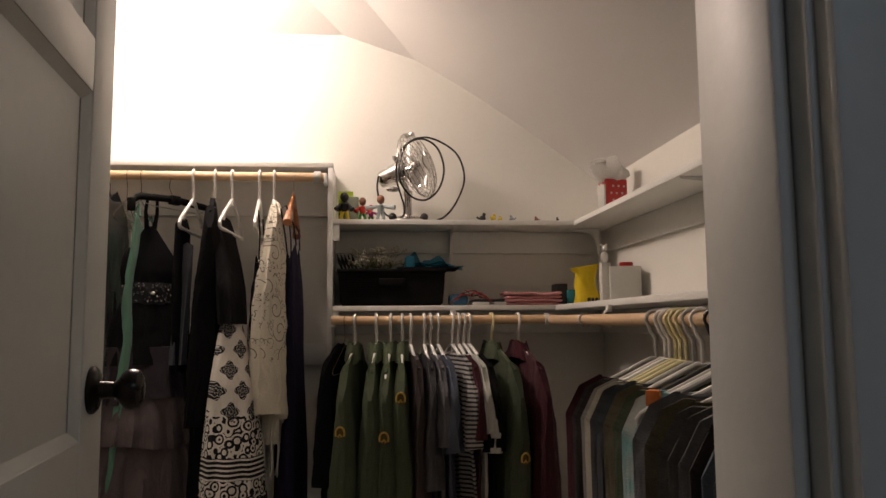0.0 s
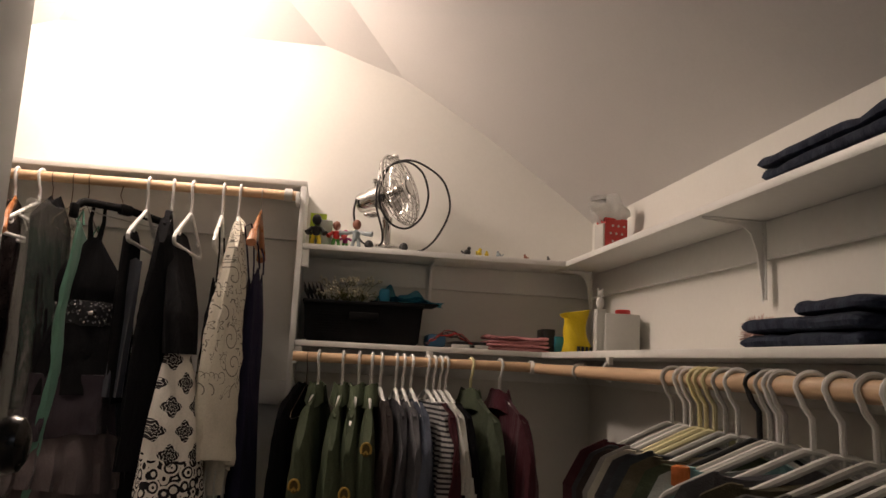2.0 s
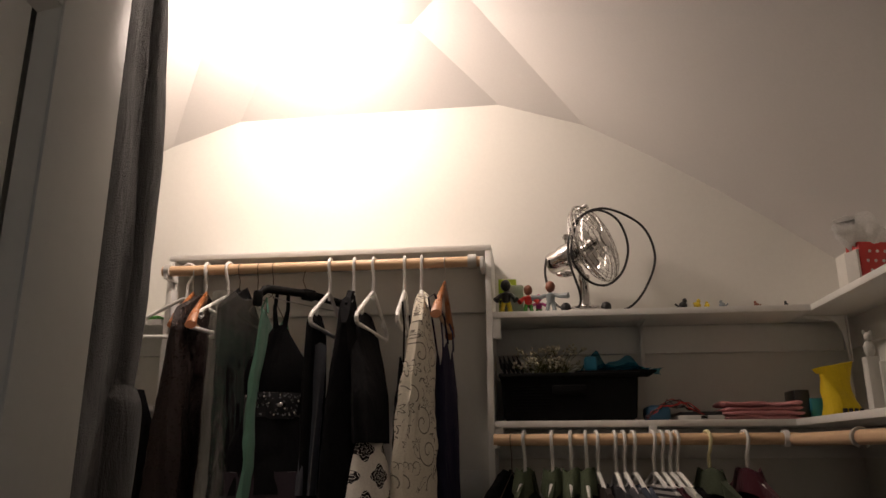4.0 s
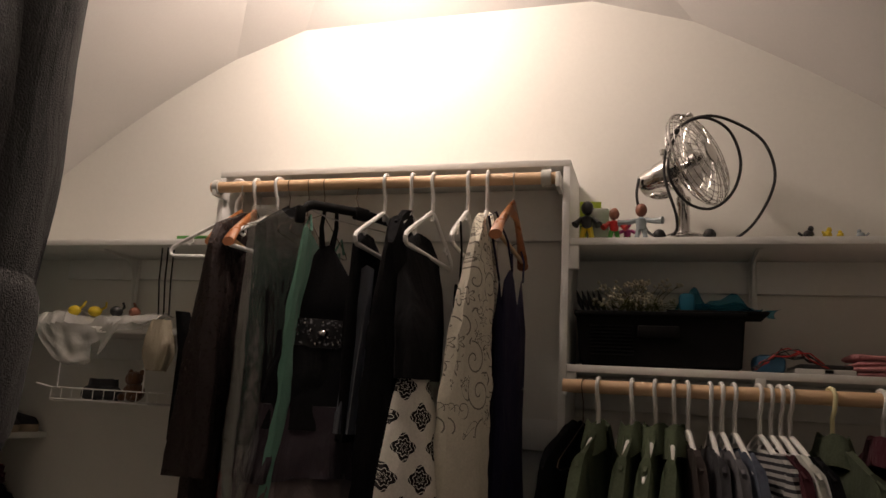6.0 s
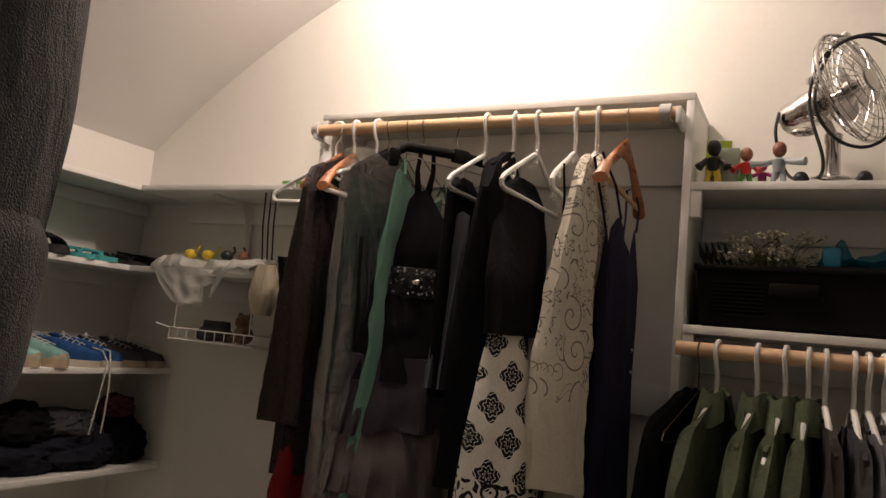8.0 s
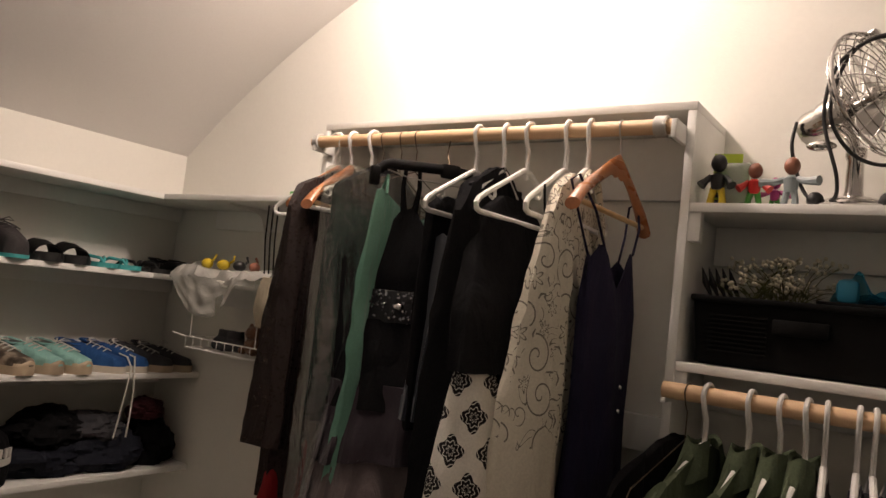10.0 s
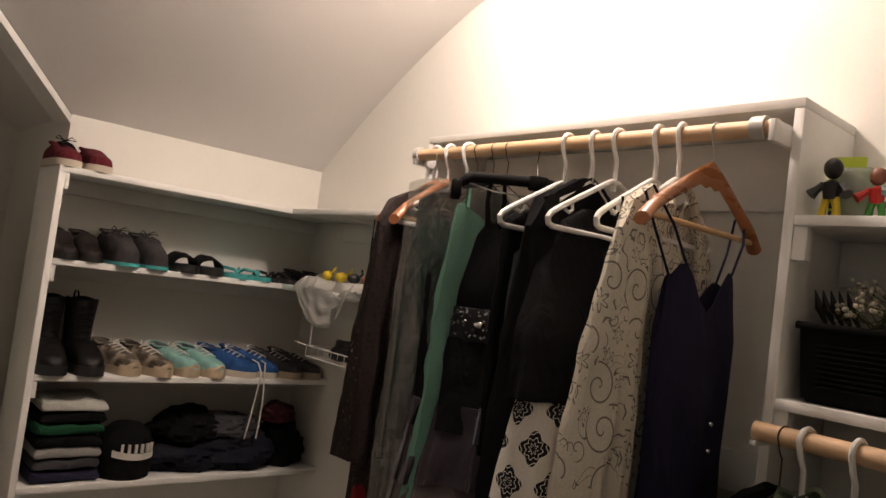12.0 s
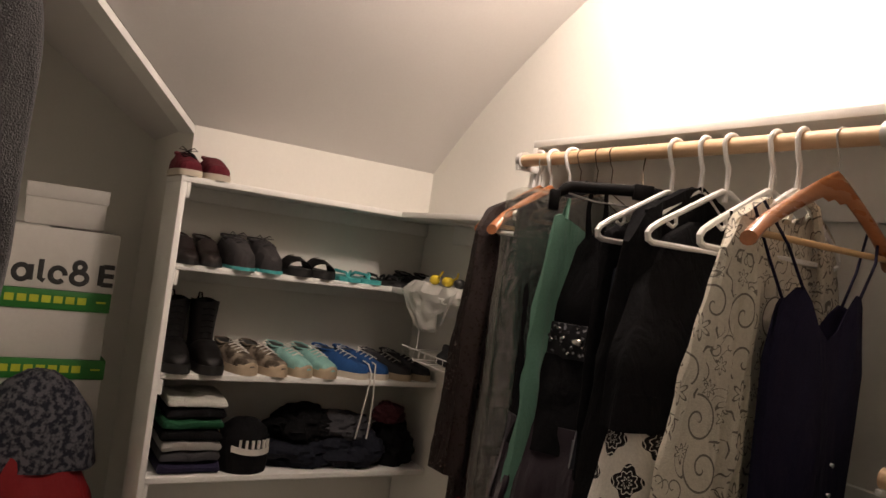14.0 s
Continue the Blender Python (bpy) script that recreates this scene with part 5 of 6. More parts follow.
    part("power_cord", tube(bm_new(), cord, 0.0038, 8), M_RUBBER, t, "coiled black power cord")
    part("plug", box(bm_new(), (0.02, 0.05, 0.002), (0.052, 0.07, 0.02), 0.004), M_RUBBER, t)


desk_fan()


def figurine(at, turn, h, mats, label, arms=0.3):
    """A small plain toy figure as one mesh of simple limbs."""
    bm = bm_new()
    spans = []

    def add(fn, k):
        n0 = len(bm.faces)
        fn()
        spans.append((n0, k))
    add(lambda: blob(bm, (0, 0, h * 0.80), (h * 0.145, h * 0.14, h * 0.17), 12), 0)
    add(lambda: lathe(bm, [(h * 0.05, h * 0.62), (h * 0.14, h * 0.56), (h * 0.12, h * 0.36), (h * 0.10, h * 0.30)], 12), 1)
    for s in (-1, 1):
        add(lambda s=s: tube(bm, [(s * h * 0.12, 0, h * 0.55), (s * h * (0.2 + arms * 0.3), -h * 0.05, h * (0.45 + arms * 0.15)), (s * h * (0.25 + arms), -h * 0.1, h * (0.36 + arms * 0.4))], [h * 0.06, h * 0.065, h * 0.095], 8), 1)
        add(lambda s=s: tube(bm, [(s * h * 0.06, 0, h * 0.33), (s * h * 0.1, 0, h * 0.16), (s * h * 0.11, -h * 0.03, 0.0)], [h * 0.07, h * 0.06, h * 0.075], 8), 2)
    bm.faces.ensure_lookup_table()
    spans.append((len(bm.faces), 0))
    for (a, k), (b, _) in zip(spans, spans[1:]):
        for f in bm.faces[a:b]:
            f.material_index = k
    return solo("toy_figure", bm, mats, label, "toy figure", "toy figures on the shelf", at=pose(*at, 0, 0, turn))


figurine((-0.338, 2.76, ZA), 10, 0.098, [M_SKIN, M_RED, M_GREEN], "small red and green plastic toy figure on the shelf", 0.06)
figurine((-0.268, 2.755, ZA), -15, 0.108, [M_SKIN, M_STEELBLUE, M_STEELBLUE], "small pale blue plastic robot figure on the shelf", 0.3)
figurine((-0.305, 2.80, ZA), 0, 0.075, [M_MAGENTA, M_MAGENTA, M_GREEN], "small magenta plastic toy figure on the shelf", 0.2)
figurine((-0.408, 2.745, ZA), 0, 0.115, [M_BLACK_PL, M_BLACK_PL, M_YELLOW], "small black and yellow plastic toy figure on the shelf", 0.02)


def toy_pack():
    t = thing("toy_package", (-0.405, 2.80, ZA), 6, "green and lime carded toy package with a clear bubble", "toy package")
    part("backing_card", box(bm_new(), (-0.028, 0.0, 0), (0.03, 0.004, 0.125), 0.001), M_LIME, t, "lime green card")
    part("bubble", box(bm_new(), (-0.01, -0.03, 0.004), (0.05, 0.0, 0.10), 0.006), film_material("clear_bubble", (0.5, 0.75, 0.45), 0.5), t, "clear green plastic bubble")
    for i, z in enumerate((0.012, 0.028, 0.044, 0.06)):
        part("letter_bar", box(bm_new(), (-0.026, -0.0025, z), (-0.012, -0.0005, z + 0.011)), M_BLACK_PL, t)


toy_pack()
for i, (x, c, r) in enumerate(((0.13, M_BLACK_PL, 0.013), (0.172, M_YELLOW, 0.012), (0.20, M_YELLOW, 0.009), (0.245, M_STEELBLUE, 0.010), (0.345, M_SKIN, 0.008), (0.43, M_BLACK_PL, 0.007))):
    bm = bm_new()
    blob(bm, (0, 0, r * 0.9), (r, r * 0.9, r * 0.9), 10)
    blob(bm, (r * 0.4, -r * 0.2, r * 2.0), (r * 0.55, r * 0.55, r * 0.6), 8)
    tube(bm, [(-r, 0, r * 0.6), (-r * 1.8, 0, r * 1.3)], r * 0.25, 6)
    solo("toy_animal", bm, c, "tiny plastic toy animal near the shelf edge", "toy", "tiny toys", at=pose(x, 2.735, ZA, 0, 0, i * 50))


def gift_bag():
    t = thing("gift_bag", (0.572, 2.49, ZA), 12, "small red gift box with white dots and white tissue", "gift bag")
    part("box", box(bm_new(), (-0.040, -0.028, 0), (0.046, 0.028, 0.12), 0.002), M_RED, t)
    part("white_side", box(bm_new(), (-0.048, -0.026, 0), (-0.0405, 0.026, 0.10), 0.002), M_CARD, t)
    for i in range(3):
        for j in range(4):
            x, z = -0.02 + 0.022 * i + (0.008 if j % 2 else 0), 0.016 + 0.026 * j
            part("dot", lathe(bm_new(), [(0.0042, 0), (0.0042, 0.0012), (0.0002, 0.0014)], 10, pose(x, -0.028, z, 90)), M_CARD, t)
    bm = bm_new()
    rings = []
    for i in range(9):
        u = i / 8
        r = 0.025 + 0.04 * math.sin(u * 2.3)
        rings.append([(-0.01 + r * (1 + 0.35 * math.sin(5 * q + u * 4) + 0.25 * noise.noise(Vector((q * 2, u * 5, 1)))) * math.cos(q), r * 0.6 * (1 + 0.3 * math.sin(4 * q)) * math.sin(q), 0.1 + 0.085 * u + 0.02 * math.sin(3 * q) * u) for q in [2 * math.pi * k / 30 for k in range(30)]])
    loft(bm, rings)
    part("tissue", bm, M_TISSUE, t, "crumpled white tissue")


gift_bag()


def storage_bin():
    t = thing("storage_bin", (-0.225, 2.82, ZB), 0, "black plastic storage bin filled with dried flowers", "storage bin")
    bm = bm_new()
    loft(bm, [[(-0.195, -0.09, 0.002), (0.195, -0.09, 0.002), (0.195, 0.09, 0.002), (-0.195, 0.09, 0.002)], [(-0.205, -0.1, 0.135), (0.205, -0.1, 0.135), (0.205, 0.1, 0.135), (-0.205, 0.1, 0.135)]])
    bmesh.ops.bevel(bm, geom=list(bm.edges), offset=0.006, segments=2, affect="EDGES")
    part("tub", bm, M_BIN, t)
    part("rim", box(bm_new(), (-0.21, -0.106, 0.128), (0.21, 0.106, 0.142), 0.004), M_BIN, t)
    for i in range(9):
        part("rib", box(bm_new(), (-0.17, -0.1015, 0.03 + i * 0.009), (-0.06, -0.094, 0.033 + i * 0.009)), M_BIN, t)
    part("handle", box(bm_new(), (-0.05, -0.108, 0.075), (0.05, -0.096, 0.105), 0.004), M_BIN, t)
    part("loose_lid", box(bm_new(), (0.02, -0.085, 0.1425), (0.262, 0.08, 0.149), 0.002), M_BIN, t)


storage_bin()


def dried_flowers():
    t = thing("dried_bouquet", (-0.29, 2.80, ZB + 0.142), 0, "dried baby's breath bouquet with black feathers in the bin", "dried flowers")
    rnd = random.Random(3)
    st, bu = bm_new(), bm_new()
    for i in range(58):
        a = rnd.uniform(-1, 1)
        base = Vector((rnd.uniform(-0.05, 0.06), rnd.uniform(-0.03, 0.03), 0.0))
        tip = base + Vector((a * 0.085, rnd.uniform(-0.05, 0.03), rnd.uniform(0.015, 0.085)))
        mid = base.lerp(tip, 0.5) + Vector((0, 0, 0.012))
        tube(st, [base, mid, tip], [0.0014, 0.001, 0.0006], 4)
        for _ in range(4):
            p = tip + Vector((rnd.uniform(-1, 1), rnd.uniform(-1, 1), rnd.uniform(-0.6, 1))) * 0.014
            tube(st, [mid.lerp(tip, 0.6), p], 0.0005, 3)
            blob(bu, p, (0.0042, 0.0042, 0.0042), 6)
    for i in range(22):
        b = Vector((rnd.uniform(-0.1, 0.09), rnd.uniform(-0.06, -0.02), rnd.uniform(0.0, 0.012)))
        d = Vector((rnd.uniform(-1, 1), -0.5, rnd.uniform(-0.1, 0.4))).normalized() * 0.05
        sd = d.cross(Vector((0, 0, 1))).normalized() * 0.004
        loft(st, [[b, b + Vector((0, 0, 0.001))], [b + d * 0.5 + sd, b + d * 0.5 - sd], [b + d, b + d + Vector((0, 0, 0.0008))]], closed=False)
    tagged(part("stalk_spray", st, M_STALK, t), kind="stuff")
    tagged(part("bud_spray", bu, M_BUD, t, "cream dried buds"), kind="stuff")
    for i in range(5):
        bm = bm_new()
        x = -0.125 + i * 0.014
        tube(bm, [(x, 0, 0), (x - 0.012, -0.01, 0.03), (x - 0.022, -0.01, 0.062)], [0.003, 0.008, 0.001], 6)
        part("feather", bm, M_FEATHER, t, "black feather")


dried_flowers()


def tulle_ribbon():
    t = thing("tulle_ribbon", (-0.13, 2.80, ZB + 0.146), 0, "bright blue tulle ribbon lying on the bin", "ribbon")
    for k, (x0, x1, hgt) in enumerate(((-0.055, 0.03, 0.055), (0.0, 0.15, 0.04), (-0.03, 0.19, 0.03))):
        bm = bm_new()
        rows = []
        for i in range(13):
            u = i / 12
            x = x0 + (x1 - x0) * u
            rows.append([(x + 0.006 * math.sin(6 * v + k), -0.05 + 0.09 * v + 0.01 * math.sin(7 * u + k), 0.004 + hgt * math.sin(math.pi * min(1, u * 1.05)) * (0.5 + 0.5 * math.sin(3.3 * v + 2 * u + k)) + 0.008 * math.sin(14 * u + 4 * v)) for v in [j / 8 for j in range(9)]])
        loft(bm, rows, closed=False)
        part("loop", bm, M_TULLEBLUE, t)
    part("knot", box(bm_new(), (-0.045, -0.05, 0.002), (-0.005, -0.02, 0.05), 0.012), rgb("blue_satin", (0.02, 0.22, 0.36)), t)


tulle_ribbon()
solo("plastic_pouch", box(bm_new(), (0.0, 2.735, ZB), (0.07, 2.84, ZB + 0.045), 0.014), rgb("blue_pouch", (0.03, 0.13, 0.24)), "small blue plastic pouch beside the bin", "pouch")


def cables():
    t = thing("cable_bundle", (0.06, 2.76, ZB), 0, "tangled red and black cables lying on the shelf", "cables")
    rnd = random.Random(12)
    for i in range(7):
        pts = [Vector((-0.06 + 0.02 * k + rnd.uniform(-0.01, 0.01), -0.035 + rnd.uniform(-0.012, 0.012), 0.006 + 0.055 * math.sin(math.pi * k / 8) * rnd.uniform(0.5, 1.0) + 0.006 * rnd.random())) for k in range(9)]
        part("cable", tube(bm_new(), pts, 0.0018, 6), M_RUBBER if i % 3 else M_RED, t)
    part("plug", box(bm_new(), (0.085, -0.045, 0.0), (0.11, -0.028, 0.014), 0.003), M_RUBBER, t)


cables()
solo("notebook", box(bm_new(), (0.085, 2.715, ZB), (0.215, 2.90, ZB + 0.013), 0.002), M_GREY_PL, "grey flat notebook on the shelf", "notebook")
solo("notebook", box(bm_new(), (0.095, 2.72, ZB + 0.0135), (0.21, 2.90, ZB + 0.024), 0.002), M_BLACK_PL, "black flat notebook on the shelf", "notebook")


def folded(name, at, turn, size, layers, mat, label, category, seed=1, group="", slump=0.3):
    """A folded cloth: rounded, slightly uneven layers."""
    t = thing(name, at, turn, label, category, group)
    w, d, h = size
    for i in range(layers):
        bm = bm_new()
        z = h * i / layers
        rings = []
        sx = 1 - 0.06 * random.Random(seed + i).random()
        ox, oy = (random.Random(seed * 3 + i).random() - 0.5) * 0.012, (random.Random(seed * 5 + i).random() - 0.5) * 0.01
        for u in (-1, -0.992, -0.97, -0.93, -0.8, -0.6, -0.4, -0.2, 0, 0.2, 0.4, 0.6, 0.8, 0.93, 0.97, 0.992, 1):
            ring = []
            for j in range(16):
                q = 2 * math.pi * j / 16
                c, s = math.cos(q), math.sin(q)
                yy = d / 2 * math.copysign(abs(c) ** 0.3, c) * sx
                zz = z + h / layers * (0.5 + 0.5 * math.copysign(abs(s) ** 0.6, s))
                xx = w / 2 * u * sx
                e = math.sqrt(max(0.0, 1 - (max(0, abs(u) - 0.92) / 0.08) ** 2))
                zz = z + h / layers * 0.5 + (zz - z - h / layers * 0.5) * max(0.25, e)
                zz += noise.noise(Vector((xx * 14 + seed, yy * 14, i * 3.0))) * h / layers * slump * (1 if s > 0 else 0.4) * (0 if (i == 0 and s < 0) else 1)
                zz = max(zz, 0.0008)
                yy += noise.noise(Vector((xx * 11, seed + 5.0, zz * 30))) * 0.008
                ring.append((xx + ox, yy + oy, zz))
            rings.append(ring)
        loft(bm, rings)
        part("fold", bm, mat if not isinstance(mat, list) else mat[i % len(mat)], t)
    return t


folded("towel", (0.325, 2.79, ZB), 2, (0.225, 0.16, 0.05), 4, M_PINK, "pink folded terry towel on the lower shelf", "towel", 3, slump=0.8)
solo("small_box", box(bm_new(), (0.425, 2.75, ZB), (0.468, 2.84, ZB + 0.085), 0.003), M_BLACK_PL, "small black box on the shelf", "box")
solo("small_box", box(bm_new(), (0.463, 2.735, ZB), (0.503, 2.749, ZB + 0.06), 0.003), rgb("teal_card", (0.03, 0.22, 0.27)), "small teal box on the shelf", "box")


def cloth_bag():
    t = thing("drawstring_bag", (0.532, 2.70, ZB), 12, "yellow cloth bag with black printing standing on the shelf", "bag")
    bm = bm_new()
    rings = []
    for i in range(13):
        u = i / 12
        hw = 0.047 + 0.008 * math.cos(u * 5) + (0.012 * max(0, u - 0.7) / 0.3)
        th = 0.032 * (1 - 0.7 * u ** 2) + 0.003
        rings.append([(hw * math.copysign(abs(math.cos(q)) ** 0.6, math.cos(q)) + 0.004 * math.sin(u * 9) - 0.012 * u, th * math.sin(q) + 0.004 * math.sin(u * 11 + 3 * q), 0.001 + 0.148 * u + (0.012 * math.cos(q) if u > 0.9 else 0)) for q in [2 * math.pi * k / 28 for k in range(28)]])
    loft(bm, rings)
    part("sack", bm, cloth("yellow_nylon", (0.66, 0.48, 0.015), rough=0.6, vary=0.1), t)
    for i in range(4):
        part("letter_bar", box(bm_new(), (-0.018 + i * 0.016, -0.0372, 0.008), (-0.007 + i * 0.016, -0.031, 0.026)), M_BLACK_PL, t)


cloth_bag()


def tissue_box():
    t = thing("tissue_box", (0.59, 2.46, ZB), -8, "white cube tissue box on the lower shelf", "tissue box")
    part("carton", box(bm_new(), (-0.055, -0.055, 0), (0.055, 0.055, 0.128), 0.003), M_CARD, t)
    part("slot", lathe(bm_new(), [(0.028, 0.1282), (0.028, 0.1294), (0.001, 0.1296)], 20), M_GREY_PL, t)


tissue_box()
solo("jar_lid", lathe(bm_new(), [(0.001, 0), (0.024, 0), (0.025, 0.012), (0.022, 0.016), (0.001, 0.0165)], 24), M_RED, "round red jar lid on the tissue box", "lid", at=pose(0.61, 2.475, ZB + 0.13))


def ornament():
    bm = bm_new()
    blob(bm, (0, 0, 0.022), (0.014, 0.013, 0.022), 12)
    blob(bm, (0, -0.003, 0.052), (0.011, 0.011, 0.012), 12)
    for s in (-1, 1):
        blob(bm, (s * 0.008, 0, 0.064), (0.004, 0.003, 0.006), 8)
    box(bm, (-0.016, -0.016, -0.14), (0.016, 0.016, 0.001), 0.002)
    solo("ornament", bm, M_CARD, "small white animal ornament on a narrow white box", "ornament", at=pose(0.519, 2.44, ZB + 0.14))


ornament()
folded("jeans", (0.565, 1.24, ZA), 88, (0.5, 0.17, 0.055), 2, M_DENIM, "dark blue jeans folded on the upper shelf", "jeans", 7, slump=0.6)
folded("jeans", (0.545, 1.33, ZB), 90, (0.34, 0.2, 0.056), 2, M_DENIM, "dark blue jeans folded on the lower shelf", "jeans", 9, slump=0.35)
folded("jeans", (0.55, 1.25, ZB + 0.058), 84, (0.24, 0.18, 0.026), 1, M_DENIM, "dark blue jeans lying on the folded jeans", "jeans", 11, slump=0.5)
folded("jeans", (0.555, 0.98, ZB), 90, (0.26, 0.21, 0.06), 2, M_DENIM, "dark blue jeans folded on the lower shelf", "jeans", 15, slump=0.7)
bm = bm_new()
rnd = random.Random(5)
blob(bm, (0, 0, 0.036), (0.036, 0.036, 0.035), 16)
for i in range(260):
    d = Vector((rnd.gauss(0, 1), rnd.gauss(0, 1), rnd.gauss(0, 1))).normalized()
    p = Vector((0, 0, 0.036)) + d * 0.033
    if p.z + d.z * 0.012 > 0.001:
        tube(bm, [p, p + d * 0.012 + Vector((rnd.uniform(-1, 1), rnd.uniform(-1, 1), 0)) * 0.003], [0.0012, 0.0003], 3, cap=False)
solo("pompom", bm, M_FUR, "fluffy pale pink fur pompom beside the jeans", "pompom", at=pose(0.56, 1.60, ZB))
solo("paper_sheet", box(bm_new(), (0.45, 1.98, ZB), (0.60, 2.30, ZB + 0.004)), M_CARD, "thin stack of paper on the lower shelf", "paper")

# ---- shoes ----


def shoe_shape(t, length, width, heel, vamp, toe, upper, sole_mat, sole_h=0.022, inside=None, laces=None, opening=0.42, toe_cap=None):
    L, W = length / 2, width / 2

    def half_width(u):
        return W * (0.72 + 0.28 * math.sin(math.pi * min(1, max(0, (u + 0.25) / 1.35)))) * math.sqrt(max(0.02, 1 - max(0, abs(2 * u - 1) - 0.72) ** 2 / 0.085))

    def height(u):
        if u < opening:
            return heel - 0.014 * math.sin(math.pi * u / opening)
        v = (u - opening) / (1 - opening)
        return heel + (vamp - heel) * min(1, v * 2.2) if v < 0.45 else vamp + (toe - vamp) * ((v - 0.45) / 0.55) ** 0.8
    bm = bm_new()
    rings = []
    n = 18
    for i in range(n + 1):
        u = i / n
        hw = half_width(u)
        rings.append([(-L + length * u, hw * 1.04 * c, z) for c, z in ((-1, 0), (-1.02, sole_h * 0.5), (-1, sole_h), (1, sole_h), (1.02, sole_h * 0.5), (1, 0))])
    loft(bm, rings)
    s = part("sole", bm, sole_mat, t)
    bm = bm_new()
    rings = []
    for i in range(n + 1):
        u = i / n
        hw, h = half_width(u) * 0.97, max(sole_h + 0.006, height(u) * (1 if 0.02 < u < 0.985 else 0.7))
        ring = []
        for k in range(13):
            q = math.pi * k / 12
            c, sn = math.cos(q), math.sin(q)
            ring.append((-L + length * u * 0.985 + 0.002, hw * math.copysign(abs(c) ** 0.55, c), sole_h - 0.002 + (h - sole_h) * sn ** 0.75))
        rings.append(ring)
    loft(bm, rings)
    up = part("upper", bm, upper, t)
    # black plug stands in for the shade inside the opening, with a padded rim
    cx, cz = -L + length * opening * 0.48, heel - 0.006
    rim = [(cx + length * opening * 0.42 * math.cos(q), W * 0.62 * math.sin(q), cz + 0.004 - (0.006 if math.cos(q) > 0.3 else 0) + 0.004 * (math.cos(q) < -0.5)) for q in [2 * math.pi * k / 20 for k in range(20)]]
    part("collar", tube(bm_new(), rim, 0.0045, 6, closed=True), upper, up)
    bm = bm_new()
    loft(bm, [[(x, y, z + 0.001) for x, y, z in rim], [(cx + (x - cx) * 0.8, y * 0.8, cz - 0.012) for x, y, z in rim]])
    part("opening_shade", bm, inside or M_BLACK_PL, up)
    if toe_cap:
        bm = bm_new()
        loft(bm, [[(-L + length * u, half_width(u) * 1.0 * math.cos(math.pi * k / 10), sole_h - 0.001 + (height(u) * 0.8 - sole_h + 0.004) * math.sin(math.pi * k / 10) ** 0.8) for k in range(11)] for u in (0.86, 0.9, 0.94, 0.97, 0.99)])
        part("toe_cap", bm, toe_cap, up)
    if laces:
        for k in range(4):
            u = opening + 0.05 + 0.075 * k
            z = height(u) + 0.003
            x = -L + length * u
            w = half_width(u) * 0.5
            part("lace", tube(bm_new(), [(x, -w, z - 0.006), (x + 0.006, 0, z + 0.0025), (x + 0.012, w, z - 0.006)], 0.0021, 5), laces, up)
        x, z = -L + length * (opening + 0.02), height(opening) + 0.004
        for sgn in (-1, 1):
            part("lace_bow", tube(bm_new(), [(x, 0, z), (x + 0.012, sgn * 0.018, z + 0.012), (x + 0.022, sgn * 0.03, z + 0.002), (x + 0.01, sgn * 0.012, z + 0.002), (x, 0, z)], 0.0018, 5), laces, up)
    return t


def pair(name, y, z, build, label, category, group, gap=0.088, x=-2.352, turn=0, jitter=6):
    rnd = random.Random(int(y * 1000))
    for s in (-1, 1):
        t = thing(name, (x + rnd.uniform(-0.008, 0.008), y + s * gap / 2, z), turn + rnd.uniform(-jitter, jitter), label, category, group)
        build(t, s)


SH = "shoes on the shelves"
M_SOLE_W = material("cream_rubber", (0.50, 0.45, 0.36), 0.6, vary=0.1, grain=60, stain=12)
M_SOLE_T = material("tan_rubber", (0.40, 0.32, 0.22), 0.6, vary=0.14, grain=60, stain=12)
M_LACE = cloth("white_lace", (0.62, 0.60, 0.55))
C_WINE = cloth("wine_canvas", (0.11, 0.012, 0.02))
C_GREYMESH = cloth("grey_mesh", (0.05, 0.046, 0.047), bump=0.8)
C_BLUE = cloth("blue_suede", (0.02, 0.075, 0.22))
C_MINTC = cloth("mint_canvas", (0.24, 0.46, 0.42))
C_TANC = cloth("brown_canvas", (0.075, 0.06, 0.045), second=(0.25, 0.21, 0.16), mix_scale=30)
M_LEATHER = material("black_leather", (0.006, 0.0055, 0.0055), 0.5, spec=0.25, vary=0.2, grain=90, stain=9, bump=0.25, bump_scale=160)
M_LEATHERB = material("dark_brown_leather", (0.014, 0.009, 0.008), 0.4, vary=0.2, grain=90, stain=9, bump=0.2, bump_scale=160)

pair("sneaker", 1.985, WZ[0], lambda t, s: shoe_shape(t, 0.235, 0.088, 0.082, 0.064, 0.046, C_WINE, M_SOLE_W, 0.020, laces=C_BLACK if s < 0 else None), "wine red canvas sneaker on the top shelf", "shoe", SH)
pair("flat_shoe", 2.0, WZ[1], lambda t, s: shoe_shape(t, 0.24, 0.082, 0.09, 0.05, 0.038, M_LEATHERB, M_RUBBER, 0.012, opening=0.6), "dark leather slip-on shoe on the shelf", "shoe", SH, 0.075)
pair("running_shoe", 2.185, WZ[1], lambda t, s: shoe_shape(t, 0.255, 0.092, 0.105, 0.092, 0.056, C_GREYMESH, M_TEAL, 0.011, laces=C_GREYMESH), "grey running shoe with a teal sole edge", "shoe", SH, 0.094)


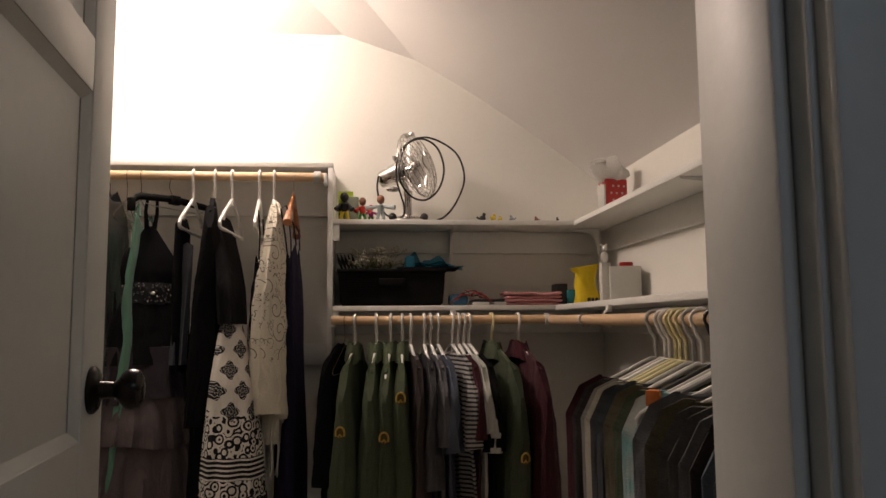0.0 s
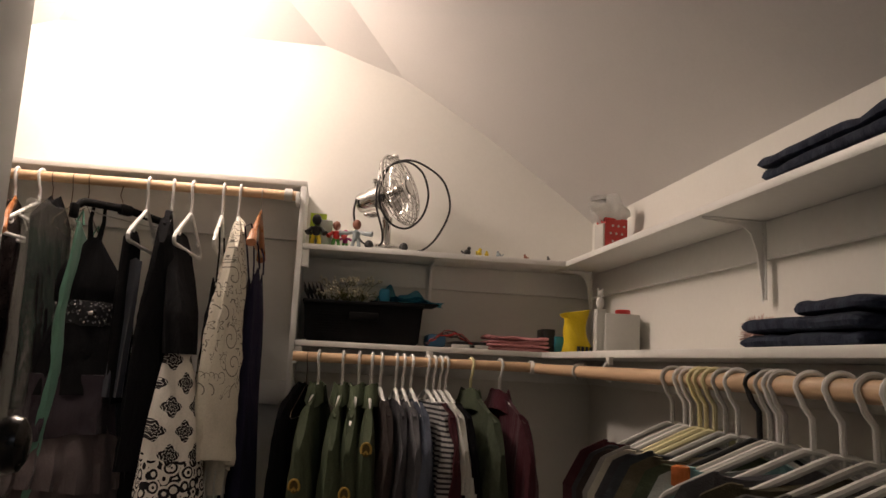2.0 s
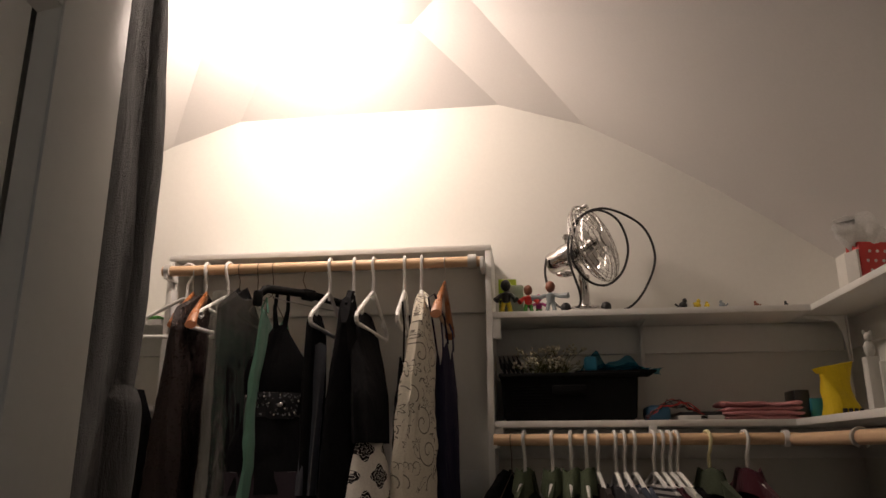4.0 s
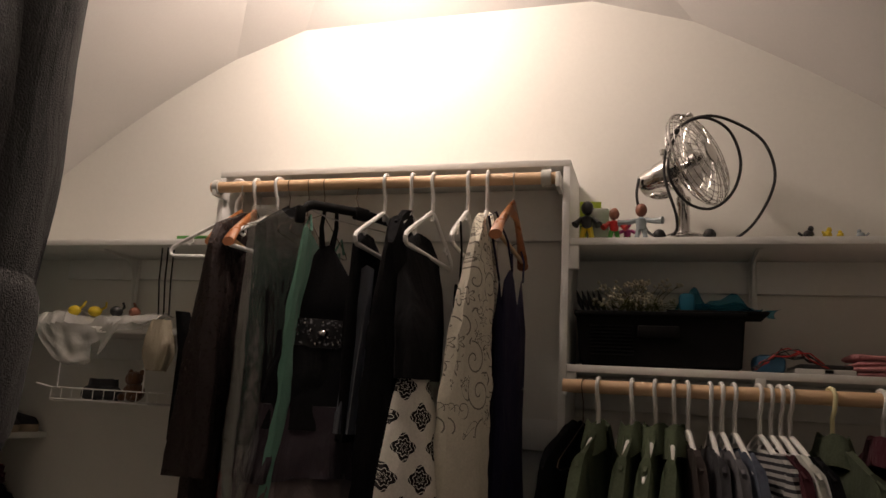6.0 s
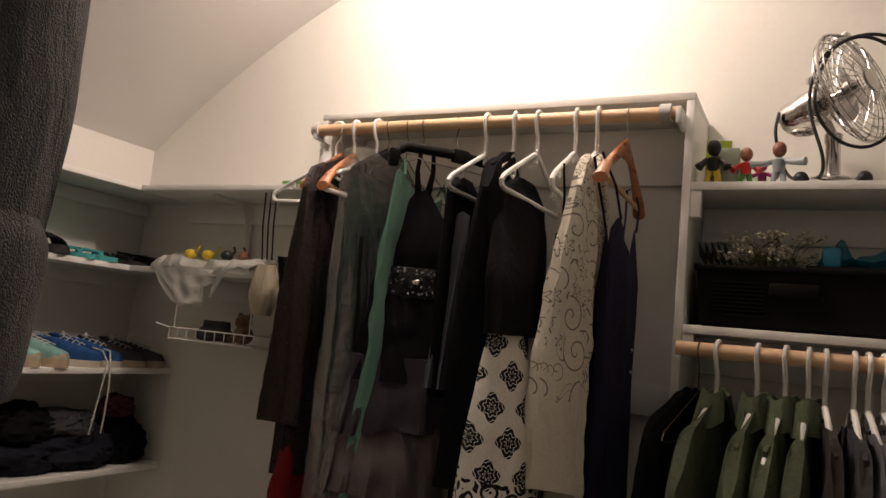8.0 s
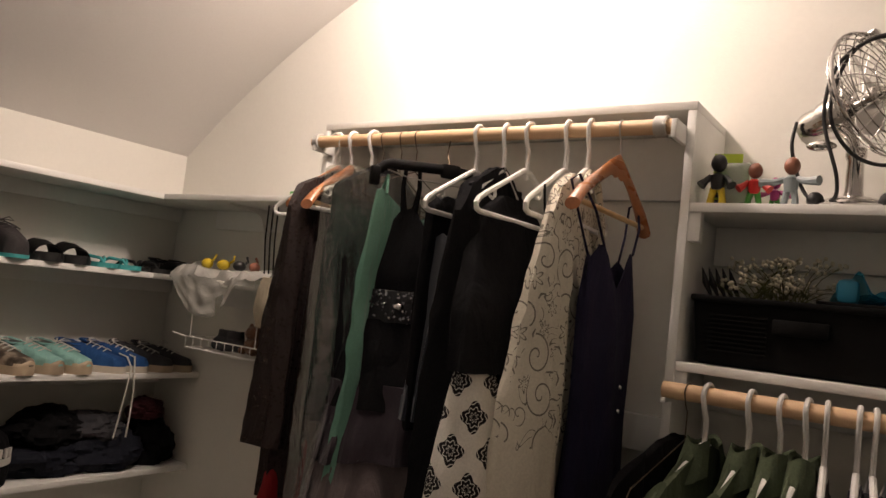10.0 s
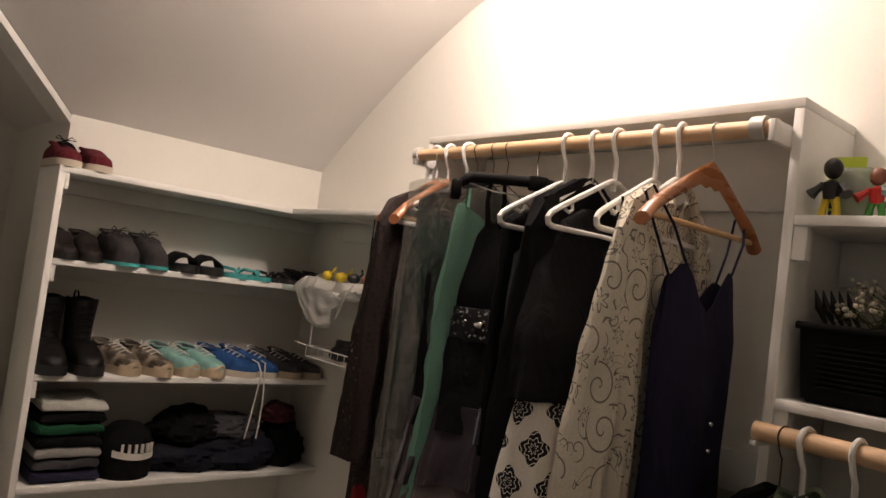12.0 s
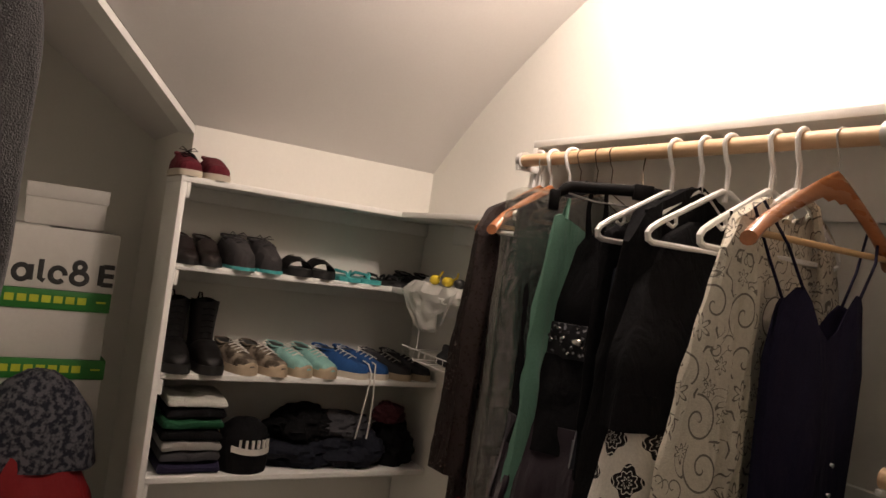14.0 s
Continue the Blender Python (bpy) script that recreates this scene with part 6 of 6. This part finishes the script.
def slide(t, s):
    bm = bm_new()
    rings = []
    for i in range(13):
        u = i / 12
        hw = 0.045 * math.sqrt(max(0.03, 1 - max(0, abs(2 * u - 1) - 0.6) ** 2 / 0.17))
        rings.append([(-0.12 + 0.24 * u, hw * c, z) for c, z in ((-1, 0), (-1.04, 0.014), (-0.9, 0.028), (0.9, 0.028), (1.04, 0.014), (1, 0))])
    loft(bm, rings)
    part("footbed", bm, M_RUBBER, t)
    bm = bm_new()
    loft(bm, [[(x + 0.004 * math.sin(q), 0.047 * math.cos(q), 0.02 + (0.038 + dz) * math.sin(q)) for q in [math.pi * k / 10 for k in range(11)]] + [(x, 0.043 * math.cos(q), 0.02 + (0.034 + dz) * math.sin(q)) for q in [math.pi * k / 10 for k in range(10, -1, -1)]] for x, dz in ((0.0, 0.012), (0.035, 0.008), (0.075, -0.004))])
    b = part("strap", bm, M_LEATHER, t)
    part("mark", box(bm_new(), (0.022, -0.016, 0.0655), (0.05, 0.016, 0.0685), 0.001), M_CARD, b, "small pale mark")


pair("slide_sandal", 2.385, WZ[1], slide, "black rubber slide sandal with a wide strap", "sandal", SH, 0.094)


def flip_flop(mat):
    def build(t, s):
        bm = bm_new()
        rings = []
        for i in range(13):
            u = i / 12
            hw = 0.042 * math.sqrt(max(0.03, 1 - max(0, abs(2 * u - 1) - 0.6) ** 2 / 0.17))
            rings.append([(-0.115 + 0.23 * u, hw * c, z) for c, z in ((-1, 0), (-1.03, 0.008), (-1, 0.016), (1, 0.016), (1.03, 0.008), (1, 0))])
        loft(bm, rings)
        part("footbed", bm, mat, t)
        for k in (-1, 1):
            part("strap", tube(bm_new(), [(0.06, 0, 0.014), (0.05, k * 0.008, 0.03), (0.01, k * 0.03, 0.034), (-0.02, k * 0.039, 0.014)], [0.004, 0.005, 0.006, 0.005], 6), mat, t)
    return build


pair("flip_flop", 2.57, WZ[1], flip_flop(M_TEAL), "teal rubber flip-flop on the shelf", "sandal", SH, 0.075, turn=8)
pair("flip_flop", 2.72, WZ[1], flip_flop(M_RUBBER), "dark rubber flip-flop on the shelf", "sandal", SH, 0.085, x=-2.36, turn=-12)
pair("flat_shoe", 2.865, WZ[1], lambda t, s: shoe_shape(t, 0.225, 0.08, 0.05, 0.04, 0.034, M_LEATHER, M_RUBBER, 0.012, opening=0.6), "black leather flat shoe on the shelf", "shoe", SH, 0.08, x=-2.36)


def boot(t, s):
    shoe_shape(t, 0.255, 0.095, 0.1, 0.085, 0.05, M_LEATHER, M_RUBBER, 0.03, opening=0.5)
    bm = bm_new()
    loft(bm, [[(-0.065 + dx + rx * math.cos(q), ry * math.sin(q), z + 0.004 * math.sin(3 * q)) for q in [2 * math.pi * k / 24 for k in range(24)]] for z, rx, ry, dx in ((0.07, 0.066, 0.04, 0.0), (0.11, 0.058, 0.04, -0.004), (0.16, 0.056, 0.043, -0.004), (0.21, 0.06, 0.046, 0.0), (0.222, 0.061, 0.047, 0.0), (0.218, 0.054, 0.04, 0.0), (0.16, 0.05, 0.036, 0.0))])
    sh = part("shaft", bm, M_LEATHER, t)
    for k in range(6):
        z = 0.095 + 0.02 * k
        part("lace", tube(bm_new(), [(-0.012, -0.02, z), (-0.003 + 0.001 * k, 0, z + 0.006), (-0.012, 0.02, z)], 0.002, 5), C_BLACK, sh)
    part("pull_loop", tube(bm_new(), [(-0.125, -0.01, 0.21), (-0.13, -0.004, 0.24), (-0.13, 0.004, 0.24), (-0.125, 0.01, 0.21)], 0.003, 5), C_BLACK, sh)


pair("boot", 2.03, WZ[2], boot, "tall black leather lace-up boot on the shelf", "boot", SH, 0.1)
pair("sneaker", 2.23, WZ[2], lambda t, s: shoe_shape(t, 0.245, 0.086, 0.088, 0.07, 0.048, C_TANC, M_SOLE_T, 0.026, laces=M_LACE, toe_cap=M_SOLE_T), "brown canvas sneaker with white laces", "shoe", SH, 0.092, turn=18)
pair("sneaker", 2.42, WZ[2], lambda t, s: shoe_shape(t, 0.245, 0.086, 0.086, 0.07, 0.048, C_MINTC, M_SOLE_T, 0.026, laces=M_LACE, toe_cap=M_SOLE_T), "pale mint canvas sneaker with white laces", "shoe", SH, 0.092, turn=20)
pair("sneaker", 2.61, WZ[2], lambda t, s: shoe_shape(t, 0.245, 0.086, 0.09, 0.072, 0.048, C_BLUE, M_SOLE_W, 0.022, laces=M_LACE), "blue suede sneaker with long white laces", "shoe", SH, 0.085, turn=40)
pair("sneaker", 2.80, WZ[2], lambda t, s: shoe_shape(t, 0.24, 0.086, 0.086, 0.066, 0.046, C_CHAR, M_SOLE_T, 0.024, laces=M_LACE), "dark grey sneaker with a tan sole", "shoe", SH, 0.088, turn=30)
t = thing("shoelace", (XS - 0.03, 2.645, WZ[2] + 0.05), 0, "pair of long white shoelaces dangling over the shelf edge", "shoelace")
for k in range(2):
    o = 0.028 * k
    part("lace", tube(bm_new(), [(-0.03, 0.0 + o, 0.01), (0.012, 0.004 + o, 0.004), (0.036, 0.01 + o * 0.4, -0.03), (0.037, 0.0 + o, -0.11), (0.036, -0.012 + o * 1.4, -0.2), (0.036, -0.022 + o * 1.6, -0.26)], 0.0028, 6), M_LACE, t)

# lowest visible shelf
folded("clothes_stack", (-2.37, 2.065, WZ[3]), 90, (0.2, 0.23, 0.25), 7, [C_NAVY, C_CHAR, C_LGREY, C_BLACK, cloth("bottle_green", (0.01, 0.07, 0.03)), C_BLACK, C_WHITE], "stack of folded dark and white shirts on the shelf", "folded clothes", 21, slump=0.5)


def cap():
    t = thing("baseball_cap", (-2.33, 2.25, WZ[3]), 20, "black knitted hat with a pale band on the shelf", "hat")
    part("crown", lathe(bm_new(), [(0.085, 0.0), (0.09, 0.04), (0.088, 0.1), (0.075, 0.14), (0.045, 0.165), (0.002, 0.172)], 24), C_BLACK, t)
    bm = bm_new()
    loft(bm, [[(0.0905 * math.cos(q), 0.0905 * math.sin(q), z), (0.0945 * math.cos(q), 0.0945 * math.sin(q), z), (0.0945 * math.cos(q), 0.0945 * math.sin(q), z + 0.02), (0.0905 * math.cos(q), 0.0905 * math.sin(q), z + 0.02)] for q, z in [(radians(-60 + 10 * k), 0.085 - 0.02 * math.cos(radians(-60 + 10 * k))) for k in range(10)]])
    part("pale_band", bm, M_LACE, t)
    for k in range(6):
        q = radians(-42 + 13 * k)
        part("letter_bar", box(bm_new(), (0.088, -0.004, 0.088), (0.0955, 0.004, 0.115)), M_LACE, t).matrix_basis = pose(0, 0, 0, 0, 0, math.degrees(q))


cap()


def crumple(name, at, turn, size, mat, label, seed, category="folded clothes"):
    """A garment dropped in a heap: a lump with ridged creases and a flat underside."""
    t = thing(name, at, turn, label, category, "clothes heaped on the shelf")
    rings = []
    for i in range(25):
        u = math.pi * (i + 0.15) / 24.3
        ring = []
        for k in range(44):
            q = 2 * math.pi * k / 44
            d = Vector((math.sin(u) * math.cos(q), math.sin(u) * math.sin(q), math.cos(u)))
            w = noise.noise(Vector((d.x * 1.3 + seed, d.y * 1.3, d.z * 1.3))) * 0.30
            w += (0.5 - abs(noise.noise(Vector((d.x * 2.6, d.y * 2.6 + seed, d.z * 4.5))))) * 0.34
            w += (0.5 - abs(noise.noise(Vector((d.x * 6.0, d.y * 5.0, d.z * 9.0 + seed))))) * 0.12
            p = d * (0.80 + w)
            ring.append((p.x * size[0] / 2, p.y * size[1] / 2, max(0.001 + 0.0005 * math.cos(q), (p.z + 0.55) / 1.55 * size[2])))
        rings.append(ring)
    part("cloth", loft(bm_new(), rings), mat, t)
    return t


M_BLUEBLACK = cloth("blue_black_denim", (0.0075, 0.009, 0.016))
crumple("jeans_heap", (-2.37, 2.44, WZ[3]), 84, (0.34, 0.21, 0.11), M_BLUEBLACK, "pair of dark jeans heaped on the shelf", 31)
crumple("jeans_heap", (-2.36, 2.66, WZ[3]), 96, (0.30, 0.22, 0.13), M_BLUEBLACK, "pair of blue black jeans heaped on the shelf", 33)
crumple("clothes_heap", (-2.375, 2.47, WZ[3] + 0.085), 80, (0.26, 0.19, 0.13), C_BLACK, "black garment dropped on the heaped jeans", 36)
crumple("clothes_heap", (-2.37, 2.63, WZ[3] + 0.095), 100, (0.25, 0.18, 0.10), C_CHAR, "charcoal garment dropped on the heaped jeans", 38)
crumple("clothes_heap", (-2.36, 2.835, WZ[3]), 92, (0.17, 0.21, 0.20), C_BLACK, "heap of black clothes at the end of the shelf", 35)
crumple("clothes_heap", (-2.335, 2.80, WZ[3] + 0.16), 40, (0.14, 0.14, 0.08), C_MAROON, "small maroon garment lying on the black clothes", 41)

# ---- corner shelf: bag, basket and oddments ----


def carrier_bag():
    t = thing("carrier_bag", (-1.93, 2.70, WZ[1]), 0, "thin white plastic carrier bag drooping over the shelf edge", "plastic bag")
    bm = bm_new()
    rows = []
    nx, ny = 30, 22
    for j in range(ny + 1):
        v = j / ny
        row = []
        for i in range(nx + 1):
            u = i / nx
            x = -0.19 + 0.42 * u
            droop = 0.135 * math.sin(math.pi * min(1, max(0, (u - 0.03) / 0.75))) ** 0.8 * (1 if u < 0.78 else 0)
            droop = max(droop, 0.02)
            path = v * (0.12 + droop)
            if path < 0.12:
                y, z = 0.11 - path, 0.014 + 0.022 * math.sin(9 * u + 5 * v) ** 2 + 0.03 * max(0, math.sin(u * 7 + 1)) * (1 - v)
            else:
                y, z = -0.022 - 0.012 * math.sin(7 * u + v), 0.012 - (path - 0.12)
            z += 0.006 * noise.noise(Vector((x * 30, v * 9, 2.0)))
            y += 0.012 * noise.noise(Vector((x * 22, v * 8, 7.0)))
            row.append((x, y, z))
        rows.append(row)
    loft(bm, rows, closed=False)
    dead = [f for f in bm.faces if (Vector((f.calc_center_median().x - 0.05, (f.calc_center_median().z + 0.075) * 0.42, 0)).length < 0.014 and f.calc_center_median().y < 0.02)]
    bmesh.ops.delete(bm, geom=dead, context="FACES")
    part("film", bm, M_BAGFILM, t)


carrier_bag()
for i, (x, m) in enumerate(((-2.02, M_YELLOW), (-1.95, M_YELLOW), (-1.86, M_BLACK_PL), (-1.80, M_SKIN))):
    bm = bm_new()
    blob(bm, (0, 0, 0.018), (0.022, 0.018, 0.017), 10)
    tube(bm, [(0.012, 0, 0.02), (0.03, 0.002, 0.035), (0.03, 0.01, 0.05)], 0.004, 6)
    solo("hair_clip", bm, m, "small plastic hair clip lying in the bag", "hair clip", "hair clips", at=pose(x, 2.735 + 0.01 * (i % 2), WZ[1] + 0.034, 0, 0, 40 * i))


def wire_basket():
    t = thing("wire_basket", (-1.86, 2.79, 1.035), 0, "white coated wire basket hung under the shelf", "wire basket")
    x0, x1, y0, y1 = -0.16, 0.19, -0.10, 0.10
    for z in (0.0, 0.035):
        part("rim_wire", tube(bm_new(), [(x0, y0, z), (x1, y0, z), (x1, y1, z), (x0, y1, z)], 0.0022, 6, closed=True), M_WHITE_PL, t)
    for i in range(10):
        x = x0 + (x1 - x0) * i / 9
        part("bar", tube(bm_new(), [(x, y0, 0.035), (x, y0, 0), (x, y1, 0), (x, y1, 0.035)], 0.0014, 5), M_WHITE_PL, t)
    for x in (x0 + 0.02, x1 - 0.02):
        part("hanger_arm", tube(bm_new(), [(x, y0, 0.035), (x, y0 - 0.002, 0.12), (x, y0 + 0.01, 0.2055), (x, y1, 0.2055)], 0.002, 6), M_WHITE_PL, t)
    part("front_lip", tube(bm_new(), [(x0 - 0.03, y0 - 0.03, 0.045), (x0, y0, 0.035)], 0.002, 6), M_WHITE_PL, t)


wire_basket()
bm = bm_new()
blob(bm, (0, 0, 0.03), (0.034, 0.03, 0.03), 12)
blob(bm, (0, -0.006, 0.07), (0.028, 0.025, 0.024), 12)
for s in (-1, 1):
    blob(bm, (s * 0.02, 0, 0.09), (0.009, 0.006, 0.01), 8)
    blob(bm, (s * 0.024, -0.02, 0.014), (0.013, 0.018, 0.012), 8)
solo("plush_toy", bm, cloth("brown_plush", (0.16, 0.07, 0.03), sheen=0.4, bump=0.9), "small brown plush animal in the wire basket", "plush toy", at=pose(-1.775, 2.76, 1.0375))
solo("scarf", cloth_tube([(0.0, 0.05, 0.03), (-0.012, 0.07, 0.04), (-0.034, 0.072, 0.045), (-0.042, 0.06, 0.035)], 5, 0.3, 61, 10, 30), C_CHAR, "dark grey scarf rolled in the wire basket", "scarf", at=pose(-1.90, 2.77, 1.081))
bm = cloth_tube([(0.0, 0.03, 0.02), (-0.05, 0.045, 0.03), (-0.1, 0.05, 0.03), (-0.15, 0.03, 0.02)], 6, 0.5, 62, 16, 40)
solo("tote_bag", bm, cloth("cream_canvas", (0.45, 0.40, 0.30)), "cream cloth bag hanging beside the shelf", "bag", at=pose(-1.655, 2.69, 1.285))
t = thing("strap_top", (-1.645, 2.635, 1.495), 0, "black top with thin straps hanging from a white hanger", "top")
for k in range(3):
    part("strap", tube(bm_new(), [(0.02 * k, 0, 0), (0.006 + 0.02 * k, -0.004, -0.1), (0.016 + 0.018 * k, 0, -0.2)], 0.0025, 5), C_BLACK, t)
part("body", cloth_tube([(-0.19, 0.02, 0.02, 0.09, 0.01), (-0.3, 0.03, 0.03, 0.12, 0.02), (-0.55, 0.03, 0.03, 0.12, 0.02)], 5, 0.3, 64), C_BLACK, t)
solo("green_box", box(bm_new(), (-1.68, 2.74, WZ[0]), (-1.56, 2.86, WZ[0] + 0.022), 0.002), M_GREEN, "flat green box on the top shelf", "box")

# ---- alcove: stacked boxes ----
M_BOXGREEN = material("green_print", (0.02, 0.17, 0.025), 0.5, vary=0.08, grain=60, stain=5)
M_INK = material("black_ink", (0.02, 0.02, 0.02), 0.6, vary=0.1)
M_YINK = material("yellow_ink", (0.45, 0.50, 0.03), 0.6, vary=0.1)


def paper_box(z, label, dy=0.0):
    t = thing("paper_box", (-2.77, 1.60 + dy, z), 2, label, "cardboard box", "stacked paper boxes")
    part("carton", box(bm_new(), (-0.143, -0.215, 0), (0.143, 0.205, 0.226), 0.003), M_CARD, t)
    lid = part("lid", box(bm_new(), (-0.149, -0.221, 0.165), (0.149, 0.211, 0.232), 0.003), M_BOXGREEN, t, "green printed lid")
    for i in range(7):
        y = -0.11 + 0.036 * i
        part("letter_bar", box(bm_new(), (0.149, y, 0.188), (0.1503, y + 0.027, 0.212)), M_YINK, lid)
    part("arrow_bar", box(bm_new(), (0.149, 0.165, 0.197), (0.1503, 0.195, 0.203)), M_YINK, lid)


for k, z in enumerate((0.1760, 0.4085, 0.6410, 0.8735)):
    paper_box(z, "white copy paper box with a green printed lid", 0.006 * (-1) ** k)
solo("storage_carton", box(bm_new(), (-2.93, 1.36, 0), (-2.60, 1.83, 0.1755), 0.004), M_CARD, "plain white carton under the paper boxes", "cardboard box")


def shop_box():
    t = thing("shop_box", (-2.77, 1.60, 1.1065), 1, "white shop carton with large black lettering, on the paper boxes", "cardboard box")
    part("carton", box(bm_new(), (-0.15, -0.24, 0), (0.15, 0.21, 0.205), 0.003), M_CARD, t)
    x = 0.1504

    def stroke(pts, r=0.0085, closed=False):
        bm = tube(bm_new(), [(x, y, z) for y, z in pts], r, 6, closed)
        part("letter_shape", moved(bm, Matrix.Translation((x, 0, 0)) @ Matrix.Diagonal((0.1, 1, 1, 1)) @ Matrix.Translation((-x, 0, 0))), M_INK, t)

    def ring(y, z, ry, rz, q0=0, q1=360):
        n = 18
        stroke([(y + ry * math.cos(radians(q0 + (q1 - q0) * k / n)), z + rz * math.sin(radians(q0 + (q1 - q0) * k / n))) for k in range(n if q1 - q0 == 360 else n + 1)], closed=q1 - q0 == 360)
    ring(-0.185, 0.062, 0.032, 0.036, 45, 315)
    stroke([(-0.13, 0.026), (-0.13, 0.078)])
    ring(-0.075, 0.05, 0.022, 0.024)
    stroke([(-0.048, 0.026), (-0.048, 0.078)])
    stroke([(-0.02, 0.098), (-0.02, 0.035), (-0.006, 0.027)])
    ring(0.032, 0.05, 0.022, 0.024, 0, 320)
    ring(0.098, 0.045, 0.024, 0.02)
    ring(0.096, 0.083, 0.016, 0.016)
    stroke([(0.165, 0.026), (0.165, 0.096)], 0.01)
    for z in (0.03, 0.061, 0.092):
        stroke([(0.168, z), (0.205, z)])
    part("flap", box(bm_new(), (-0.15, -0.24, 0.2052), (0.15, -0.01, 0.209), 0.001), M_CARD, t)
    part("tape", box(bm_new(), (0.03, 0.0, 0.2052), (0.08, 0.19, 0.2066)), M_BLACK_PL, t)


shop_box()


def shoe_box():
    t = thing("shoe_box", (-2.81, 1.645, 1.3165), -3, "plain white lidded shoe box on top of the stack", "cardboard box")
    part("carton", box(bm_new(), (-0.09, -0.125, 0), (0.09, 0.125, 0.11), 0.002), M_CARD, t)
    part("lid", box(bm_new(), (-0.094, -0.13, 0.092), (0.094, 0.13, 0.142), 0.002), M_CARD, t)


shoe_box()
# things in front of the boxes
t = thing("clothes_bag", (-2.50, 1.62, 0), 0, "red and black bag of clothes standing before the boxes", "bag")
part("sack", moved(cloth_tube([(0.60, 0.12, 0.07), (0.45, 0.2, 0.09), (0.2, 0.22, 0.1), (0.002, 0.2, 0.1)], 7, 0.3, 71), Matrix.Rotation(radians(90), 4, "Z")), cloth("red_nylon", (0.2, 0.012, 0.015), rough=0.5), t)
part("cloth_lump", moved(cloth_tube([(0.86, 0.04, 0.03), (0.82, 0.1, 0.05), (0.72, 0.17, 0.075), (0.55, 0.19, 0.08)], 7, 0.4, 72), Matrix.Rotation(radians(90), 4, "Z")), cloth("spotted_navy", (0.012, 0.014, 0.022), second=(0.09, 0.09, 0.10), mix_scale=60), t, "dark clothes with pale spots")

# ---- ceiling lamp ----


def ceiling_lamp():
    t = thing("ceiling_lamp", (LAMP_AT[0], LAMP_AT[1], ZF), 0, "plain white ceiling lamp holder with a bare bulb", "lamp")
    part("base", lathe(bm_new(), [(0.001, -0.001), (0.06, -0.001), (0.062, -0.012), (0.045, -0.03), (0.024, -0.04), (0.001, -0.041)], 24), M_WHITE_PL, t)
    b = part("bulb", lathe(bm_new(), [(0.001, -0.20), (0.016, -0.196), (0.028, -0.18), (0.031, -0.16), (0.026, -0.13), (0.016, -0.10), (0.014, -0.0415)], 20), material("lit_bulb", (1.0, 0.9, 0.75), 0.3, vary=0.01, emit=25), t, "lit frosted bulb")
    b.visible_shadow = False


ceiling_lamp()
